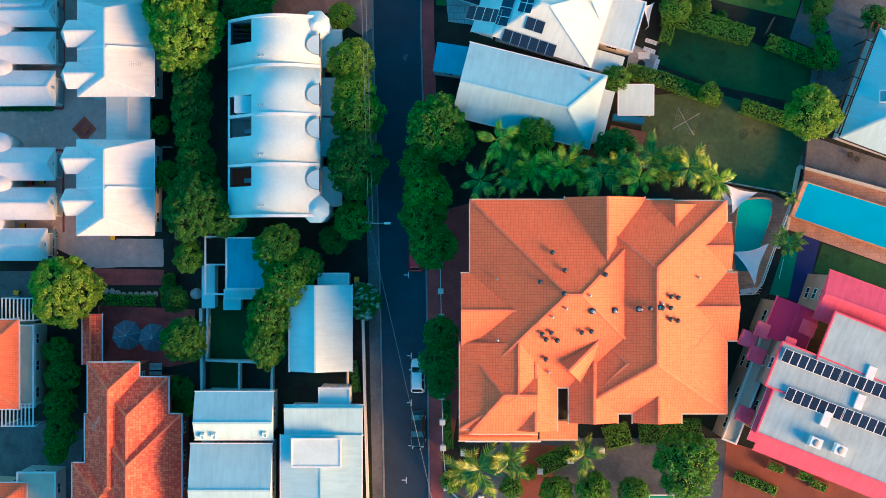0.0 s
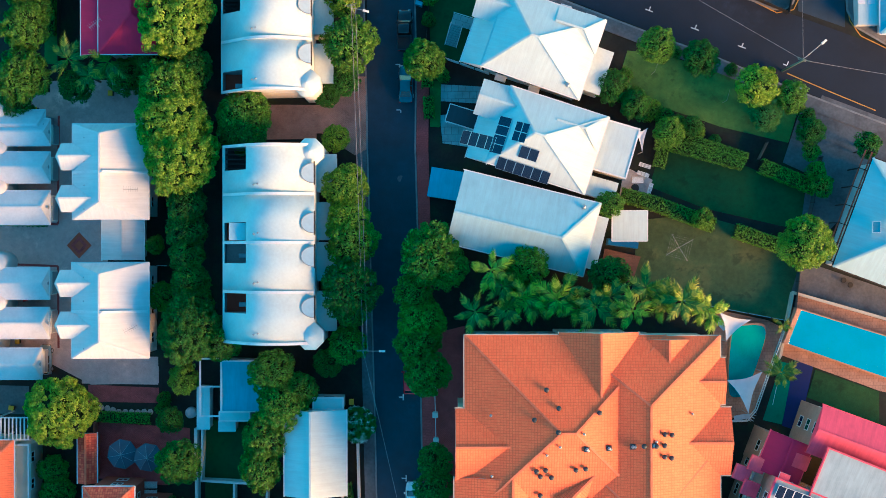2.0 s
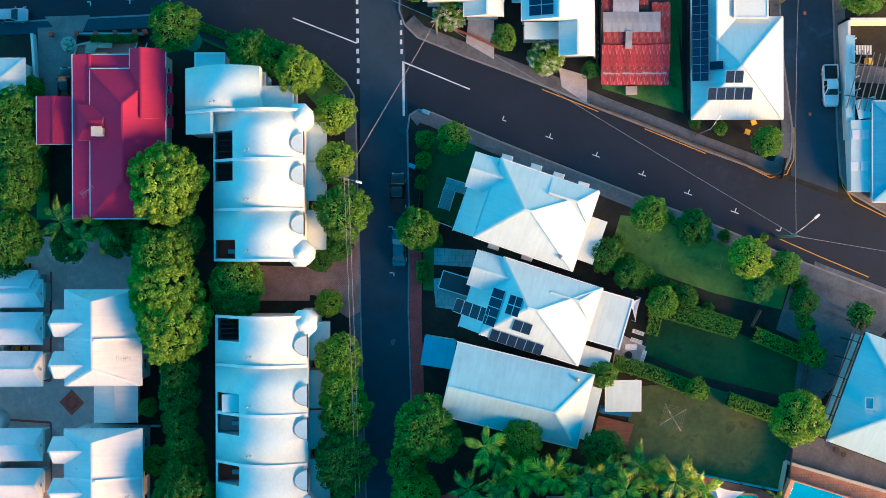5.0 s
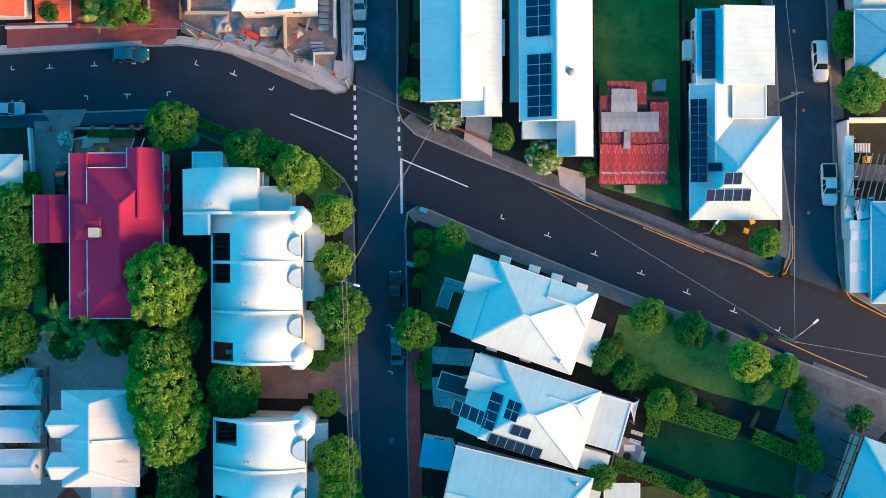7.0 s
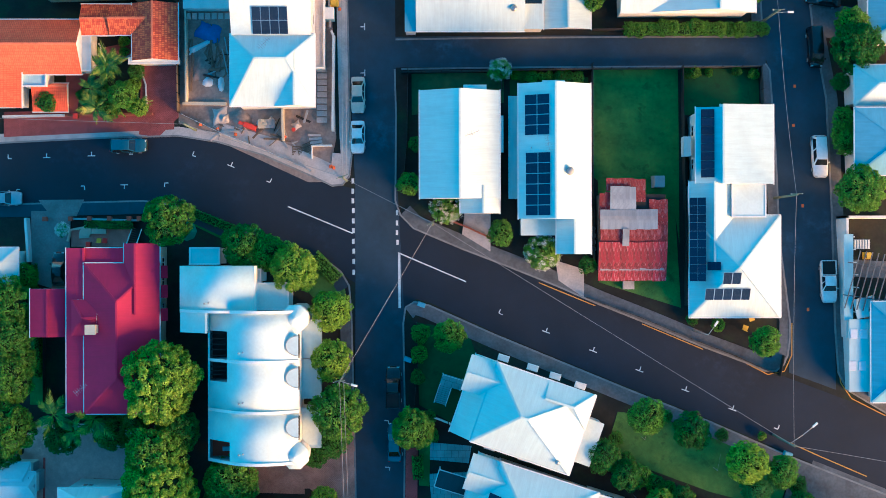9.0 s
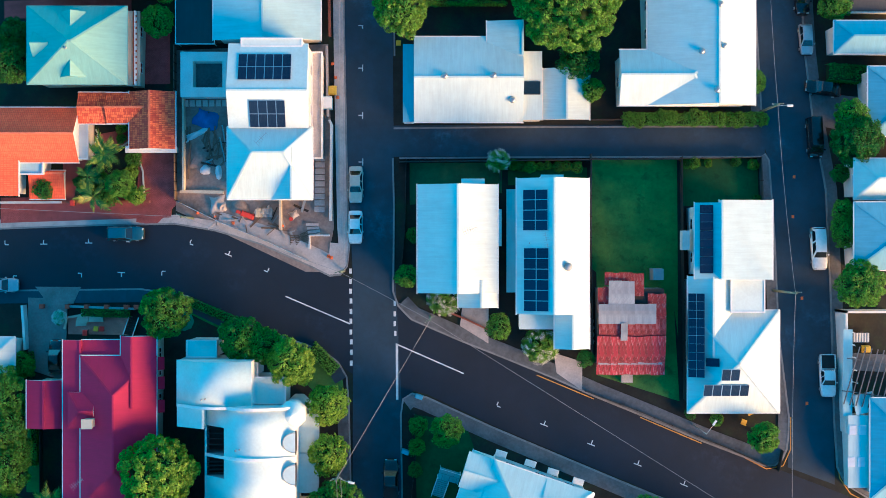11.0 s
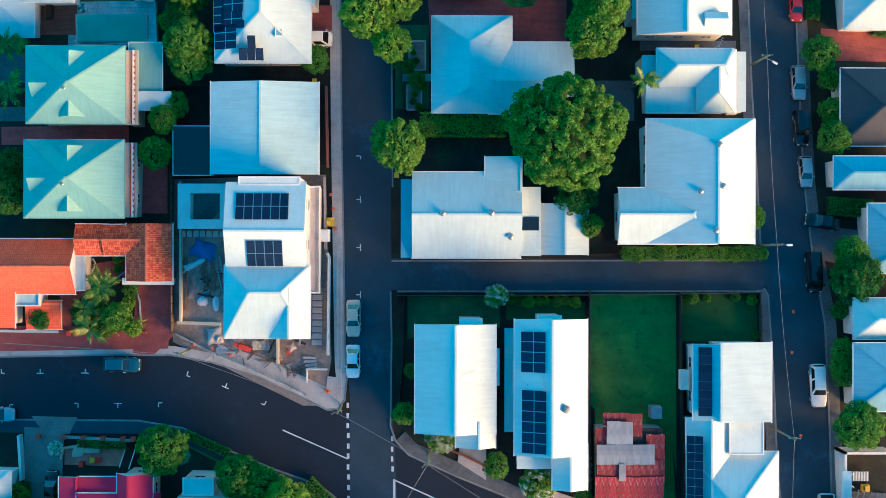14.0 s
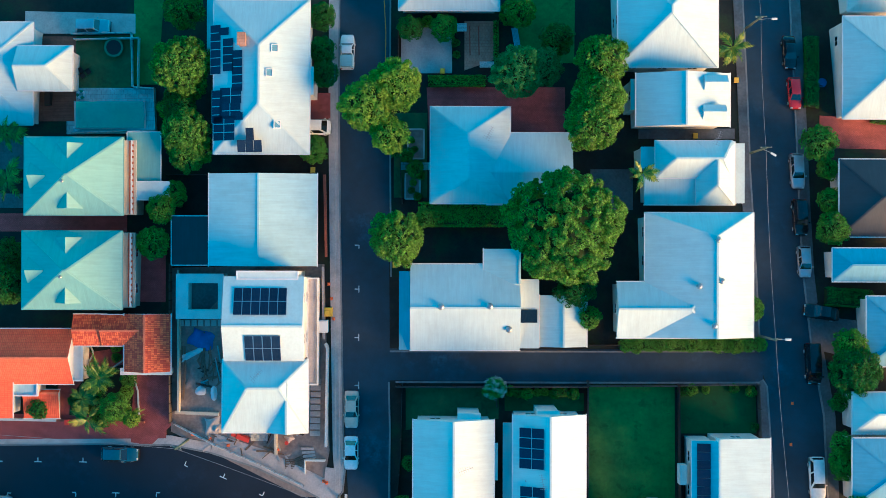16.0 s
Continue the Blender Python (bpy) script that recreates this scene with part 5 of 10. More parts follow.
drape("lawn", [(-29.82, 64.88), (-24.56, 62.30), (-18.26, 60.04), (-12.75, 57.96), (-10.42, 56.13), (-9.98, 52.87), (-12.02, 52.16), (-14.58, 54.34), (-17.15, 57.26), (-30.56, 63.63)], 0.05, M["lawn"], "green verge under street trees", category="lawn")
drape("lawn", [(-52.28, 49.71), (-50.05, 49.65), (-50.01, 39.89), (-52.25, 39.92)], 0.05, M["lawn"], "narrow side lawn", category="lawn")
drape("car_court", [(-72.09, 37.12), (-43.40, 35.75), (-43.23, 0.44), (-36.21, 0.07), (-36.20, -2.12), (-45.59, -2.52), (-51.22, 0.07), (-72.32, 0.08)], 0.05, M["carpark"], "grey concrete driveway court between townhouses", category="driveway")
drape("car_court", [(-46.8, 1.4), (-36.3, 1.3), (-36.3, -2.3), (-46.9, -2.4)], 0.058, M["carpark"], "grey concrete driveway apron beside townhouses", category="driveway")
drape("car_court", [(-51.45, 37.66), (-38.10, 37.50), (-38.46, 30.48), (-51.44, 30.53)], 0.054, M["carpark"], "grey concrete driveway between townhouses", category="driveway")
drape("driveway", [(-69.76, -23.46), (-52.75, -22.78), (-47.06, -23.68), (-48.50, -40.71), (-69.67, -42.31)], 0.05, M["dark_concrete"], "grey concrete parking area", category="driveway")
drape("driveway", [(-69.71, -3.01), (-54.48, -2.93), (-54.47, -6.70), (-69.72, -6.86)], 0.05, M["dark_concrete"], "grey concrete parking area", category="driveway")
drape("patio", [(-44.93, -7.34), (-31.95, -7.79), (-31.90, -14.46), (-35.34, -15.26), (-44.89, -14.74)], 0.06, M["red_pave"], "dark red brick courtyard paving", category="patio")
drape("path", [(-45.99, -2.53), (-36.19, -2.71), (-36.18, -4.69), (-45.98, -4.75)], 0.06, M["red_pave"], "dark red brick path", category="path")
drape("driveway", [(-22.20, 33.85), (-15.20, 33.66), (-10.10, 37.23), (-9.02, 37.22), (-9.01, 27.88), (-10.45, 27.16), (-14.82, 30.05), (-22.19, 29.70)], 0.16, M["brown_pave"], "pink-brown brick driveway apron", category="driveway")
drape("driveway", [(-22.57, 33.70), (-15.42, 33.37), (-15.41, 29.33), (-22.56, 29.34)], 0.165, M["brown_pave"], "pink-brown brick driveway between white walls", category="driveway")
drape("driveway", [(-2.04, 4.30), (3.37, 5.69), (3.34, -11.08), (1.11, -24.22), (-0.28, -24.26), (-2.03, -8.35)], 0.08, M["red_pave"], "dark red brick paving beside the apartment block", category="driveway")
drape("driveway", [(7.99, -23.02), (34.71, -22.47), (34.33, -36.53), (-0.28, -37.88), (-0.28, -29.05)], 0.05, M["dark_concrete"], "dark paved forecourt", category="driveway")
drape("path", [(10.04, -23.44), (13.76, -23.89), (11.99, -35.35), (8.27, -35.49)], 0.062, M["terracotta"], "terracotta entry path", category="path")
drape("pool_deck", [(33.28, 7.98), (40.12, 6.57), (42.10, 5.54), (37.79, -5.37), (34.47, -5.04), (33.92, 0.07)], 0.07, M["salmon_pave"], "salmon paving round a small pool", category="pool deck")
drape("pool_deck", [(43.03, 9.80), (62.10, 4.14), (61.67, -3.97), (53.04, -1.83), (41.34, 2.46)], 0.07, M["salmon_pave"], "salmon paving round a large pool", category="pool deck")
drape("path", [(43.36, 2.79), (45.45, 1.43), (43.39, -6.70), (41.42, -6.03)], 0.06, M["blue_rubber"], "dark blue rubber strip", category="path")
drape("patio", [(33.72, -22.82), (51.87, -28.38), (51.50, -36.06), (32.39, -36.59)], 0.07, M["terracotta"], "orange terracotta terrace with planters", category="patio")
drape("driveway", [(47.57, 34.22), (56.44, 30.75), (56.21, 25.97), (46.89, 16.49), (44.17, 16.48), (46.38, 30.09)], 0.06, M["dark_concrete"], "stained dark concrete driveway", category="driveway")
drape("driveway", [(44.37, 13.81), (62.29, 7.55), (62.12, 4.41), (43.04, 10.08)], 0.06, M["dark_concrete"], "stained dark concrete driveway", category="driveway")
drape("patio", [(0.67, 28.58), (0.32, 32.14), (5.30, 32.48), (5.28, 27.86)], 0.06, M["slate"], "blue-grey slate terrace", category="patio")
drape("patio", [(0.33, 36.08), (5.67, 35.68), (5.30, 33.55), (0.33, 33.93)], 0.06, M["slate"], "blue-grey slate terrace", category="patio")
drape("driveway", [(-56.20, 78.68), (-32.87, 78.69), (-32.83, 75.97), (-56.14, 75.31)], 0.15, M["red_pave"], "dark red brick verge along the road", category="path")
drape("driveway", [(-37.31, 85.35), (-32.53, 85.33), (-32.25, 77.59), (-34.85, 75.01), (-37.51, 75.37)], 0.154, M["red_pave"], "dark red brick driveway", category="driveway")
drape("patio", [(-47.71, 86.15), (-36.98, 87.95), (-36.79, 77.58), (-47.54, 77.57)], 0.06, M["red_pave"], "dark red brick courtyard", category="patio")
drape("building_site", [(-32.64, 98.01), (-12.46, 98.58), (-11.50, 74.72), (-12.54, 68.95), (-15.10, 68.93), (-32.24, 76.85)], 0.05, M["dirt"], "churned bare dirt of a building site", category="building site")
drape("driveway", [(-63.20, 115.42), (-53.21, 115.33), (-51.85, 111.11), (-63.00, 111.18)], 0.05, M["dark_concrete"], "dark driveway", category="driveway")
drape("driveway", [(-56.82, 107.89), (-38.47, 107.60), (-38.42, 105.70), (-56.75, 105.96)], 0.05, M["dark_concrete"], "dark driveway between two green roofed houses", category="driveway")
drape("patio", [(-38.42, 100.73), (-33.46, 100.66), (-33.30, 93.52), (-38.25, 93.57)], 0.06, M["red_pave"], "reddish paved yard", category="patio")
drape("driveway", [(-54.10, 132.92), (-38.71, 132.30), (-38.58, 129.54), (-53.92, 129.75)], 0.06, M["concrete"], "pale concrete driveway", category="driveway")
drape("pool_deck", [(-47.77, 122.15), (-35.50, 122.03), (-35.12, 115.89), (-47.49, 115.82)], 0.07, M["pale_stone"], "pale stone paving round a pool", category="pool deck")
drape("deck", [(-53.10, 129.34), (-46.77, 129.25), (-46.24, 117.57), (-52.52, 117.63)], 0.1, M["deck"], "dark timber deck", category="deck")
drape("driveway", [(-16.52, 121.23), (-12.01, 121.22), (-11.95, 117.78), (-16.45, 117.64)], 0.15, M["red_pave"], "dark red brick parking bay", category="driveway")
drape("patio", [(0.73, 121.98), (19.08, 122.04), (18.95, 114.79), (1.13, 114.75)], 0.06, M["red_pave"], "dark red brick garden paving", category="patio")
drape("patio", [(-2.71, 130.92), (4.10, 130.94), (4.10, 123.91), (-2.65, 123.90)], 0.06, M["concrete"], "cracked grey concrete yard", category="patio")
drape("patio", [(5.77, 131.10), (10.32, 131.13), (9.97, 125.87), (5.75, 124.30)], 0.07, M["salmon_pave"], "pale pink paving slab", category="patio")
drape("patio", [(53.10, 118.49), (62.24, 118.06), (61.87, 113.96), (52.78, 114.10)], 0.07, M["red_pave"], "red brick paved yard", category="patio")
drape("driveway", [(51.29, 92.03), (57.92, 91.32), (57.60, 86.25), (51.05, 87.68)], 0.15, M["dark_concrete"], "grey concrete driveway", category="driveway")
drape("driveway", [(51.16, 59.01), (57.95, 58.63), (57.83, 56.48), (51.05, 56.87)], 0.15, M["dark_concrete"], "grey concrete driveway", category="driveway")
drape("driveway", [(-52.18, 65.46), (-46.67, 65.36), (-47.01, 54.55), (-52.13, 56.08)], 0.15, M["worn_concrete"], "pale grey concrete driveway", category="driveway")
drape("driveway", [(16.35, 58.82), (19.88, 57.73), (19.82, 54.16), (16.67, 56.32)], 0.15, M["concrete"], "pale concrete driveway", category="driveway")
drape("driveway", [(4.99, 65.41), (8.21, 65.01), (8.17, 59.96), (4.60, 62.15)], 0.15, M["concrete"], "pale concrete driveway", category="driveway")
drape("deck", [(20.66, 15.29), (24.98, 14.28), (23.91, 11.18), (19.79, 11.48)], 0.3, M["deck"], "weathered dark timber deck", category="deck")
drape("patio", [(23.19, 25.46), (26.61, 23.77), (25.52, 20.68), (22.44, 21.33)], 0.1, M["concrete"], "pale concrete patio", category="patio")


# ---- road markings ----
def mark(road, pts, w=0.14, mat="line"):
    s = strip(Shape(), pts, w, 0.03, 0.042)
    return part("road_marking", s, M[mat], road)


def bay_mark(road, x, y, deg, kind="T", n=1.0):
    """A parking bay mark: T, or an L at the end of a row. deg: the way along the kerb."""
    c, s = math.cos(radians(deg)), math.sin(radians(deg))
    a, b = (-n / 2, n / 2) if kind == "T" else ((0, n / 2) if kind == "R" else (-n / 2, 0))
    mark(road, [(x + c * a, y + s * a), (x + c * b, y + s * b)], 0.12)
    q = 0.55
    mark(road, [(x - s * 0.06, y + c * 0.06), (x - s * q, y + c * q)], 0.12)


mark(cross, [(-17.70, 65.80), (-9.33, 62.32)], 0.16)
mark(cross, [(-3.53, 59.85), (5.08, 56.16)], 0.16)
mark(street, [(-3.39, 59.85), (-3.33, 52.84)], 0.3)
for x, y in [(-9.34, 69.05), (-9.34, 67.73), (-9.33, 66.48), (-9.26, 65.24), (-9.26, 63.92), (-9.26, 62.68), (-9.26, 61.30), (-9.19, 60.06), (-9.19, 58.75), (-9.19, 57.37)]:
    mark(street, [(x, y - 0.32), (x, y + 0.32)], 0.34)
for x, y in [(-3.66, 64.95), (-3.67, 63.63), (-3.67, 62.40), (-3.60, 61.16)]:
    mark(street, [(x, y - 0.32), (x, y + 0.32)], 0.3)
for k, (x, y) in enumerate([(9.18, 52.19), (15.04, 49.88), (20.86, 47.51), (26.57, 45.09), (32.19, 42.68), (37.91, 40.35), (43.41, 37.97)]):
    bay_mark(cross, x, y, -21, "R" if k == 0 else "L" if k == 6 else "T")
for k, (x, y) in enumerate([(-55.55, 72.43), (-50.15, 72.51), (-43.97, 72.65), (-38.34, 72.81)]):
    bay_mark(cross, x, y, 0, "R" if k == 0 else "L" if k == 3 else "T")
for k, (x, y) in enumerate([(-30.35, 72.55), (-25.23, 71.10), (-20.08, 68.93)]):
    bay_mark(cross, x, y, -22, "R" if k == 0 else "L" if k == 2 else "T")
for k, (x, y) in enumerate([(-54.32, 68.31), (-44.87, 68.69), (-39.46, 68.79), (-34.03, 68.98)]):
    bay_mark(cross, x, y, 180, "L" if k in (0, 3) else "R" if k == 1 else "T")
for k, (x, y) in enumerate([(-7.98, 101.03), (-7.93, 95.35), (-7.89, 89.14), (-7.84, 83.06)]):
    bay_mark(street, x, y, 90, "L" if k == 0 else "T", 0.9)
for x, y in [(-4.30, -3.24), (-3.93, -13.26), (-3.92, -19.03), (-3.77, -24.29), (-4.53, -28.52)]:
    bay_mark(street, x, y, 90, "T", 0.8)
for x, y in [(-4.75, 38.70), (-4.61, 32.88)]:
    bay_mark(street, x, y, 90, "L", 0.8)
mark(cross, offset_line([(14.49, 56.74), (21.53, 53.83)], -0.75), 0.12, "yellow_line")
mark(cross, offset_line([(27.28, 51.59), (34.79, 48.44)], -0.75), 0.12, "yellow_line")
mark(cross, offset_line([(40.00, 46.58), (42.55, 45.24), (44.10, 45.51), (44.87, 47.13), (45.02, 51.01)], -0.6), 0.12, "yellow_line")
mark(cross, [(43.37, 37.00), (48.29, 34.77), (54.08, 32.27)], 0.12, "yellow_line")
mark(east_street, [(51.09, 53.83), (51.04, 46.75), (51.39, 43.59), (52.64, 41.70), (56.75, 39.59)], 0.12, "yellow_line")
mark(street, [(-5.02, 134.09), (-4.74, 129.35), (-4.77, 125.30)], 0.12, "yellow_line")
for x, y in [(-4.63, 24.14), (-4.90, 44.04), (-4.84, 24.36)][:1]:
    part("manhole_cover", Shape().lathe([(0.42, 0.0), (0.42, 0.045), (0.38, 0.05)], 20), M["dark_concrete"], street, m=pose(x, y, terrain(x, y)))

drape("driveway", [(45.19, 33.37), (49.07, 31.86), (46.70, 23.83), (42.52, 25.85)], 0.064, M["dark_concrete"], "stained grey concrete yard behind a cottage garden", category="driveway")
drape("garden_bed", [(28.69, 116.51), (41.50, 116.60), (41.43, 115.23), (28.64, 115.14)], 0.05, M["dark_concrete"], "dark paved side passage between cottages", category="path")
drape("garden_bed", [(22.21, 111.04), (27.77, 111.06), (27.62, 105.70), (22.10, 105.68)], 0.05, M["dark_concrete"], "dark paved yard behind a cottage", category="patio")
drape("driveway", [(-56.36, 105.19), (-38.82, 105.17), (-38.75, 102.77), (-56.27, 102.77)], 0.056, M["red_pave"], "dark red paved drive between two green roofed houses", category="driveway")
drape("garden_bed", [(-3.58, 118.53), (0.82, 118.54), (0.86, 107.26), (-3.50, 107.26)], 0.05, M["dry_lawn"], "dull front garden beside the street", category="garden")


# ---- terrace houses with curved roofs ----
ARC = ((0.0, 0.0), (0.3, 0.74), (0.35, 0.83), (0.40, 0.90), (0.46, 0.955), (0.52, 0.99), (0.58, 1.0), (0.66, 0.985), (0.74, 0.94), (0.82, 0.865), (0.91, 0.745), (1.0, 0.6))


def arc_height(u):
    for (a, za), (b, zb) in zip(ARC, ARC[1:]):
        if u <= b:
            return za + (zb - za) * (u - a) / (b - a)
    return ARC[-1][1]


def terrace_house(cx, cy, w, d, z, hole=None, floor="dark_timber", bay=True, annex=0.8, turret=0, label="", rise=4.4, rib=(1, 0), dormer=0.0, hut=False):
    """One house of a terrace: a curved white roof, a rib wall, a half-round dormer and a lower roof to the street."""
    t = thing("terrace_house", cx, cy, None, 0, label or "white terrace house with a curved white roof", "house", "white terrace houses")
    inv = t.matrix_basis.inverted()
    here = inv @ pose(cx, cy, z)
    s = Shape()
    us = sorted(set([k / 28 for k in range(29)] + ([hole[0], hole[1]] if hole else [])))
    vs = sorted(set([0.0, 1.0] + ([hole[2], hole[3]] if hole else [])))

    def q(u, v):
        return ((u - 0.5) * w, (v - 0.5) * d, arc_height(u) * rise)
    for u0, u1 in zip(us, us[1:]):
        for v0, v1 in zip(vs, vs[1:]):
            if hole and hole[0] - 1e-6 <= u0 and u1 <= hole[1] + 1e-6 and hole[2] - 1e-6 <= v0 and v1 <= hole[3] + 1e-6:
                continue
            s.face((q(u0, v0), q(u1, v0), q(u1, v1), q(u0, v1)), 0, True)
    for v, flip in ((0, False), (1, True)):
        prof = [q(u, v) for u in us]
        loop = [(-w / 2, (v - 0.5) * d, -0.25)] + prof + [(w / 2, (v - 0.5) * d, -0.25)]
        s.face(loop if flip else loop[::-1], 1)
    s.box(-w / 2 - 0.05, -d / 2, -0.3, -w / 2 + 0.12, d / 2, 0.0, 1)
    s.box(w / 2 - 0.12, -d / 2, -0.3, w / 2 + 0.05, d / 2, ARC[-1][1] * rise - 0.02, 1)
    me = s.mesh("roof", [M["smooth_white"], M["white_trim"]])
    part("roof", me, None, t, m=here)
    if hole:
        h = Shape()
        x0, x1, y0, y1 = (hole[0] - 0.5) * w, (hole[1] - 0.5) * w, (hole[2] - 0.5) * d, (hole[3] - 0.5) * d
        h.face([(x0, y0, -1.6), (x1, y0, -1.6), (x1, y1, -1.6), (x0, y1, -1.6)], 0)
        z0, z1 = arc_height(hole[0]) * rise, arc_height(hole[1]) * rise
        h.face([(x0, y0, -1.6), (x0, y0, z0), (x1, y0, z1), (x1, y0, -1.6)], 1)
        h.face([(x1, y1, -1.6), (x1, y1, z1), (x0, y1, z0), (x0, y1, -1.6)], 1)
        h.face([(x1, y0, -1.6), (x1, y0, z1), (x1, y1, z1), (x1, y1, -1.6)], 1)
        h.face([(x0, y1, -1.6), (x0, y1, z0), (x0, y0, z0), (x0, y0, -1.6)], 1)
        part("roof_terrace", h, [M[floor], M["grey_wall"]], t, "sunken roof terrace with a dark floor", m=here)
        f = Shape()
        for k in range(5):
            f.box(x0 + 0.1, y0 + (y1 - y0) * (k + 0.5) / 5 - 0.05, z0 - 0.1, x1 - 0.05, y0 + (y1 - y0) * (k + 0.5) / 5 + 0.05, z0 + 0.02)
        if floor == "dark_timber":
            part("pergola_slats", f, M["dark_timber"], t, m=here)
        else:
            part("bench", Shape().box(x1 - 1.6, y0 + 0.6, -1.6, x1 - 0.3, y0 + 1.2, -1.1, taper=0.06), M["sail"], t, m=here)
    for sd in (0, 1):
        if rib[sd]:
            r = Shape()
            yy = (-0.5 + sd) * d
            k = us
            r.rail([(q(u, 0)[0], yy, q(u, 0)[2] + 0.05) for u in k], 0.34, 0.36)
            part("parapet", r, M["white_trim"], t, m=here)
    low = min(terrain(cx + i * w / 2, cy + j * d / 2) for i in (-1, 1) for j in (-1, 1))
    part("wall", Shape().box(-w / 2 + 0.2, -d / 2 + 0.02, low - z - 0.4, w / 2 - 0.2, d / 2 - 0.02, -0.28 if not hole else -1.65), M["white_wall"], t, m=here)
    if hole:
        part("wall", Shape().box(hole[1] * w - w / 2 + 0.02, -d / 2 + 0.03, -1.7, w / 2 - 0.22, d / 2 - 0.03, -0.28), M["white_wall"], t, m=here)
    if bay:
        # a shallow half-round dormer: its lead roof runs out level from the slope to the street front
        b = Shape()
        n, R = 16, 1.2
        zt = arc_height(0.86) * rise + 0.08
        ring = [(w / 2 + 0.05 - R * 1.25 * math.sin(math.pi * i / n), R * math.cos(math.pi * i / n)) for i in range(n + 1)]
        b.face([(x, y, zt) for x, y in ring][::-1], 0)
        for (ax, ay), (bx, by) in zip(ring, ring[1:] + ring[:1]):
            b.face(((ax, ay, zt - 1.9), (bx, by, zt - 1.9), (bx, by, zt), (ax, ay, zt))[::-1], 1)
        at = here @ pose(0, d * dormer, 0)
        part("dormer", b, [M["smooth_white"], M["white_trim"]], t, m=at)
        e = Shape()
        for (ax, ay), (bx, by) in zip(ring, ring[1:]):
            e.beam((ax, ay, zt + 0.02), (bx, by, zt + 0.02), 0.07, 0.07)
        part("dormer_flashing", e, M["grey_wall"], t, "grey lead flashing round a dormer", m=at)
        g = Shape().box(w / 2 + 0.05, -R - 0.25, zt - 0.3, w / 2 + 0.17, R + 0.25, zt - 0.08)
        part("dormer_gutter", g, M["dark_timber"], t, "dark gutter under a dormer", m=at)
    if hut:
        x0, x1 = (hole[0] - 0.5) * w + 1.0, (hole[1] - 0.5) * w - 0.15
        y0, y1 = (hole[2] - 0.5) * d + 0.1, (hole[3] - 0.5) * d - 0.1
        part("stair_hut", Shape().box(x0, y0, -1.6, x1, y1, 2.3).box(x0 - 0.08, y0 - 0.04, 2.3, x1 + 0.08, y1 + 0.04, 2.42), M["smooth_white"], t, "white stair hut on a roof terrace", m=here)
    if annex:
        aw, annex_shift = 2.45, d * dormer * 0.5
        a = Shape().box(w / 2 - 0.3, -d * 0.40 + annex_shift, -0.9, w / 2 + aw, d * 0.40 + annex_shift, -0.66)
        a.ring(w / 2 - 0.3, -d * 0.40 + annex_shift, w / 2 + aw, d * 0.40 + annex_shift, 0.14, -0.66, -0.54)
        part("porch_roof", a, M["smooth_white"], t, m=here)
        part("porch_wall", Shape().box(w / 2 - 0.3, -d * 0.37 + annex_shift, low - z - 0.4, w / 2 + aw - 0.35, d * 0.37 + annex_shift, -0.9), M["white_wall"], t, m=here)
    if turret:
        o = Shape()
        R = 1.75
        o.lathe([(R, -0.4), (R, 0.0), (R * 0.98, 0.05), (0.02, 1.1)], 8)
        part("turret_roof", o, M["smooth_white"], t, m=here @ pose(w / 2 - 0.45, turret * (d / 2 - 0.8), ARC[-1][1] * rise + 0.1, 0, 0, 22.5))
        part("turret_wall", Shape().lathe([(R * 0.9, low - z - 0.5), (R * 0.9, ARC[-1][1] * rise - 0.2)], 8), M["white_wall"], t, m=here @ pose(w / 2 - 0.45, turret * (d / 2 - 0.8), 0, 0, 0, 22.5))
    for k in range(2):
        roof_vent(t, cx - w * 0.12 + k * 0.5, cy - d * 0.32 + k * 0.12, z + arc_height(0.38) * rise + 0.02, 0.09, 0.3)
    return t


terrace_house(-20.55, 24.85, 11.43, 5.85, -1.10, (0.03, 0.29, 0.50, 0.98), "dark_timber", turret=1, rib=(1, 1), dormer=-0.08)
terrace_house(-20.55, 19.00, 11.43, 5.85, -1.10, (0.02, 0.29, 0.04, 0.42), "terracotta", dormer=-0.1, hut=True)
terrace_house(-20.55, 13.10, 11.43, 5.95, -1.10, (0.02, 0.29, 0.58, 0.97), "concrete", dormer=0.22)
terrace_house(-20.55, 7.05, 11.43, 6.15, -1.10, (0.02, 0.29, 0.58, 0.97), "terracotta", turret=-1, dormer=0.2)
terrace_house(-21.00, 49.80, 11.35, 5.95, -2.60, (0.02, 0.24, 0.03, 0.60), "dark_timber", turret=1, rib=(1, 1), dormer=-0.18)
terrace_house(-21.00, 43.80, 11.35, 6.05, -2.60, (0.02, 0.24, 0.58, 0.97), "dark_timber", dormer=0.18)
terrace_house(-21.00, 37.70, 11.35, 6.15, -2.60, (0.02, 0.27, 0.02, 0.40), "terracotta", turret=-1, dormer=0.2)
terrace_house(-25.50, 55.55, 9.40, 5.50, -3.00, None, bay=False, annex=0, rib=(1, 0), rise=3.6, label="white end-of-terrace house with a curved white roof")

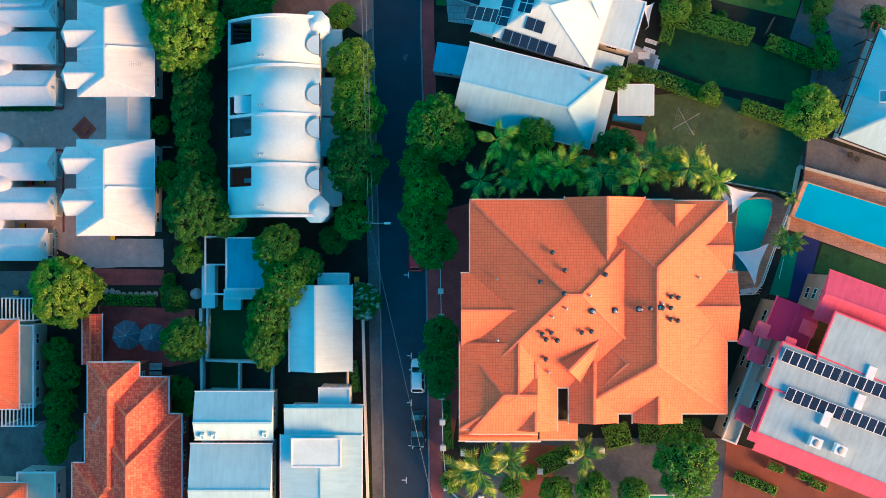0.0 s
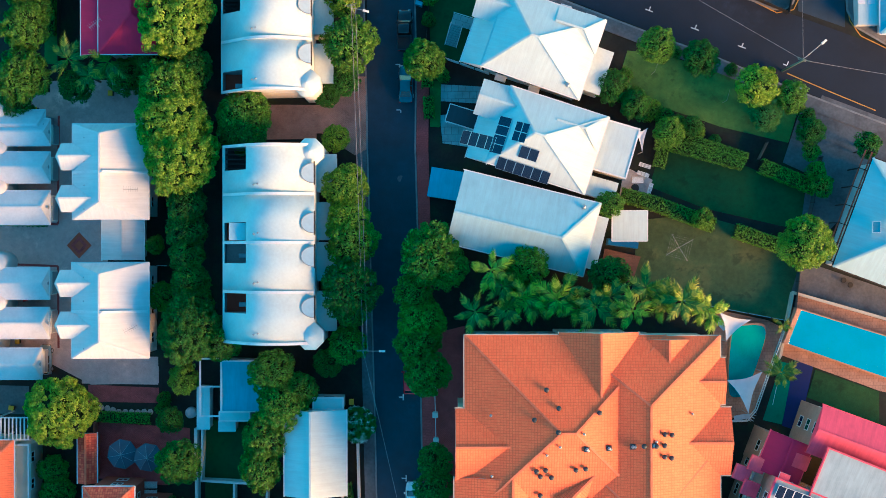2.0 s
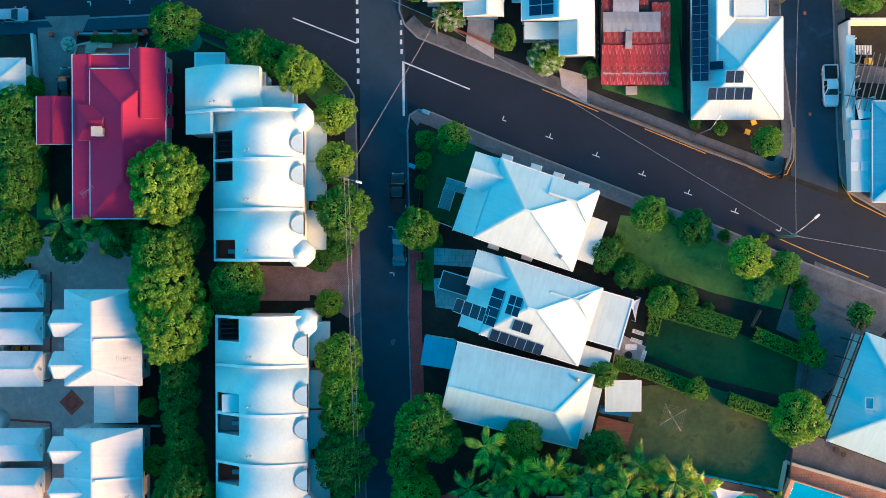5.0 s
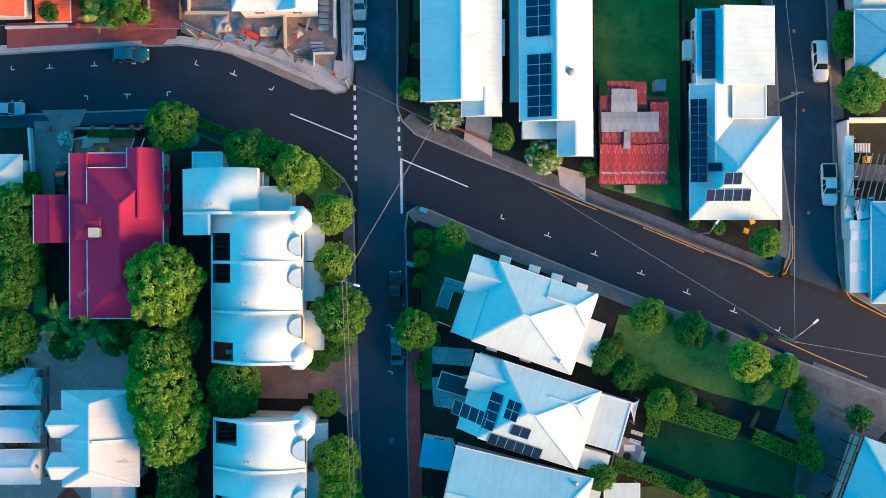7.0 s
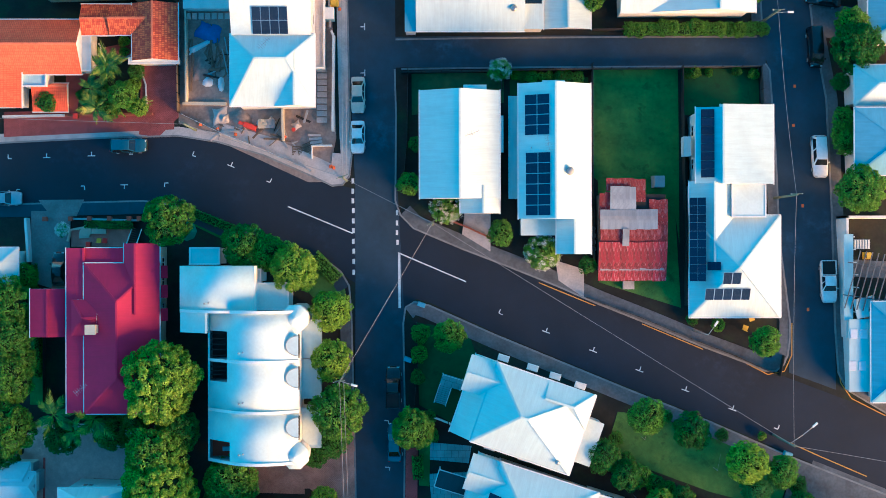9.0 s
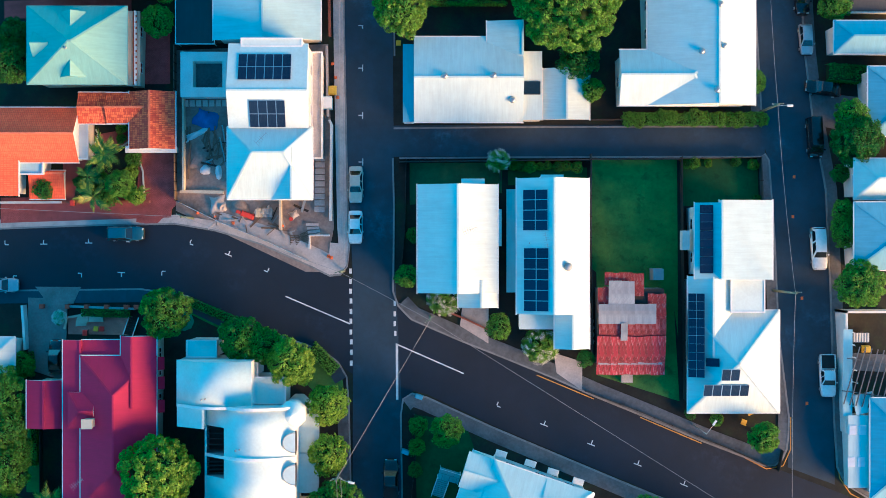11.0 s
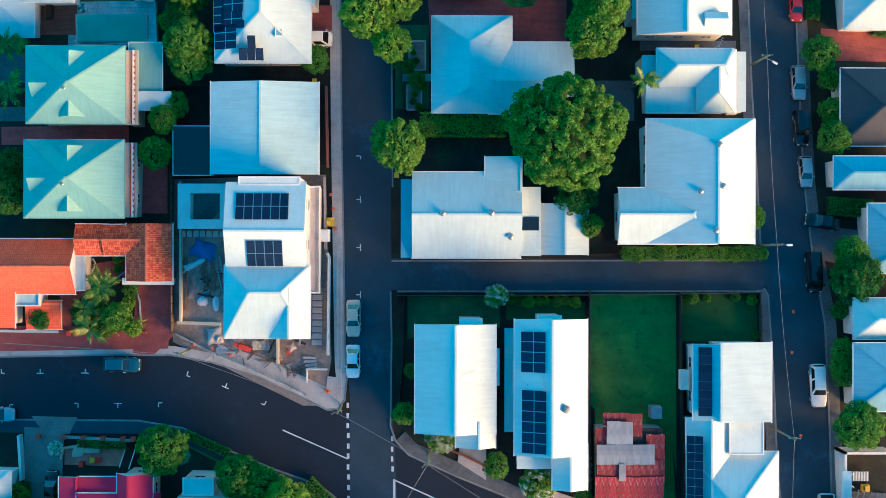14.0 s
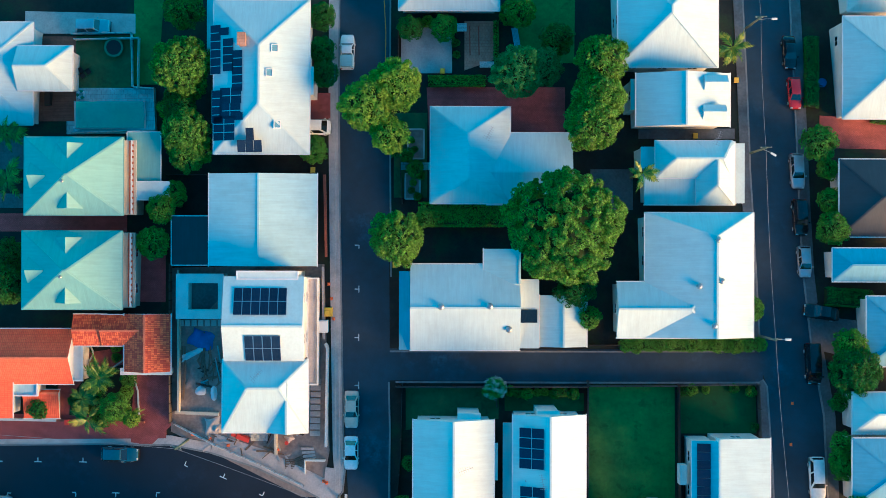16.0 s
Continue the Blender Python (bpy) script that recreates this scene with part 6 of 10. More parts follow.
h = thing("house", -24.37, 58.16, label="white flat roofed wing at the end of a terrace", category="house")
roof(h, -28.35, 51.45, 3.70, 2.60, -3.00, 2.45, "y", (0, 0), "smooth_white", off=0.02, gutter=False, inset=0.2, windows=False)
flat_roof(h, -18.85, 54.50, 3.95, 3.40, -3.40, mat="smooth_white", parapet=0.12)
flat_roof(h, -27.54, 59.50, 3.85, 2.20, -5.00, mat="smooth_white", parapet=0.15)
flat_roof(h, -21.54, 57.05, 2.40, 1.75, -4.00, mat="smooth_white", parapet=0.25)

# ---- townhouse court ----
def townhouse_pair(t_rows, label, porches):
    cx, cy, w, d, z = t_rows
    h = thing("townhouse", cx, cy, label=label, category="house", group="white townhouses")
    top = roof(h, cx + w * 0.06, cy, w * 0.88, d, z, 2.3, "y", (0.55, 0.36), "court_roof", off=0.58)
    for k in porches:
        roof(h, cx - w * 0.30, cy + d * k, w * 0.42, d * 0.285, z + 0.1, 1.45, "x", (0, 0), "court_roof", gutter=False)
        s = Shape().face_fan([(-0.05, -d * 0.14, -0.02), (-0.6, 0, 0.6), (-0.05, d * 0.14, -0.02), (0.1, 0, 1.46)])
        part("prow", s, M["court_roof"], h, m=h.matrix_basis.inverted() @ pose(cx - w * 0.51, cy + d * k, z + 0.1))
    r = Shape()
    for x0, z0, x1, z1 in ((-w * 0.38, 0.1, w * 0.02, 2.35), (w * 0.02, 2.35, w * 0.5, 0.1)):
        r.beam((x0, 0, z0), (x1, 0, z1), 0.3, 0.3)
    part("parapet", r, M["white_trim"], h, m=h.matrix_basis.inverted() @ pose(cx, cy - d * 0.01, z))
    for i in range(4):
        roof_vent(h, cx - w * 0.22, cy - d * 0.4 + i * d * 0.25, z + 0.75, 0.08, 0.3)
    return h


TOWN = "white townhouse pair with hipped white metal roof"
h = townhouse_pair((-41.37, 24.98, 10.69, 11.82, -3.80), TOWN, (0.155, -0.285))
aerial(h, -37.47, 22.61, -2.4)
h = townhouse_pair((-41.44, 7.67, 10.84, 11.82, -3.80), TOWN, (0.285, -0.155))
aerial(h, -37.52, 5.55, -2.4, 30)
h = thing("garage", -40.30, 16.89, label="white link roof between two townhouses", category="garage")
roof(h, -40.11, 16.78, 5.33, 5.76, -7.37, 0.5, "y", (0, 0), "court_roof", windows=False)
GARAGE = ((-58.06, 30.33, 16.55, 3.34, -8.60), (-58.09, 25.83, 16.47, 3.92, -8.60), (-58.09, 20.65, 16.47, 4.28, -8.60), (-58.13, 10.92, 16.40, 3.99, -8.60), (-58.13, 5.81, 16.40, 3.92, -8.60), (-58.64, 0.58, 15.38, 3.92, -8.60), (-57.78, 31.24, 14.50, 3.89, -8.80))
for k, g in enumerate(GARAGE):
    h = thing("garage", g[0], g[1], label="white garage with a shallow white gable roof", category="garage", group="white garages")
    top = roof(h, *g, 1.0, "x", (0, 0.4), "court_white", walls="white_wall", windows=False)
    ex = g[0] + g[2] / 2 - 0.42
    part("garage_door", Shape().box(-0.06, -g[3] * 0.36, 0, 0.06, g[3] * 0.36, 2.3), M["grey_wall"], h, m=h.matrix_basis.inverted() @ pose(ex, g[1], terrain(ex, g[1])))
    part("louvre", Shape().lathe([(0.22, -0.04), (0.22, 0.04)], 12), M["grey_wall"], h, m=h.matrix_basis.inverted() @ pose(g[0] + g[2] / 2 + 0.02, g[1], g[4] + 0.45, 0, 90, 0))
    b = thing("balcony_roof", g[0] + g[2] / 2 - 7.0, g[1] + 2.6, g[4] - 0.2, label="small rounded white balcony roof", category="roof")
    part("canopy", Shape().lathe([(1.5, -4.2), (1.5, 0.1), (1.35, 0.3), (0.02, 1.0)], 16), M["court_white"], b)

# ---- crimson roofed house ----
h = thing("house", -39.55, 50.69, label="old house with a crimson metal hip roof", category="house")
main = roof(h, -37.91, 49.23, 9.40, 18.75, -5.20, 2.6, "y", (1, 1), "crimson_roof", off=0.5, trim="white_trim", walls="cream_wall")
roof(h, -35.40, 56.67, 4.41, 8.81, -5.20, 1.75, "y", (0, 0), "crimson_roof", off=0.6, walls="cream_wall")
roof(h, -43.84, 50.19, 2.37, 20.65, -6.00, 0.5, "y", (0, 0), "crimson_roof", off=0.03, walls=None, trim="white_trim")
roof(h, -40.18, 59.55, 4.96, 1.90, -6.00, 0.45, "x", (0, 0), "crimson_roof", off=0.03, walls=None, trim="white_trim")
roof(h, -42.41, 51.86, 3.47, 4.50, -5.10, 1.4, "x", (1, 0), "crimson_roof", walls=None, gutter=False)
roof(h, -47.56, 52.34, 4.74, 6.07, -7.20, 0.8, "y", (0, 0), "crimson_roof", walls="cream_wall")
c = part("chimney", Shape().box(-0.55, -0.5, -2, 0.55, 0.5, 1.2).box(-0.65, -0.6, 1.0, 0.65, 0.6, 1.25), M["cream_wall"], h, "cream chimney stack", m=h.matrix_basis.inverted() @ pose(-41.05, 50.52, -3.5))
for q in ((-33.44, 57.49), (-33.43, 55.04), (-33.42, 52.10),):
    part("awning", Shape().add([(-0.1, -0.8, 0.5), (0.8, -0.8, 0), (0.8, 0.8, 0), (-0.1, 0.8, 0.5), (-0.1, -0.8, 0.42), (0.8, -0.8, -0.08), (0.8, 0.8, -0.08), (-0.1, 0.8, 0.42)], [(0, 1, 2, 3), (7, 6, 5, 4), (0, 4, 5, 1), (1, 5, 6, 2), (2, 6, 7, 3)]), M["crimson_roof"], h, m=h.matrix_basis.inverted() @ pose(*q, -7.2))
aerial(h, -42.32, 43.25, -4.2, 40)
h = thing("house", -55.19, 57.35, label="white roofed house behind a garden", category="house")
roof(h, -58.00, 57.34, 11.48, 6.50, -9.66, 1.5, "x", (1, 1))

# ---- big orange apartment block ----
h = BLOCK = thing("apartment_block", 17.73, -7.65, label="large apartment block with a sprawling orange terracotta tile roof", category="apartment building")
OT = dict(mat="orange_tile", trim="cream_wall", cap="orange_cap", walls="cream_wall")
for r, rise, axis, hips, off in (
    ((14.45, -5.03, 22.78, 21.13, 10.80), 4.75, "x", (1, 1), 0.5),
    ((23.07, -6.55, 17.75, 23.93, 10.80), 4.1, "y", (0.7, 0.9), 0.47),
    ((23.32, -12.73, 16.99, 11.33, 10.82), 2.7, "x", (1, 1), 0.5),
    ((18.23, 0.41, 8.97, 10.88, 10.80), 3.0, "y", (0, 0), 0.5),
    ((26.03, 1.27, 5.73, 7.51, 10.80), 1.55, "y", (0, 0), 0.5),
    ((30.29, 0.32, 4.45, 5.22, 10.80), 1.2, "x", (0, 0), 0.5),
    ((29.50, -6.49, 7.32, 7.64, 10.80), 1.8, "x", (0, 0), 0.5),
    ((7.57, -6.87, 11.07, 8.27, 10.80), 2.2, "x", (0, 0), 0.5),
    ((7.35, -15.40, 10.88, 9.80, 10.80), 2.35, "y", (0.95, 0), 0.4),
    ((6.81, -16.29, 7.51, 9.03, 10.85), 2.3, "x", (1, 0), 0.5),
    ((10.37, -16.57, 4.96, 7.82, 10.85), 1.3, "y", (0, 0), 0.5),
    ((24.11, -16.13, 5.47, 6.93, 10.85), 1.35, "y", (0, 0), 0.5),
    ((16.92, -16.13, 5.47, 6.93, 10.85), 1.4, "y", (0, 0), 0.5),
):
    roof(h, *r, rise * 0.82, axis, hips, off=off, **OT)
roof(h, 6.37, -20.74, 9.10, 2.60, 7.80, 0.8, "x", (0, 0), off=0.98, gutter=True, **OT)
roof(h, 13.30, -20.84, 4.36, 2.15, 7.80, 0.8, "x", (0, 0), off=0.98, **OT)
roof(h, 16.05, -11.49, 5.82, 4.30, 11.30, deg=45.00, rise=1.5, axis="x", hips=(0, 0), mat="orange_tile", cap="orange_cap", walls=None, gutter=False)
part("light_well", Shape().box(-0.9, -2.3, -3.0, 0.9, 2.3, 0.9), M["dark_timber"], h, "dark recessed light well", m=h.matrix_basis.inverted() @ pose(13.85, -17.41, 5.76))
for q in [(12.12, -0.38), (10.72, -3.62), (13.42, -2.34), (13.28, -4.87), (17.91, -2.84), (11.00, -9.42), (12.00, -9.28), (11.43, -10.04), (12.68, -10.16), (15.36, -9.25), (16.42, -9.12), (11.48, -12.30), (24.15, -6.51), (25.15, -5.26), (26.01, -5.38), (25.13, -6.50), (25.11, -7.75), (25.96, -7.93), (22.80, -6.51)]:
    v = roof_vent(h, *q, roof_level(h, *q), 0.2, 0.5, "dark_roof")
for q in [(5.99, -3.38), (6.10, -10.16), (16.62, -6.99), (19.22, -6.97), (21.88, -6.64), (24.16, -6.01), (11.85, -13.80), (28.50, -3.19), (13.52, -6.57), (16.14, -5.11), (12.08, -7.52)]:
    roof_vent(h, *q, roof_level(h, *q), 0.12, 0.35, "steel")
part("balustrade", Shape().beam((-4.3, 0, 0), (4.3, 0, 0), 0.12, 0.9), M["white_trim"], h, m=h.matrix_basis.inverted() @ pose(6.85, -21.97, 8.67))

# ---- pink roofed block ----
h = thing("apartment_block", 44.17, -16.44, label="apartment block with grey metal roof and pink red edge roofs", category="apartment building")
PK = dict(walls="tan_wall")
t0 = flat_roof(h, 45.06, -16.05, 17.95, 5.41, 12.60, deg=-21.99, mat="plain_roof", parapet=0.12, trim="pink_roof", **PK)
flat_roof(h, 44.08, -21.27, 17.96, 5.41, 12.55, deg=-21.99, mat="plain_roof", parapet=0.1, trim="pink_roof", **PK)
flat_roof(h, 48.95, -12.65, 14.34, 6.76, 12.70, deg=-21.85, mat="plain_roof", parapet=0.1, trim="pink_roof", walls=None)
roof(h, 49.31, -7.50, 14.35, 5.63, 11.00, deg=-20.20, rise=1.2, axis="x", hips=(0, 0), mat="pink_roof", trim="pink_roof", **PK)
roof(h, 39.43, -8.51, 5.11, 4.75, 10.00, deg=-22.07, rise=0.8, axis="y", hips=(0, 0), mat="crimson_roof", trim="pink_roof", **PK)
roof(h, 43.37, -24.81, 17.48, 2.05, 11.00, deg=-21.99, rise=0.6, axis="x", hips=(0, 0), mat="pink_roof", off=0.97, trim="pink_roof", walls=None, windows=False)
flat_roof(h, 36.72, -15.69, 1.22, 12.37, 12.20, deg=-21.25, mat="pink_roof", parapet=0, walls=None)
flat_roof(h, 35.51, -15.19, 1.81, 14.95, 8.00, deg=-21.04, mat="cream_wall", parapet=0.3, **PK)
for q in ((36.32, -9.24), (35.49, -11.98), (34.20, -18.76), (41.25, -8.95), (34.54, -10.21),):
    part("awning", Shape().box(-1.1, -0.9, -0.1, 1.1, 0.9, 0.1, taper=0.1), M["pink_roof"], h, m=h.matrix_basis.inverted() @ pose(*q, 10.2, 0, 14, -22))
for row in ((38.19, -11.85, 0.13, 0.13, 12.80), (38.51, -16.12, 0.13, 0.13, 12.80)):
    for k in range(15):
        m = h.matrix_basis.inverted() @ pose(row[0] + k * 0.895 + (0.12 if k > 6 else 0), row[1] - k * 0.338, 12.78, 9, 0, -21)
        o = part("solar_panel", Shape().box(-0.47, -0.76, 0.1, 0.47, 0.76, 0.15), M["white_trim"], h, m=m)
        part("panel_face", Shape().box(-0.42, -0.71, 0.13, 0.42, 0.71, 0.156), M["solar"], o)
for q in ((41.21, -21.42), (43.92, -22.24),):
    o = part("air_conditioner", Shape().box(-0.7, -0.6, 0, 0.7, 0.6, 0.9, taper=0.04), M["white_trim"], h, m=h.matrix_basis.inverted() @ pose(*q, 12.7, 0, 0, -22))
    part("fan_grille", Shape().lathe([(0.42, 0.9), (0.42, 0.93), (0.1, 0.95)], 14), M["grey_wall"], o)
for q in ((42.52, -18.88), (47.47, -13.88), (46.25, -16.98),):
    part("skylight", Shape().box(-0.5, -0.9, 0, 0.5, 0.9, 0.25, taper=0.05), M["white_trim"], h, m=h.matrix_basis.inverted() @ pose(*q, 12.7, 0, 0, -22))

# ---- houses at the south end, west of the street ----
h = thing("house", -15.19, -9.64, label="white house with a shallow white metal gable roof", category="house")
roof(h, -14.94, -9.67, 7.57, 10.53, -0.73, 1.8, "y", (0, 0), off=0.56)
flat_roof(h, -13.45, -3.71, 3.88, 1.59, -1.56, parapet=0.1)
h = thing("house", -14.69, -24.41, label="white house with stepped pale metal roofs", category="house")
roof(h, -14.39, -20.62, 9.46, 3.54, 1.20, 0.5, "x", (0, 0), "grey_roof", off=0.9)
roof(h, -14.65, -28.82, 9.72, 12.91, 1.40, 0.4, "y", (0, 0), "grey_roof")
flat_roof(h, -15.18, -24.40, 6.02, 3.52, 2.20, mat="smooth_white", parapet=0.08, walls=None)
flat_roof(h, -13.17, -17.93, 3.90, 2.33, 0.40, mat="smooth_white", parapet=0.15)
flat_roof(h, -16.04, -19.59, 1.77, 1.36, 0.80, mat="grey_roof", parapet=0.15, walls=None)
h = thing("house", -25.71, -23.43, label="white two-storey house with pale blue metal roofs", category="house")
roof(h, -25.22, -20.13, 9.49, 5.73, 0.80, 1.5, "x", (0, 0), "grey_roof", off=0.38)
roof(h, -25.56, -29.48, 9.90, 11.87, 0.80, 1.6, "x", (0, 0), "grey_roof", off=0.55)
for q in ((-28.91, -22.56), (-21.43, -22.31), (-27.54, -22.51),):
    skylight(h, *q, 1.5, 0.5, 0.8, 35)
h = thing("house", -24.90, -2.39, label="small white house with a blue-grey flat roof", category="house")
flat_roof(h, -24.39, -1.75, 5.05, 6.45, -3.20, mat="blue_roof", parapet=0.2)
flat_roof(h, -29.55, -4.76, 1.64, 5.40, -5.43, mat="smooth_white", parapet=0.0)
flat_roof(h, -25.39, -5.64, 3.95, 1.27, -4.15, mat="smooth_white", parapet=0.1)
flat_roof(h, -26.47, -6.98, 2.20, 1.35, -4.92, mat="smooth_white", parapet=0.0)
part("pergola", Shape().box(-1.3, -3.6, -3.6, -1.2, -3.5, 0).box(1.2, -3.6, -3.6, 1.3, -3.5, 0).box(-1.3, 3.4, -3.6, -1.2, 3.5, 0).box(-1.4, -3.7, 0, -1.2, 3.7, 0.2).box(1.2, -3.7, 0, 1.4, 3.7, 0.2).box(-1.2, -3.7, 0, 1.2, -3.5, 0.2).box(-1.2, 3.5, 0, 1.2, 3.7, 0.2).box(-1.2, 0, 0, 1.2, 0.2, 0.2), M["white_trim"], h, m=h.matrix_basis.inverted() @ pose(-28.45, -2.05, -4.70))

h = thing("house", -38.43, -23.73, label="old house with a weathered red terracotta tile roof", category="house")
RT = dict(mat="red_tile", cap="orange_cap", walls="brick_wall")
roof(h, -40.57, -22.95, 6.33, 17.94, -2.00, 2.4, "y", (1, 1), **RT)
roof(h, -38.24, -23.85, 8.90, 16.13, -2.00, 2.8, "y", (1, 1), **RT)
roof(h, -38.14, -29.59, 11.89, 18.56, -2.00, 3.3, "y", (1, 1), **RT)
roof(h, -41.72, -32.61, 7.79, 12.52, -2.00, 2.4, "y", (1, 1), **RT)
roof(h, -45.03, -11.56, 2.47, 6.45, -8.46, 0.8, "y", (0, 0), **RT)
aerial(h, -41.40, -20.77, 1.0, 60)
h = thing("apartment_block", -55.83, -14.45, label="cream apartment house with orange tile roof and white pergola balconies", category="apartment building")
roof(h, -59.29, -14.62, 10.96, 11.32, -6.61, 2.4, "y", (1, 1), "orange_tile", cap="orange_cap", walls="cream_wall")
flat_roof(h, -53.54, -15.05, 2.32, 10.67, -8.56, mat="cream_wall", parapet=0.5, walls="cream_wall")
for q in ((-54.50, -7.75, -8.38), (-54.44, -21.28, -8.21),):
    s = Shape().box(-2.2, -1.5, -0.2, 2.2, -1.35, 0.02)
    pg = part("pergola", s, M["white_trim"], h, "white slatted pergola", m=h.matrix_basis.inverted() @ pose(*q))
    part("beam", Shape().box(-2.2, 1.35, -0.2, 2.2, 1.5, 0.02), M["white_trim"], pg)
    for k in range(9):
        part("slat", Shape().box(-2.1 + k * 0.5, -1.4, 0.024, -1.95 + k * 0.5, 1.4, 0.2), M["white_trim"], pg)
    for sx in (-2.1, 2.1):
        for sy in (-1.42, 1.42):
            part("post", Shape().box(sx - 0.08, sy - 0.08, -8, sx + 0.08, sy + 0.08, -0.2), M["white_trim"], pg)
h = thing("house", -53.33, -30.24, label="cream house with an orange tile roof", category="house")
roof(h, -57.85, -33.71, 9.18, 7.59, -7.94, 2.0, "y", (1, 1), "orange_tile", cap="orange_cap", walls="cream_wall")
flat_roof(h, -52.08, -33.07, 5.07, 9.05, -8.31, mat="cream_wall", parapet=0.3, walls="white_wall")

# ---- three white cottages, east of the street ----
h = thing("house", 11.51, 40.41, label="white cottage with a white metal hip roof", category="house")
top = roof(h, 12.81, 40.00, 12.50, 9.95, 1.60, deg=-19.17, rise=2.9, axis="x", hips=(0.9, 1.42))
roof(h, 5.70, 42.47, 2.60, 9.95, -0.65, deg=-19.17, rise=2.2, axis="y", hips=(0, 0), off=0.02, walls=None)
roof(h, 7.36, 44.78, 5.25, 4.45, 1.00, deg=-17.52, rise=1.38, axis="x", hips=(0, 0), walls=None, gutter=False)
roof(h, 16.93, 41.65, 5.83, 4.33, 1.60, deg=-17.84, rise=1.4, axis="x", hips=(0, 1), walls=None, gutter=False)
flat_roof(h, 19.37, 36.98, 2.70, 5.50, 0.10, deg=-19.62, mat="smooth_white", parapet=0)
roof_vent(h, 15.62, 34.90, roof_level(h, 15.62, 34.90), 0.2, 0.4)
for q in ((9.45, 47.01), (13.01, 45.83), (15.75, 44.79), (18.81, 43.62), (7.77, 36.21), (11.87, 34.86),):
    part("window_hood", Shape().box(-0.7, -0.4, 0, 0.7, 0.4, 0.12, taper=0.08), M["white_trim"], h, m=h.matrix_basis.inverted() @ pose(*q, -1.2, 0, 0, -17))
h = thing("house", 11.73, 28.90, label="white cottage with solar panels on a white hip roof", category="house")
top = roof(h, 13.31, 28.37, 12.40, 9.64, 1.70, deg=-17.99, rise=2.9, axis="x", hips=(0.9, 1.42))
west = roof(h, 6.20, 30.68, 2.60, 9.64, -0.50, deg=-17.99, rise=2.15, axis="y", hips=(0, 0), off=0.02, walls=None)
roof(h, 7.52, 32.93, 5.25, 4.45, 1.20, deg=-17.57, rise=1.38, axis="x", hips=(0, 0), walls=None, gutter=False)
roof(h, 17.06, 29.82, 5.82, 4.33, 1.70, deg=-17.26, rise=1.4, axis="x", hips=(0, 1), walls=None, gutter=False)
flat_roof(h, 21.32, 27.40, 4.97, 6.34, 1.15, deg=-16.25, mat="white_roof", parapet=0.08)
flat_roof(h, 20.00, 22.55, 3.56, 2.42, 0.40, deg=-15.97, mat="white_roof", parapet=0)
for *q, cols, rows, pw, ph in ((4.98, 28.44, 1, 4, 1.75, 1.35), (7.66, 28.88, 1, 4, 1.75, 1.15), (9.98, 29.12, 2, 2, 0.95, 1.2), (10.92, 26.62, 2, 1, 1.15, 1.6), (10.31, 24.72, 6, 1, 1.1, 1.65)):
    solar_on(h, west if q[0] < 5.5 else top, *q, cols, rows, pw, ph)
h = COTTAGE = thing("house", 10.59, 18.40, label="pale blue metal roofed cottage with a hipped back", category="house")
roof(h, 10.34, 18.36, 16.85, 8.94, 2.20, deg=-13.92, rise=2.6, axis="x", hips=(0, 1), mat="grey_roof", off=0.42)
flat_roof(h, 0.97, 23.23, 3.93, 3.61, -1.00, deg=-9.13, mat="blue_roof", parapet=0.0)
roof(h, 4.30, 19.64, 4.48, 2.93, 1.60, deg=-10.46, rise=1.0, axis="x", hips=(0, 0), mat="grey_roof", walls=None, gutter=False)
roof_vent(h, 17.50, 20.30, roof_level(h, 17.50, 20.30), 0.2, 0.4)
canopy("garden_shed", 23.32, 18.03, 4.30, 3.69, 0.69, mat="white_roof", label="small white roofed garden shelter", category="shed")
canopy("carport", 3.13, 31.61, 3.84, 2.21, -2.58, mat="dark_roof", deg=-17, label="low dark carport roof", category="carport")

# ---- blue roofed house at the east edge ----
h = thing("house", 51.54, 17.33, label="house with a pale blue metal hip roof and dark gutter", category="house")
roof(h, 55.59, 17.12, 13.70, 13.93, 4.60, deg=-110.46, rise=3.0, axis="x", hips=(1, 1), mat="grey_roof", trim="dark_timber")
skylight(h, 51.24, 17.76, 6.4, 1.0, 1.4, 0, -20)

# ---- between the cross road and the lane ----
h = thing("house", 4.30, 72.51, label="white house with a long white metal gable roof", category="house")
roof(h, 4.20, 73.13, 9.81, 13.30, -2.40, 2.2, "y", (0, 0), off=0.5)
roof(h, 6.69, 66.34, 4.81, 3.33, -2.80, 1.4, "y", (0, 0), off=0.42)
flat_roof(h, 6.09, 79.98, 2.85, 1.04, -2.60, parapet=0)
roof(h, 8.90, 74.50, 1.48, 4.54, -3.40, 0.3, "y", (0, 0), gutter=False)
aerial(h, 5.63, 74.20, -0.8, 20)

h = thing("house", 15.67, 70.70, label="white house with a long white gable roof and solar panels", category="house")
top = roof(h, 15.77, 72.22, 8.81, 16.55, -1.60, 2.2, "y", (0, 0), off=0.5)
roof(h, 18.17, 62.42, 4.24, 5.54, -2.20, 1.3, "y", (0, 0), off=0.5)
flat_roof(h, 14.03, 63.04, 4.48, 2.16, -3.60, parapet=0)
flat_roof(h, 15.71, 80.39, 2.77, 1.10, -1.80, parapet=0)
flat_roof(h, 10.97, 72.87, 1.43, 12.72, -3.60, mat="grey_roof", parapet=0, walls=None)
solar_on(h, top, 13.57, 76.58, 4, 2, 1.24, 1.62)
solar_on(h, top, 13.67, 68.17, 6, 2, 1.28, 1.62)
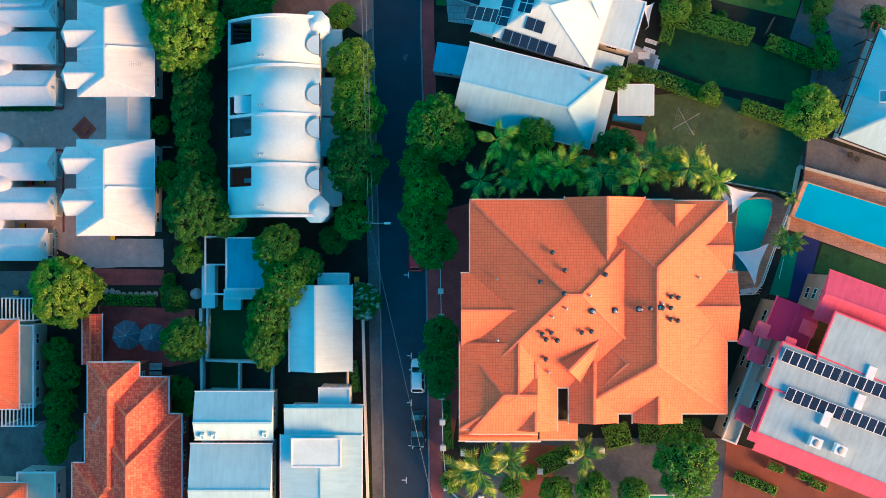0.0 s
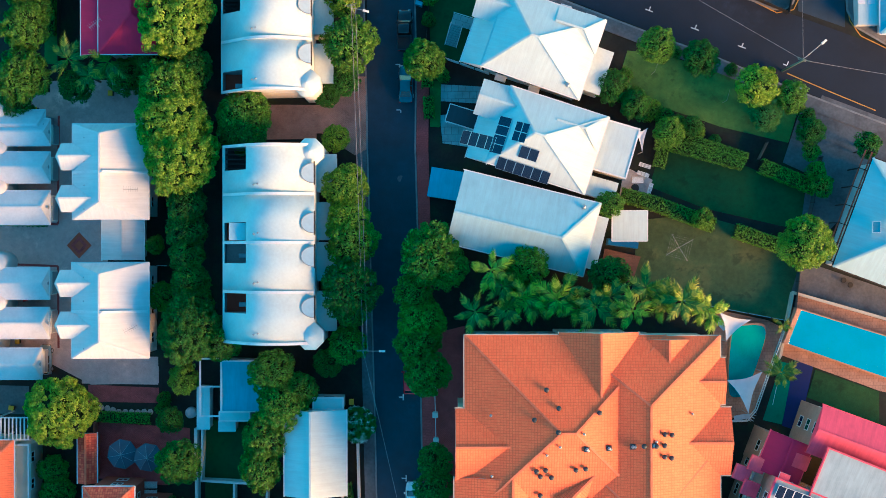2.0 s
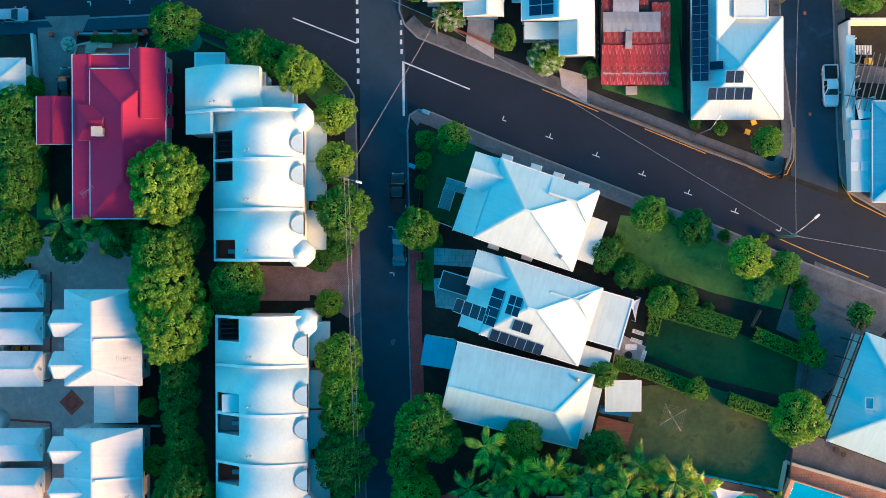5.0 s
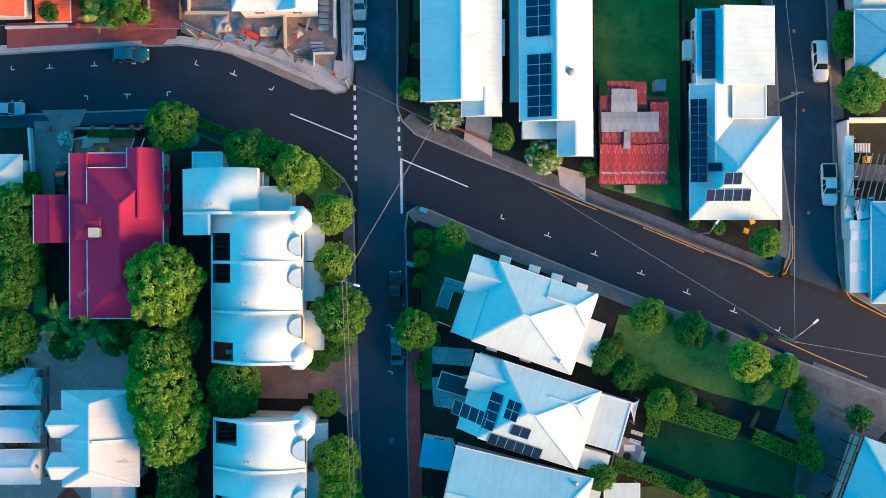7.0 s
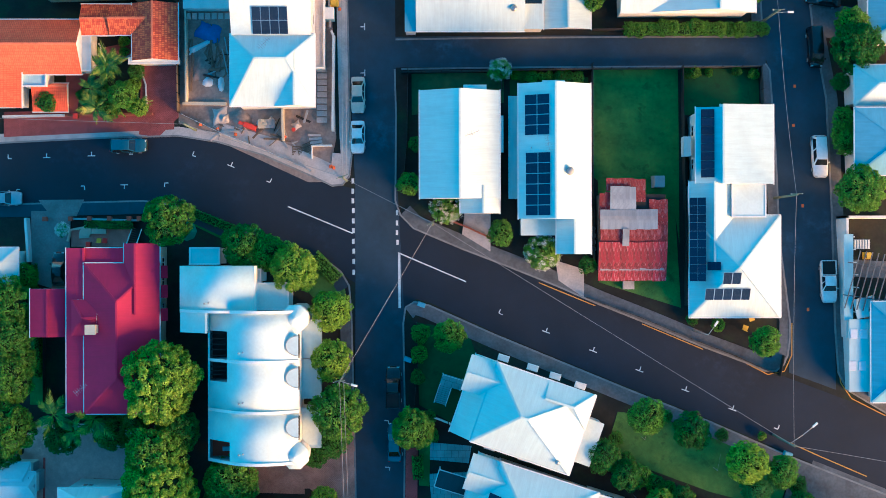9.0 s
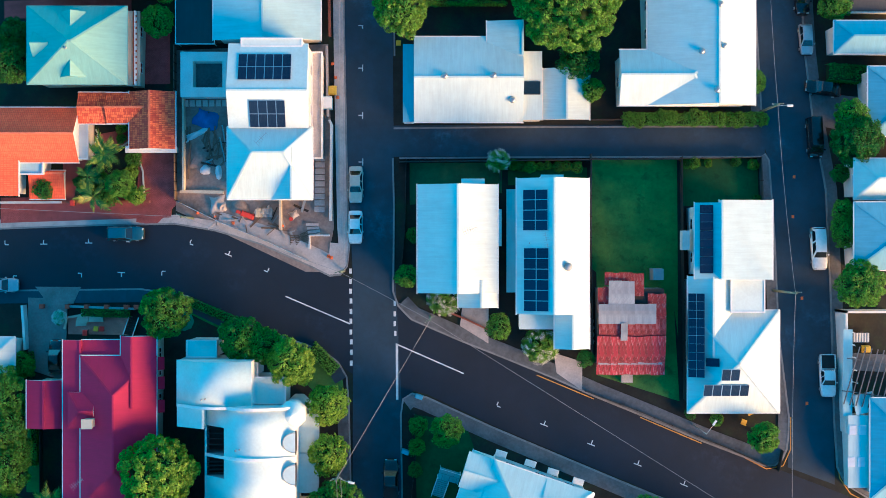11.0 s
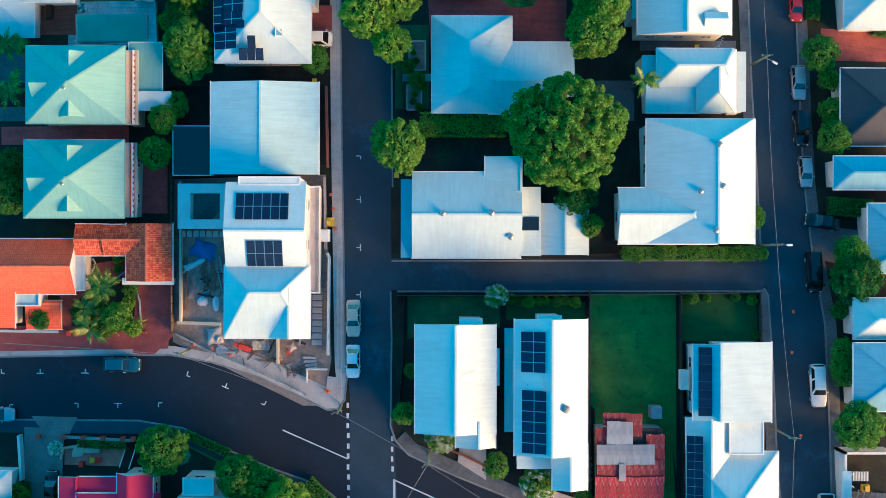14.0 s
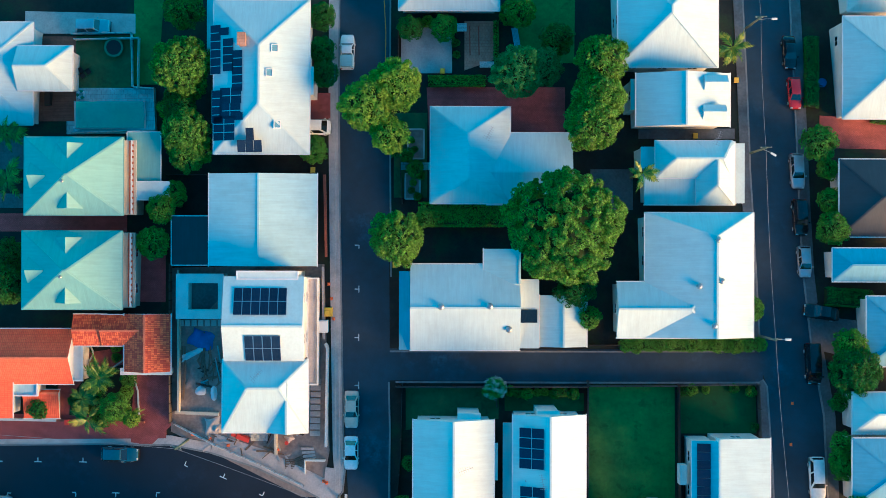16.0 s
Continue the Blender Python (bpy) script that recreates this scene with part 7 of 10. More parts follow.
roof_vent(h, 12.86, 72.59, -1.0, 0.06, 0.3)
part("roof_ventilator", Shape().lathe([(0.35, -0.4), (0.35, 0.15), (0.5, 0.2), (0.45, 0.55), (0.1, 0.65)], 14), M["grey_wall"], h, m=h.matrix_basis.inverted() @ pose(17.49, 69.73, roof_level(h, 17.49, 69.73)))
aerial(h, 14.68, 72.97, 0.2, 100)

def sheet_row(house, x, y, w, d, z, fall, n, mat, seed, ragged=0.18):
    """A row of separate old roof sheets side by side, each lifted, shifted and bent a little; fall is from the far edge to the near one."""
    r = random.Random(seed)
    k = w / n
    for i in range(n):
        a, b = r.uniform(0, ragged), r.uniform(0, ragged)
        lift = 0.012 * (i % 3) + r.uniform(0, 0.02)
        sh = Shape()
        x0, x1 = -k / 2 - 0.04, k / 2 + 0.04
        ys = (-d / 2 - a, -d / 6, d / 6, d / 2 + b)
        for y0, y1 in zip(ys, ys[1:]):
            z0, z1 = (q / d * fall + 0.03 * math.sin(3 * q + seed) for q in (y0, y1))
            sh.face([(x0, y0, z0), (x1, y0, z0 + 0.02), (x1, y1, z1 + 0.02), (x0, y1, z1)])
            sh.face([(x0, y1, z1 - 0.02), (x1, y1, z1), (x1, y0, z0), (x0, y0, z0 - 0.02)])
        part("roof_sheet", sh, M[mat], house, m=house.matrix_basis.inverted() @ pose(x - w / 2 + (i + 0.5) * k, y, z + lift, 0, r.uniform(-1.5, 1.5), r.uniform(-0.8, 0.8)))


h = thing("cottage", 25.44, 62.41, label="derelict cottage with rusted red and grey roof sheets", category="house")
part("wall", Shape().box(-4.0, -4.4, -4.5, 3.9, 5.0, -0.75), M["grey_wall"], h, m=h.matrix_basis.inverted() @ pose(25.6, 62.0, -2.9))
part("roof_frame", Shape().box(-4.1, -1.9, -0.7, 4.0, 4.4, -0.12), M["dark_timber"], h, m=h.matrix_basis.inverted() @ pose(25.6, 62.6, -2.9))
sheet_row(h, 25.62, 58.70, 8.40, 4.70, -3.45, 1.05, 10, "rusty_roof", 1, 0.12)
sheet_row(h, 25.70, 62.05, 8.20, 2.10, -2.90, 0.25, 10, "pale_rust", 2)
sheet_row(h, 28.70, 64.60, 2.20, 3.40, -2.85, 0.1, 3, "rustier_roof", 3)
sheet_row(h, 22.15, 65.60, 1.40, 3.00, -2.85, 0.1, 2, "rustier_roof", 4)
sheet_row(h, 26.00, 67.55, 2.10, 2.60, -2.80, 0.05, 3, "rustier_roof", 5)
sheet_row(h, 23.60, 68.20, 2.60, 1.30, -2.85, 0.05, 3, "rustier_roof", 6)
sheet_row(h, 25.02, 63.90, 7.00, 2.40, -2.55, 0.1, 8, "zinc_roof", 7, 0.08)
sheet_row(h, 24.30, 66.40, 3.10, 3.00, -2.50, 0.1, 4, "zinc_roof", 8, 0.1)
sheet_row(h, 24.65, 61.70, 0.75, 2.00, -2.62, 0.3, 1, "zinc_roof", 9)
part("water_tank", Shape().box(-0.7, -0.75, -2.6, 0.7, 0.75, 0.0, 0, 0.05), M["grey_wall"], h, m=h.matrix_basis.inverted() @ pose(29.2, 68.7, -4.6))
part("porch_step", Shape().box(-0.7, -0.5, -0.6, 0.7, 0.5, 0.35), M["concrete"], h, m=h.matrix_basis.inverted() @ pose(25.35, 55.73, -5.25))

h = thing("house", 37.41, 63.04, label="white house with hipped front roof, flat rear roof and solar panels", category="house")
roof(h, 39.10, 72.98, 6.40, 9.64, -0.60, 0.8, "y", (0, 0), "white_roof", off=0.97)
strip_top = roof(h, 34.68, 72.89, 3.47, 9.21, -0.90, 0.7, "y", (0, 0), "grey_roof", off=0.03)
top = roof(h, 37.93, 58.10, 11.20, 12.48, -2.00, 3.0, "x", (1, 1))
roof(h, 35.15, 63.26, 5.61, 10.55, -2.00, 1.5, "y", (0, 0), off=0.5)
flat_roof(h, 39.47, 66.16, 4.23, 4.13, -1.20, mat="smooth_white", parapet=0.06)
flat_roof(h, 38.05, 52.94, 10.86, 2.19, -2.15, mat="white_roof", parapet=0, walls=None)
for k in range(8):
    part("solar_panel", Shape().box(-0.8, -0.5, 0.1, 0.8, 0.5, 0.14), M["solar"], h, m=h.matrix_basis.inverted() @ pose(34.29, 73.06, -0.62 + 0.0, 0, -10, 0) @ pose(0, (k - 3.5) * 1.04, 0.1))
solar_on(h, top, 36.68, 54.77, 5, 1, 1.1, 1.6)
solar_on(h, top, 37.01, 56.73, 2, 1, 1.1, 1.6)
for i in range(10):
    for j in range(2):
        m = pose(33.21, 61.40, -0.95, 0, -21, 0) @ pose((j - 0.5) * 1.0, (i - 4.5) * 1.02, 0.3)
        part("solar_panel", Shape().box(-0.48, -0.49, 0.1, 0.48, 0.49, 0.14), M["solar"], h, m=h.matrix_basis.inverted() @ m)
part("solar_panel", Shape().box(-0.8, -0.5, 0.1, 0.8, 0.5, 0.14), M["solar"], h, m=h.matrix_basis.inverted() @ pose(35.01, 58.16, -0.35, 0, -21, 0))
part("window_box", Shape().box(-0.45, -1.2, -0.8, 0.45, 1.2, 0.8), M["white_wall"], h, m=h.matrix_basis.inverted() @ pose(32.34, 72.94, -3.91))

# ---- houses east of the east street ----
EAST = ((57.72, 80.51, 9.05, 5.02, -3.37, "white_roof", "x", 1.8), (57.99, 73.43, 10.36, 8.28, -2.20, "blue_roof", "y", 1.2), (57.88, 98.67, 11.79, 4.16, -7.24, "blue_roof", "x", 1.3), (60.91, 90.39, 10.26, 8.71, -5.80, "blue_roof", "y", 1.5), (58.97, 107.19, 11.05, 9.84, -9.08, "dark_roof", "x", 2.2), (60.77, 124.33, 11.64, 13.30, -12.27, "white_roof", "y", 2.6), (61.94, 134.62, 10.55, 4.56, -15.65, "white_roof", "x", 1.5))
for cx, cy, w, d, z, mt, ax, rise in EAST:
    h = thing("house", cx, cy, label="street-side house with a " + {"white_roof": "white", "blue_roof": "blue-grey", "dark_roof": "charcoal"}[mt] + " metal hip roof", category="house")
    roof(h, cx, cy, w, d, z, rise, ax, (1, 1), mt)
h = thing("house", 53.46, 48.03, label="half-built white house with a pale blue roof", category="house")
roof(h, 59.33, 47.65, 10.22, 12.24, -0.60, 1.8, "y", (1, 1), "blue_roof")
low = flat_roof(h, 53.17, 47.17, 2.81, 8.86, -1.30, mat="white_roof", parapet=0.0)
for q in ((52.30, 49.82), (53.54, 49.81), (52.11, 45.92), (53.35, 45.91)):
    part("roof_light", Shape().box(-0.45, -0.6, 0, 0.45, 0.6, 0.08, taper=0.05), M["sail"], h, "pale translucent roof light", m=h.matrix_basis.inverted() @ pose(*q, -1.3))
flat_roof(h, 53.74, 53.09, 2.56, 2.41, -1.20, deg=12.26, mat="white_roof", parapet=0.0, walls=None)
flat_roof(h, 51.81, 56.74, 1.11, 10.58, -1.60, deg=-0.20, mat="grey_roof", parapet=0.0, walls=None)
for k in range(7):
    part("post", Shape().box(-0.06, -0.06, -4.5, 0.06, 0.06, 0.15), M["white_trim"], h, m=h.matrix_basis.inverted() @ pose(52.48, 61.68, -1.6) @ pose(k * 0.12, -k * 1.55, 0))
s = Shape()
for k in range(9):
    s.beam((-3 + k * 0.75, -3.6, 0.0), (-2.2 + k * 0.75, 3.6, 0.5), 0.09, 0.2)
s.beam((-3.4, -2, -0.1), (4, -2, -0.1), 0.12, 0.2).beam((-3.4, 2, 0.1), (4, 2, 0.1), 0.12, 0.2)
part("rafters", s, M["dark_concrete"], h, "bare grey timber rafters", m=h.matrix_basis.inverted() @ pose(54.58, 56.13, -1.04, 0, 0, -8))
s = Shape().box(-0.15, -7.5, -6, 0.15, 7.5, 0).box(-0.15, 7.2, -6, 6, 7.5, 0)
part("wall", s, M["white_wall"], h, m=h.matrix_basis.inverted() @ pose(51.84, 56.80, -2.12))

# ---- north of the lane ----
h = thing("house", 6.03, 93.34, label="long low white house with a pale blue and white gable roof", category="house")
roof(h, 5.67, 93.24, 13.72, 10.73, -7.10, 2.3, "x", (0, 0), "white_roof", off=0.5)
roof(h, 10.26, 98.38, 4.53, 4.40, -6.80, 0.9, "y", (0, 0), "grey_roof", off=0.02)
flat_roof(h, -1.88, 92.80, 1.47, 9.88, -7.40, mat="blue_roof", parapet=0)
flat_roof(h, 13.69, 92.44, 2.53, 8.66, -6.90, mat="white_roof", parapet=0)
part("skylight", Shape().box(-1.1, -0.85, 0, 1.1, 0.85, 0.12, taper=0.03), M["glass"], h, m=h.matrix_basis.inverted() @ pose(13.65, 92.15, -6.88))
for q in ((2.62, 93.40), (8.67, 93.48), (11.11, 90.53),):
    roof_vent(h, *q, roof_level(h, *q), 0.28, 0.4)
h = thing("carport", 17.99, 91.53, label="small gable carport roof, half blue-grey and half white", category="carport")
roof(h, 18.06, 91.49, 5.90, 6.50, -7.60, 1.1, "y", (0, 0), "white_roof", off=0.5)
h = thing("house", 34.03, 96.90, label="large white house with an L-shaped white metal roof", category="house")
roof(h, 34.45, 97.36, 13.38, 15.37, -4.10, 2.4, "y", (0, 0.6), off=0.37)
roof(h, 30.38, 93.10, 12.20, 6.86, -4.10, 1.8, "x", (0, 1), off=0.52)
for q in ((34.05, 96.07), (36.22, 101.74), (35.82, 91.30), (36.72, 96.70),):
    roof_vent(h, *q, roof_level(h, *q), 0.26, 0.4)
h = thing("house", 34.86, 110.38, label="white cottage with a U-shaped white hip roof", category="house")
roof(h, 34.34, 111.86, 9.65, 4.64, -6.80, 1.7, "x", (1, 0.6))
roof(h, 37.05, 110.13, 4.82, 7.82, -6.80, 1.7, "y", (1, 1))
roof(h, 31.62, 108.52, 6.84, 4.58, -7.40, 0.4, "x", (0, 0), "white_roof", off=0.9)
flat_roof(h, 40.16, 110.19, 1.56, 7.57, -7.60, mat="smooth_white", parapet=0)
flat_roof(h, 28.84, 112.10, 2.00, 2.86, -7.80, mat="grey_roof", parapet=0)
aerial(h, 36.84, 114.32, -5.8, 70)
h = thing("house", 33.44, 119.95, label="white cottage with two roof dormers", category="house")
roof(h, 33.14, 119.44, 11.84, 6.75, -7.60, 2.3, "y", (0, 0), off=0.5)
flat_roof(h, 27.10, 120.18, 1.00, 3.94, -8.20, mat="grey_roof", parapet=0)
for q in ((36.95, 121.43), (36.77, 117.73),):
    part("dormer", roof_shape(2.9, 1.9, 0.7, 0, 0)[0], [M["white_roof"], M["white_trim"]], h, m=h.matrix_basis.inverted() @ pose(*q, -6.1))
    part("dormer_wall", Shape().box(-1.2, -0.8, -1.2, 1.3, 0.8, -0.15), M["white_wall"], h, m=h.matrix_basis.inverted() @ pose(*q, -6.1))
h = thing("house", 32.41, 130.19, label="white house with a white gable and hip roof", category="house")
roof(h, 31.42, 130.55, 12.70, 13.56, -8.60, 3.0, "y", (1, 1), off=0.5)
h = thing("house", 9.76, 112.83, label="pale blue metal hip roofed house with a side wing", category="house")
roof(h, 6.37, 112.53, 10.14, 12.29, -9.60, 2.5, "y", (0.65, 0.78), "white_roof", off=0.53)
roof(h, 13.96, 110.83, 10.88, 9.13, -9.70, 1.3, "x", (0, 0), "white_roof", off=0.45)
aerial(h, 8.65, 115.07, -8.3, 60)
h = thing("house", 4.03, 132.64, label="white metal roofed house behind a garden", category="house")
roof(h, 3.66, 135.82, 13.13, 8.05, -13.44, 1.6, "x", (1, 1))

# ---- west of the street, north of the cross road ----
h = thing("house", -19.31, 87.65, label="new white house under construction with solar panels", category="house")
top = roof(h, -19.01, 91.94, 9.82, 10.36, -3.30, 1.9, "x", (0, 0), "smooth_white", off=0.42, gutter=False, inset=0.15)
flat_roof(h, -18.62, 97.25, 7.58, 1.12, -3.20, mat="smooth_white", parapet=0.05)
roof(h, -18.88, 82.45, 10.42, 8.88, -3.60, 2.1, "x", (1, 1), "white_roof", off=0.63)
roof(h, -16.18, 81.17, 5.03, 6.45, -3.58, 1.5, "y", (0, 0), "white_roof", off=0.48, walls=None, gutter=False)
solar_on(h, top, -19.35, 94.08, 6, 2, 1.08, 1.72)
solar_on(h, top, -19.05, 88.42, 4, 2, 1.1, 1.72)
aerial(h, -19.56, 85.28, -2.2, 45)
flat_roof(h, -13.53, 90.10, 1.47, 13.57, -8.26, mat="concrete", parapet=0.3, walls="white_wall", windows=False)
s = Shape()
w, d = 6.2, 5.8
for x0, y0, x1, y1 in ((-w / 2, -d / 2, w / 2, -d / 2 + 1.2), (-w / 2, d / 2 - 1.2, w / 2, d / 2), (-w / 2, -d / 2 + 1.2, -w / 2 + 1.6, d / 2 - 1.2), (w / 2 - 0.8, -d / 2 + 1.2, w / 2, d / 2 - 1.2)):
    s.box(x0, y0, -3.4, x1, y1, 0)
pool = part("pool_shell", s, M["white_wall"], h, "empty white concrete pool shell", m=h.matrix_basis.inverted() @ pose(-28.25, 94.39, -10.85))
part("pool_floor", Shape().box(-w / 2 + 1.6, -d / 2 + 1.2, -3.3, w / 2 - 0.8, d / 2 - 1.2, -2.3), M["dark_concrete"], h, m=h.matrix_basis.inverted() @ pose(-28.25, 94.39, -10.85))
h = thing("house", -19.96, 104.41, label="pale blue metal gable roofed house", category="house")
roof(h, -19.80, 104.16, 13.57, 11.66, -7.90, 1.3, "y", (0, 0), "grey_roof", off=0.53)
canopy("carport", -29.56, 101.56, 5.00, 6.35, -11.35, mat="dark_roof", label="dark flat carport roof", fall=0.1)
for r in (-43.81, 109.64, 12.43, 9.76, -8.60), (-43.98, 97.74, 12.57, 9.81, -8.60):
    h = thing("house", r[0], r[1], label="pavilion house with a mint green metal pyramid roof", category="house", group="green roofed houses")
    top = roof(h, *r, 3.4, "x", (1.24, 1.24), "green_roof", trim="green_roof", walls="cream_wall")
    rise_in = 3.4 / (r[3] / 2)
    for gx, gy, turn in ((r[0] - r[2] / 2 + 2.0, r[1], 0), (r[0] - 0.3, r[1] + r[3] / 2 - 1.9, -90), (r[0] - 0.3, r[1] - r[3] / 2 + 1.9, 90)):
        part("gablet", roof_shape(2.3, 3.3, 1.4, 0, 0, 0.5, 0.05)[0], [M["green_roof"], M["green_roof"]], h, m=h.matrix_basis.inverted() @ pose(gx, gy, r[4] + rise_in * 0.8, 0, 0, turn))
    inv = h.matrix_basis.inverted()
    bx, bz = r[0] + r[2] / 2 + 0.42, r[4] - 2.4
    part("balustrade_base", Shape().box(-0.22, -r[3] * 0.48, 0, 0.36, r[3] * 0.48, 0.08), M["terracotta"], h, "red painted verandah edge", m=inv @ pose(bx, r[1], bz))
    rail = part("balustrade", Shape().box(-0.07, -r[3] * 0.48, 0.95, 0.07, r[3] * 0.48, 1.05), M["white_trim"], h, m=inv @ pose(bx + 0.28, r[1], bz))
    for k in range(13):
        part("baluster_panel", Shape().box(-0.30, -0.24, 0.085, 0.04, 0.24, 0.15, 0, 0.02), M["court_white"], rail, m=pose(0, -r[3] * 0.46 + k * r[3] * 0.0767, 0))
    flat_roof(h, r[0] + r[2] / 2 + 0.3, r[1], 1.6, r[3] * 0.98, r[4] - 2.45, mat="cream_wall", parapet=0.0, walls="cream_wall")
    roof_vent(h, r[0] - 0.6, r[1] - 0.8, r[4] + 2.9, 0.15, 0.3)
canopy("awning", -35.68, 112.34, 4.34, 6.43, -11.74, mat="green_roof", label="mint green side verandah roof", category="awning")
canopy("awning", -35.01, 107.95, 5.37, 2.35, -11.43, mat="smooth_white", label="white curved verandah roof", category="awning")

h = thing("house", -44.98, 86.05, label="white mission style house with orange barrel tile roofs", category="house")
PT = dict(mat="pan_tile", cap="orange_cap", walls="white_wall", trim="white_trim")
roof(h, -54.02, 86.60, 18.94, 7.08, -11.40, 2.6, "x", (0, 0), off=0.5, **PT)
roof(h, -57.88, 82.35, 11.19, 7.28, -11.20, 1.8, "y", (0, 0), off=0.6, **PT)
roof(h, -42.39, 90.04, 4.19, 4.00, -11.00, 1.0, "x", (0, 0), off=0.5, **{**PT, "mat": "mottled_tile"})
roof(h, -37.92, 90.02, 5.78, 3.93, -10.80, 1.3, "x", (0, 0), off=0.5, **{**PT, "mat": "mottled_tile"})
roof(h, -34.93, 88.43, 5.91, 7.40, -10.70, 1.7, "y", (0, 0), off=0.5, **{**PT, "mat": "mottled_tile"})
roof(h, -49.17, 80.26, 4.61, 3.68, -13.20, 0.7, "x", (0, 0), off=0.9, **PT)
flat_roof(h, -50.78, 82.45, 3.26, 1.97, -11.60, mat="grey_roof", parapet=0.25)
flat_roof(h, -44.09, 86.54, 1.58, 6.19, -11.40, mat="white_wall", parapet=0.25, windows=False)
flat_roof(h, -35.15, 84.73, 6.58, 0.88, -10.90, mat="white_trim", parapet=0.05, windows=False)

h = thing("house", -20.78, 123.19, label="house with white metal hip roof, brick chimney and many solar panels", category="house")
top = roof(h, -20.18, 122.30, 12.12, 19.43, -9.00, 2.6, "y", (1, 1), "white_roof", off=0.5)
part("chimney", Shape().box(-0.42, -0.7, -2, 0.42, 0.7, 0.9).box(-0.5, -0.8, 0.75, 0.5, 0.8, 1.0), M["salmon_pave"], h, "tall brick chimney", m=h.matrix_basis.inverted() @ pose(-22.26, 126.61, -6.6))
for x, y, c, r in ((-25.96, 125.73, 6, 1), (-24.26, 124.98, 4, 1), (-23.03, 122.90, 5, 1), (-25.73, 118.50, 4, 1), (-23.88, 119.81, 2, 2), (-23.97, 117.91, 2, 2), (-24.78, 115.72, 3, 2), (-22.94, 117.17, 1, 1), (-24.86, 127.97, 1, 1)):
    solar_on(h, top, x, y, c, r, 1.05, 1.6)
for *q, rx in ((-18.31, 125.69, 0), (-18.96, 122.58, 0), (-18.01, 116.14, 0)):
    skylight(h, *q, roof_level(h, *q) + 0.05, 0.9, 1.0, 0, 17)
for k in range(4):
    part("solar_panel", Shape().box(-0.5, -0.8, 0.1, 0.5, 0.8, 0.14), M["solar"], h, m=h.matrix_basis.inverted() @ pose(-20.97, 113.54, -7.9, 24, 0, 0) @ pose((k - 1.5) * 1.04 if k < 3 else -0.4, 0 if k < 3 else 1.6, 0.15))
flat_roof(h, -14.15, 121.91, 1.07, 3.60, -9.20, mat="white_roof", parapet=0)
flat_roof(h, -27.50, 129.67, 1.01, 6.81, -13.70, mat="smooth_white", parapet=0)

h = thing("house", -53.06, 124.24, label="white house with a hipped white pavilion roof", category="house")
roof(h, -57.93, 123.48, 13.85, 13.41, -14.62, 2.0, "y", (1, 1))
roof(h, -49.23, 124.08, 7.20, 5.80, -13.99, 2.0, "x", (0, 1))


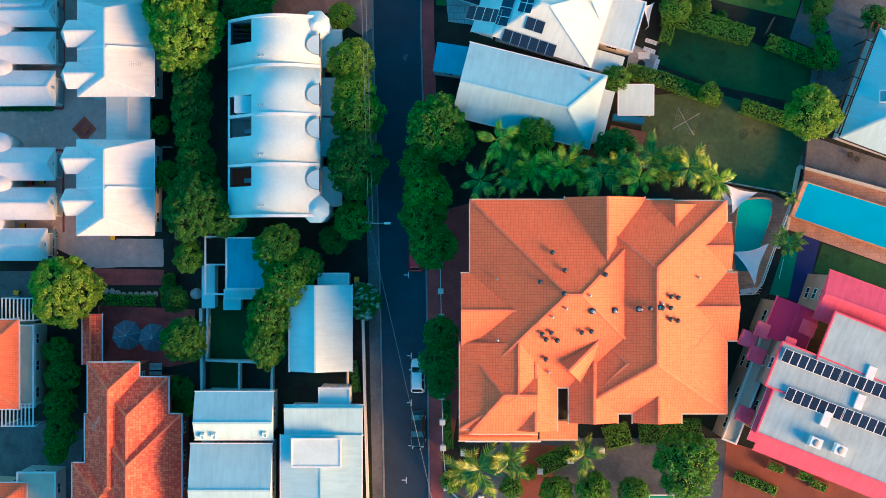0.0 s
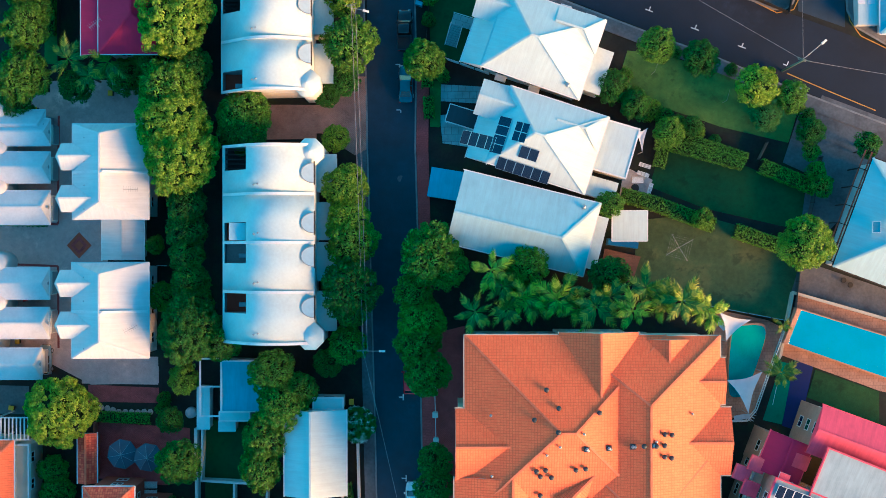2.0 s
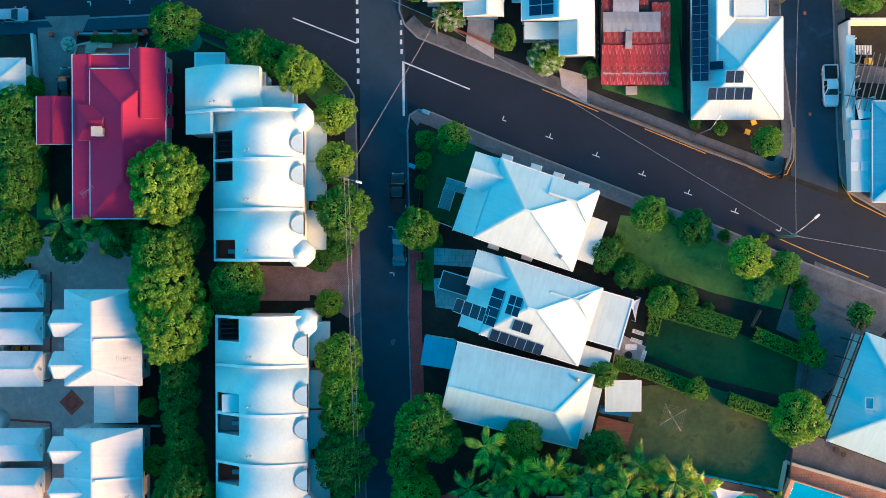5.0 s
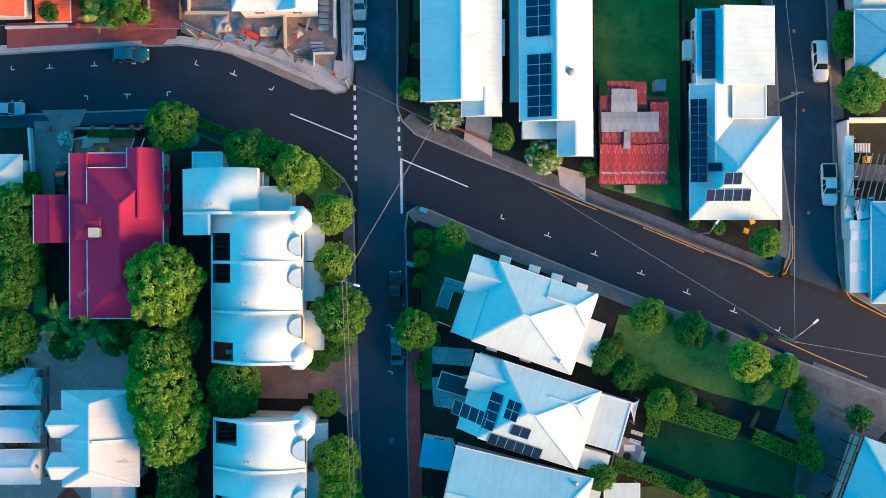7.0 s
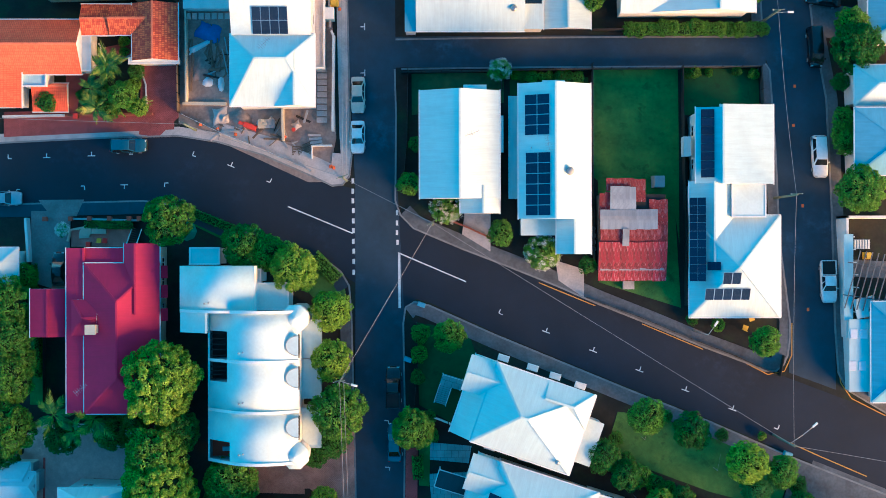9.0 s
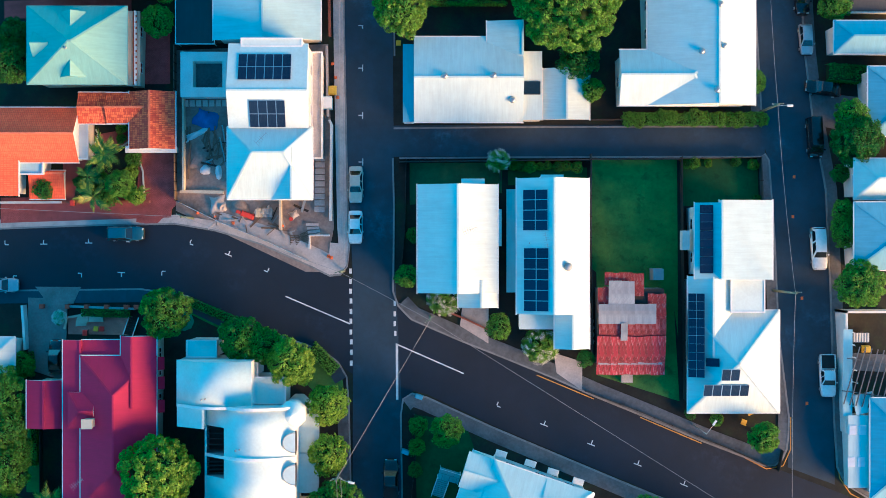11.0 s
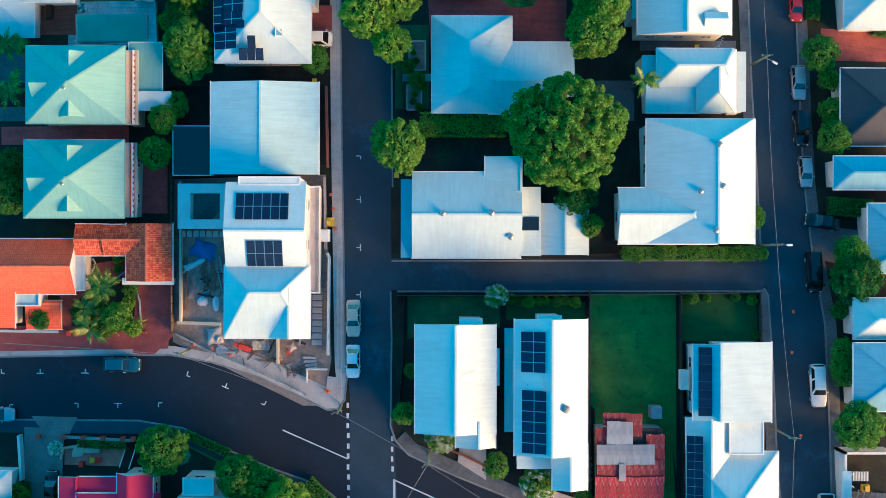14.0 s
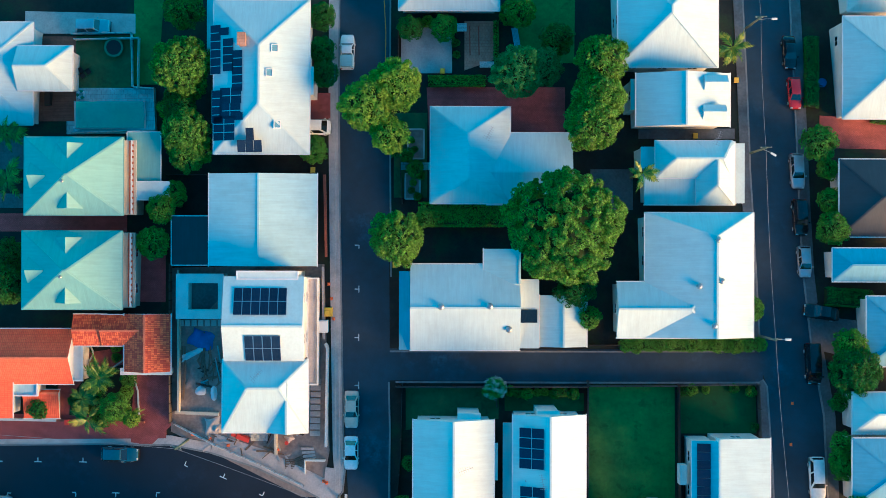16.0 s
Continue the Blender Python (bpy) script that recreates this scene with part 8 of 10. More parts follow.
# ---- trees, from the south end northwards ----
G, D, LM, O, BL = "leaf_green", "leaf_dark", "leaf_lime", "leaf_olive", "leaf_blue"
for x, y, R, h, leaf in (
    # west side of the southern block
    (-47.99, -5.31, 4.45, 6.00, LM), (-32.34, -11.34, 3.03, 5.00, O), (-49.90, -13.26, 2.05, 3.00, O), (-49.33, -16.39, 2.34, 3.00, O), (-49.70, -20.06, 2.20, 3.00, O), (-49.44, -23.70, 2.34, 3.00, O), (-50.06, -26.27, 1.76, 3.00, G),
    (-31.56, 26.49, 4.59, 8.00, LM), (-32.53, 30.22, 3.51, 7.00, G), (-31.38, 21.18, 2.67, 6.00, D), (-31.57, 17.77, 2.55, 5.00, D), (-31.40, 14.57, 2.40, 5.00, D), (-31.01, 11.37, 2.54, 5.00, D), (-30.63, 8.54, 2.54, 5.00, D), (-30.56, 5.29, 4.18, 7.00, D), (-26.76, 3.90, 2.65, 6.00, D), (-31.89, -0.99, 2.13, 4.00, G), (-34.71, 9.21, 1.86, 4.00, G), (-36.11, 15.79, 1.30, 3.00, G), (-24.05, 29.78, 3.15, 6.00, D),
    (-20.30, 0.07, 2.90, 6.00, O), (-19.01, -3.93, 3.31, 6.00, O), (-21.11, -7.92, 2.92, 5.00, O), (-21.80, -11.73, 2.78, 5.00, O), (-16.88, -2.01, 2.21, 5.00, O), (-33.95, -6.37, 1.86, 3.00, D), (-33.11, -17.77, 1.86, 3.00, D), (-32.94, -20.02, 1.44, 2.00, G),
    # street trees
    (-12.75, 29.10, 1.75, 2.50, LM), (-11.15, 22.79, 3.03, 6.00, LM), (-10.72, 18.97, 2.75, 6.00, LM), (-10.43, 16.20, 3.29, 6.00, G), (-10.48, 10.62, 3.54, 7.00, D), (-10.40, 7.94, 2.46, 6.00, D), (-10.95, 3.51, 2.48, 5.00, G), (-13.56, 1.12, 1.82, 3.00, D),
    (-0.81, 14.58, 3.91, 7.00, O), (1.08, 12.95, 2.71, 6.00, O), (-2.85, 9.92, 2.58, 6.00, G), (-1.97, 6.51, 2.98, 6.00, LM), (-2.30, 3.79, 2.85, 6.00, G), (-1.28, 0.41, 2.97, 6.00, O), (-0.27, -10.22, 2.17, 5.00, D), (-0.41, -13.45, 2.43, 5.00, D), (-0.27, -16.24, 1.77, 4.00, D),
    # round the orange block
    (10.82, 13.18, 2.82, 6.00, G), (9.88, 11.57, 2.30, 5.00, D), (20.55, 12.02, 2.42, 5.00, D), (27.72, -24.51, 3.86, 7.00, G), (17.72, -28.45, 2.26, 3.00, G), (13.45, -28.70, 2.01, 3.00, G), (22.28, -28.58, 1.99, 3.00, O), (43.20, 15.92, 3.17, 6.00, LM), (45.9, 24.6, 1.25, 2.2, G), (20.93, 20.59, 1.78, 3.00, O), (32.20, 18.87, 1.37, 2.00, G),
    # terrace gardens and the crimson house
    (-32.64, 44.05, 5.04, 8.00, LM), (-33.17, 34.96, 4.05, 8.00, G), (-30.72, 37.84, 2.83, 6.00, D), (-32.43, 30.77, 4.61, 8.00, LM), (-33.38, 28.67, 3.09, 7.00, G), (-23.82, 31.80, 3.50, 6.00, O), (-13.92, 34.60, 1.70, 2.50, D), (-11.68, 36.39, 2.12, 3.00, D),
    (-22.40, 60.64, 2.98, 5.00, O), (-19.89, 59.90, 2.40, 5.00, O), (-16.20, 57.89, 2.94, 6.00, LM), (-11.70, 52.77, 2.66, 5.00, LM), (-11.69, 46.69, 2.65, 5.00, LM), (-10.57, 40.49, 3.59, 6.00, G), (-32.16, 63.97, 3.27, 6.00, G), (-1.59, 38.39, 2.76, 5.00, G), (2.83, 49.63, 2.02, 4.00, G),
    (-53.33, 53.36, 3.49, 6.00, O), (-52.92, 49.35, 3.27, 6.00, O), (-52.90, 43.90, 3.20, 6.00, G), (-52.10, 46.17, 2.48, 5.00, O), (-53.28, 37.38, 3.63, 6.00, G), (-54.43, 33.79, 2.49, 5.00, D), (-52.08, 56.74, 1.78, 3.00, G), (-39.73, 37.32, 2.60, 4.00, D), (-46.60, 36.31, 2.19, 4.00, D), (-36.73, 39.45, 2.02, 4.00, D),
    # cottage back gardens
    (26.79, 40.00, 2.32, 4.00, G), (31.97, 38.30, 2.45, 4.00, D), (38.30, 34.70, 2.65, 5.00, LM), (42.64, 33.58, 2.03, 4.00, O), (39.60, 31.20, 1.9, 3.50, BL), (21.41, 35.13, 2.20, 3.00, D), (24.23, 32.75, 1.92, 3.00, D), (28.24, 29.38, 1.91, 3.00, G), (31.17, 30.26, 1.37, 2.00, D), (45.3, 27.0, 1.2, 2.2, G), (45.14, 29.42, 1.77, 3.00, D), (51.83, 27.74, 1.63, 3.00, D), (46.24, 22.75, 1.49, 3.00, G),
    # between the cross road and the lane
    (-2.07, 68.45, 1.56, 3.00, O), (9.37, 62.25, 1.68, 3.00, G), (41.47, 48.91, 2.06, 3.00, G), (20.17, 58.22, 1.13, 1.50, D), (-1.31, 73.64, 1.00, 1.50, D), (53.43, 67.50, 2.91, 5.00, G), (52.71, 73.82, 1.98, 3.00, G), (53.53, 75.64, 1.70, 3.00, D),
    # north of the lane
    (17.65, 103.36, 7.46, 9.00, G), (-2.98, 102.01, 3.53, 6.00, G), (19.50, 95.86, 2.69, 4.00, D), (21.33, 91.96, 1.56, 3.00, G), (41.72, 93.08, 1.71, 3.00, O), (21.53, 116.37, 3.53, 8.00, G), (22.32, 119.68, 3.41, 8.00, G),
    (12.31, 123.18, 3.32, 6.00, BL), (15.67, 123.95, 2.62, 5.00, BL), (22.92, 124.26, 3.71, 8.00, G), (22.43, 119.12, 3.40, 8.00, G), (21.08, 116.68, 2.84, 7.00, G), (17.67, 127.92, 2.21, 4.00, D), (-6.67, 118.68, 3.41, 8.00, LM), (-3.14, 121.23, 3.41, 8.00, LM), (-3.83, 114.81, 2.42, 7.00, LM), (12.92, 131.74, 2.22, 4.00, G), (-1.51, 129.56, 1.78, 3.00, D), (2.94, 129.57, 1.78, 3.00, G),
    (-12.78, 126.16, 1.90, 5.00, D), (-12.36, 123.16, 1.89, 5.00, D), (-12.87, 130.72, 1.91, 5.00, D), (-13.73, 113.27, 2.03, 4.00, O), (-30.73, 124.06, 3.91, 7.00, G), (-30.95, 118.40, 2.34, 5.00, D), (-29.91, 115.34, 3.04, 6.00, O), (-29.67, 112.86, 2.76, 5.00, O), (-31.06, 131.59, 2.66, 5.00, O), (-29.77, 121.51, 1.77, 4.00, G), (-34.34, 101.25, 2.18, 4.00, G), (-33.35, 105.62, 1.89, 4.00, G), (-53.04, 96.11, 2.92, 5.00, D), (-53.16, 99.75, 2.19, 5.00, D), (51.50, 114.26, 2.47, 4.00, O), (52.72, 111.00, 1.46, 3.00, G), (52.81, 106.94, 1.74, 3.00, O), (52.60, 103.27, 2.15, 4.00, G), (53.76, 88.50, 2.40, 4.00, G), (53.94, 85.38, 3.49, 5.00, D), (52.60, 81.37, 1.27, 2.00, D), (52.37, 76.58, 1.54, 3.00, G), (51.91, 74.51, 1.40, 3.00, G),
    (-39.06, 80.25, 1.89, 3.00, O), (-38.3, 79.4, 1.2, 1.5, LM), (-41.2, 78.5, 1.3, 1.6, D), (-37.04, 78.61, 1.17, 2.00, LM), (-49.60, 79.68, 1.47, 2.00, D), (-31.91, 107.58, 1.76, 3.00, G),
):
    tree(x, y, R, h, leaf)
bush(-9.95, -6.42, 2.26, D, 2.2, 70, "frangipani shrub with white flowers")
bush(2.69, 65.62, 2.16, G, 1.6, 80, "frangipani shrub with white flowers")
bush(14.63, 59.87, 2.28, G, 1.6, 80, "frangipani shrub with white flowers")
bush(9.44, 83.04, 1.44, G, 1.8, 60, "frangipani shrub with white flowers")
bush(-47.55, 62.95, 0.89, G, 1.0, 80, "shrub thick with white flowers")
for x, y, R in ((1.10, -28.23, 1.52), (8.28, -28.68, 1.51), (10.32, -26.93, 1.09), (0.34, 39.27, 1.00), (0.69, 37.12, 1.00), (36.27, 50.82, 0.98), (33.15, 51.52, 0.84), (-0.63, 49.71, 1.28), (11.49, 82.61, 0.72), (15.78, 82.49, 0.64), (18.29, 82.49, 0.72), (34.40, 82.82, 0.86), (39.79, 82.97, 0.72), (-35.30, -3.94, 1.02), (-35.67, -5.40, 0.88), (-0.84, 47.12, 1.14), (-1.06, 44.28, 1.00), (-1.82, 112.82, 1.03), (-0.70, 110.95, 1.18), (2.62, 108.72, 1.03)):
    bush(x, y, R, plant_rnd.choice((G, D, O)))

# palms
for x, y, R, h in ((4.42, 7.97, 2.68, 7.00), (6.30, 12.80, 2.55, 7.00), (8.13, 8.27, 2.42, 6.00), (10.07, 9.40, 2.40, 7.00), (12.13, 9.12, 2.41, 6.00), (13.83, 9.37, 2.39, 7.00), (16.42, 8.21, 2.40, 6.00), (18.41, 8.54, 2.78, 7.00), (20.06, 9.73, 2.53, 6.00), (22.51, 8.12, 2.51, 7.00), (24.17, 10.76, 2.38, 7.00), (25.74, 8.69, 2.39, 6.00), (28.03, 9.28, 2.63, 7.00), (30.49, 8.53, 2.25, 6.00), (31.79, 7.71, 2.00, 5.00), (7.81, 10.84, 2.29, 6.00), (15.12, 10.44, 2.27, 6.00), (4.38, -26.13, 3.98, 6.00), (2.41, -26.37, 2.94, 5.00), (7.87, -24.52, 2.78, 6.00), (16.56, -24.08, 2.51, 5.00), (40.44, 0.72, 2.24, 5.00), (41.41, 6.10, 1.21, 3.00), (-46.97, 39.46, 3.03, 6.00), (-41.82, 39.04, 3.01, 6.00), (-44.38, 37.33, 2.60, 5.00), (-40.77, 84.09, 2.47, 4.00), (-42.54, 78.66, 2.46, 4.00), (-40.20, 79.03, 2.04, 3.00), (-37.08, 79.04, 1.46, 2.00), (13.39, 105.86, 2.37, 8.00), (27.47, 109.92, 2.13, 6.00), (40.45, 126.84, 2.35, 5.00), (-54.18, 115.61, 2.66, 5.00), (-53.75, 109.29, 2.50, 5.00), (26.28, 9.69, 2.26, 6.00)):
    palm(x, y, R, h + (2.4 if 3 < x < 33 and y > 5 else 0.0) + plant_rnd.uniform(-1.2, 0.6), plant_rnd.choice((7, 8, 9, 10)), leaf=plant_rnd.choice(("palm_leaf", "palm_leaf", "palm_leaf", "leaf_lime")) if 3 < x < 32 and y > 5 else "palm_leaf")

# hedges
for pts, w, h, leaf in (
    ([(26.95, 28.40), (28.67, 28.18), (37.25, 25.73)], 1.6, 1.6, G), ([(22.69, 21.90), (26.47, 20.86), (33.62, 18.11)], 1.7, 1.6, G), ([(36.34, 17.43), (42.08, 15.39)], 1.7, 1.5, G), ([(39.64, 25.38), (46.08, 22.61)], 1.7, 1.5, G), ([(27.98, 28.18), (27.24, 25.39)], 1.3, 1.4, G), ([(28.79, 29.28), (37.68, 26.23)], 1.5, 1.5, G),
    ([(25.64, 88.58), (33.59, 88.38), (43.41, 88.61)], 1.4, 1.2, O), ([(-0.07, 105.01), (10.58, 105.02)], 3.0, 2.4, G), ([(-44.33, 63.61), (-38.16, 63.52)], 0.9, 1.2, D), ([(-30.20, 65.10), (-24.57, 62.82)], 1.0, 1.0, D),
    ([(-44.38, -6.59), (-37.33, -6.67)], 1.3, 0.9, G), ([(11.72, -26.31), (15.44, -24.53)], 2.2, 1.2, G), ([(19.49, -22.76), (22.17, -22.03)], 2.6, 1.4, G), ([(23.50, -22.01), (30.46, -21.54)], 2.6, 1.4, D), ([(34.60, -26.75), (39.10, -28.49)], 1.0, 0.8, G), ([(-59.03, 18.87), (-51.68, 18.68)], 0.7, 0.8, D), ([(-51.97, 55.33), (-51.98, 58.33)], 1.6, 1.6, D), ([(-50.98, 43.66), (-51.00, 48.92)], 0.8, 1.0, G), ([(-1.23, 39.32), (-1.24, 35.73)], 1.3, 1.2, G), ([(-1.10, 34.30), (-0.96, 31.79)], 1.2, 1.2, G), ([(1.10, 122.75), (8.22, 122.77)], 1.3, 1.2, G), ([(52.18, 94.59), (57.75, 94.24)], 2.2, 1.8, D), ([(52.51, 129.11), (51.79, 119.64)], 1.6, 1.6, D), ([(-14.22, 59.42), (-11.29, 56.49)], 1.6, 0.9, G), ([(0.42, -18.73), (0.76, -24.23)], 0.9, 1.0, D), ([(-11.25, -14.08), (-10.73, -17.58)], 0.9, 1.2, D), ([(-3.47, 116.48), (-3.44, 112.67)], 0.8, 1.0, D), ([(60.06, 118.19), (62.23, 117.91)], 1.2, 1.2, D),
):
    hedge(pts, w, h, leaf)


# ---- parked vehicles ----
for x, y, deg, kind, col, label, long in (
    (-2.99, -15.67, 90, "hatch", "paint_white", "white hatchback parked at the kerb", 4.2),
    (-2.99, -22.15, -90, "sedan", "paint_black", "black sedan parked at the kerb", 4.6),
    (-3.29, -0.77, 90, "hatch", "paint_red", "red hatchback half under a tree", 4.1),
    (-51.76, 0.67, 90, "hatch", "paint_steel", "pale blue-silver hatchback outside a garage", 3.9),
    (-48.02, 57.73, 90, "sedan", "paint_black", "black car in a driveway", 4.5),
    (-3.87, 36.07, 90, "sedan", "paint_blue", "dark blue-grey sedan parked at the kerb", 4.8),
    (-55.56, 67.10, 0, "wagon", "paint_silver", "silver wagon parked at the kerb", 4.7),
    (-38.73, 73.84, 0, "wagon", "paint_blue", "dark teal wagon parked at the kerb", 4.9),
    (-8.64, 80.05, -90, "sedan", "paint_cream", "cream old sedan parked at the kerb", 4.7),
    (-8.64, 74.60, -90, "sedan", "paint_white", "white sedan parked at the kerb", 4.2),
    (49.81, 71.81, -90, "suv", "paint_white", "white four wheel drive with roof window", 5.4),
    (49.36, 126.93, -90, "sedan", "paint_black", "black sedan parked at the kerb", 4.7),
    (49.66, 121.29, -90, "hatch", "paint_red", "crimson hatchback parked at the kerb", 4.4),
    (49.34, 110.76, -90, "wagon", "paint_silver", "silver wagon with dark roof rails", 4.7),
    (49.33, 104.65, -90, "suv", "paint_black", "black four wheel drive parked at the kerb", 4.8),
    (49.59, 98.93, -90, "hatch", "paint_silver", "silver-white hatchback parked at the kerb", 4.1),
    (51.43, 92.47, 172, "sedan", "paint_black", "dark car at the mouth of a driveway", 4.6),
    (49.98, 85.95, -90, "van", "paint_black", "black van parked at the kerb", 5.2),
    (-13.87, 116.41, 0, "van", "paint_white", "white van in a brick parking bay", 4.2),
    (-44.25, 130.40, 0, "suv", "paint_silver", "blue-silver station wagon in a driveway", 4.7),
):
    car(x, y, deg, kind, col, label, long=long, category="van" if kind == "van" else "car")
car(-4.01, 42.88, 90, "ute", "paint_black", "black pickup truck parked at the kerb", "pickup truck", long=5.3)
car(50.18, 56.06, -90, "ute", "paint_white", "white pickup truck with an open black tray", "pickup truck", long=5.3)
u = car(-9.78, 126.56, 90, "ute", "paint_white", "white pickup truck with a grey canopy over its tray", "pickup truck", long=4.8)
part("canopy", Shape().box(-2.55, -0.85, 1.1, -0.72, 0.85, 1.7, taper=0.06), M["grey_roof"], u, "blue-grey canopy")


# ---- pools, sails and courtyard things ----
def pool(name, poly, depth, lining, label):
    """A pool sunk below its coping: a lining and a sheet of water."""
    cx, cy = sum(p[0] for p in poly) / len(poly), sum(p[1] for p in poly) / len(poly)
    z = max(terrain(x, y) for x, y in poly) + 0.12
    t = thing(name, cx, cy, z, 0, label, "swimming pool")
    rel = [(x - cx, y - cy) for x, y in poly]
    part("coping", Shape().prism([(x * 1.06, y * 1.06) for x, y in rel], -3.0, 0.02), M["salmon_pave" if "salmon" in label else "concrete"], t)
    part("lining", Shape().prism(rel, 0.0, 0.03), M[lining], t)
    w = part("water", Shape().prism([(x * 0.995, y * 0.995) for x, y in rel], 0.035, 0.09), M["water"], t)
    w.visible_shadow = False
    return t


def rounded(pts, n=5, r=0.35):
    """Corners rounded off."""
    out = []
    for k, p in enumerate(pts):
        a, b = pts[k - 1], pts[(k + 1) % len(pts)]
        q0 = (p[0] + (a[0] - p[0]) * r, p[1] + (a[1] - p[1]) * r)
        q1 = (p[0] + (b[0] - p[0]) * r, p[1] + (b[1] - p[1]) * r)
        for i in range(n + 1):
            u = i / n
            out.append(tuple((1 - u) ** 2 * q0[j] + 2 * u * (1 - u) * p[j] + u * u * q1[j] for j in (0, 1)))
    return out


pool("swimming_pool", [(43.58, 7.87), (41.98, 3.89), (57.82, -1.62), (59.90, 2.78)], 1.4, "pool_tile", "large bright turquoise swimming pool edged with salmon paving")
pool("swimming_pool", rounded([(35.73, 5.90), (39.43, 6.09), (39.80, 4.72), (37.56, -1.64), (36.86, -2.66), (35.06, -2.66), (35.32, 2.81)], 5, 0.4), 1.2, "pool_kidney", "small kidney shaped teal pool with salmon edge")
pool("swimming_pool", [(-45.95, 120.05), (-37.0, 120.1), (-36.9, 116.65), (-45.85, 116.6)], 1.2, "pool_dark", "rectangular teal swimming pool with pale stone edge")
hose = bpy.data.curves.new("pool_hose", "CURVE")
hose.dimensions, hose.bevel_depth = "3D", 0.05
sp = hose.splines.new("POLY")
sp.points.add(30)
hx, hy = 49.04, 3.13
for i in range(31):
    a = 0.9 - i * 0.19
    r = 1.5 + max(0, 14 - i) * 0.22
    sp.points[i].co = (hx + r * math.cos(a) + max(0, 10 - i) * 0.25, hy + 0.7 * r * math.sin(a), terrain(hx, hy) + 0.75, 1)
hose.materials.append(M["sail"])
tagged(new("pool_hose", hose), "pale floating pool cleaner hose curled on the water", "hose")


def shade_sail(a, b, c, label="white triangular shade sail over a pool"):
    """A tensioned three-cornered sail between posts."""
    t = thing("shade_sail", *a[:2], label=label, category="shade sail")
    inv = t.matrix_basis.inverted()
    A, B, C = (Vector(p) for p in (a, b, c))
    mid = (A + B + C) / 3
    n = 8
    s = Shape()
    grid = {}
    for i in range(n + 1):
        for j in range(n + 1 - i):
            u, v = i / n, j / n
            w = 1 - u - v
            p = A * w + B * u + C * v
            k = 27 * u * v * w
            e = 4 * max(u * v * (w < 0.01), v * w * (u < 0.01), u * w * (v < 0.01))
            p = p.lerp(mid, 0.22 * e) - Vector((0, 0, 0.25 * k))
            grid[i, j] = p
    for i in range(n):
        for j in range(n - i):
            s.face((grid[i, j], grid[i + 1, j], grid[i, j + 1]), 0, True)
            if i + j < n - 1:
                s.face((grid[i + 1, j], grid[i + 1, j + 1], grid[i, j + 1]), 0, True)
    part("sail", s, M["sail"], t, m=inv.copy())
    for p in (A, B, C):
        g = terrain(p.x, p.y)
        part("post", Shape().tube((0, 0, -0.4), (0, 0, p.z - g + 0.15), 0.06, 0.05, 8), M["steel"], t, m=inv @ pose(p.x, p.y, g))


shade_sail((33.70, 7.67, 2.93), (37.52, 6.74, 2.72), (34.39, 4.23, 3.12))
shade_sail((34.37, -0.33, 3.77), (38.62, 0.67, 3.63), (36.81, -4.27, 4.19))


def umbrella(x, y, R, h=2.5):
    t = thing("patio_umbrella", x, y, terrain(x, y) + 0.05, 12, "large grey-blue eight-sided patio umbrella", "umbrella")
    part("pole", Shape().tube((0, 0, 0), (0, 0, h + 0.6), 0.04, 0.03, 8), M["timber"], t)
    part("base", Shape().box(-0.35, -0.35, 0, 0.35, 0.35, 0.1, taper=0.04), M["concrete"], t)
    s = Shape()
    ring = [(R * math.cos(a * math.pi / 4), R * math.sin(a * math.pi / 4), h) for a in range(8)]
    for p, q in zip(ring, ring[1:] + ring[:1]):
        s.face((p, q, (0, 0, h + 0.75)))
        s.face((q, p, (p[0], p[1], h - 0.18), (q[0], q[1], h - 0.18)))
    cn = part("canopy", s, M["umbrella"], t)
    for a in range(8):
        part("rib", Shape().beam((0, 0, h + 0.76), (R * math.cos(a * math.pi / 4), R * math.sin(a * math.pi / 4), h + 0.01), 0.03, 0.03), M["steel"], cn)


umbrella(-40.51, -11.02, 1.96)
umbrella(-36.98, -11.32, 1.87)


def outdoor_table(x, y, w, d, mat="white_trim", deg=0):
    t = thing("outdoor_table", x, y, terrain(x, y) + 0.07, deg, "pale slatted outdoor table on paving", "table")
    for k in range(6):
        part("slat", Shape().box(-w / 2, -d / 2 + k * d / 6 + 0.015, 0.72, w / 2, -d / 2 + (k + 1) * d / 6 - 0.015, 0.75), M[mat], t)
    for sx in (-1, 1):
        for sy in (-1, 1):
            part("leg", Shape().box(sx * (w / 2 - 0.1) - 0.03, sy * (d / 2 - 0.1) - 0.03, 0, sx * (w / 2 - 0.1) + 0.03, sy * (d / 2 - 0.1) + 0.03, 0.72), M["steel"], t)


outdoor_table(-37.12, -15.15, 1.8, 0.9)
outdoor_table(-37.26, -16.18, 2.0, 0.8)
outdoor_table(24.68, 23.75, 1.4, 0.8)
STONE = Shape().lathe([(0.38, 0.0), (0.42, 0.06), (0.36, 0.1)], 7).mesh("stepping_stone", M["concrete"])
sp_rnd = random.Random(4)
for k, (x, y) in enumerate([(-44.15, -5.48), (-43.28, -5.55), (-42.49, -5.76), (-41.70, -5.98), (-40.76, -5.97), (-39.90, -5.96), (-39.04, -5.96), (-38.19, -5.87), (-37.33, -5.87)]):
    o = new("stepping_stone", STONE)
    o.matrix_basis = pose(x, y, terrain(x, y) + 0.01, 0, 0, sp_rnd.uniform(0, 90))
    tagged(o, "pale round concrete stepping stone in a garden path", "stone", "garden stepping stones")
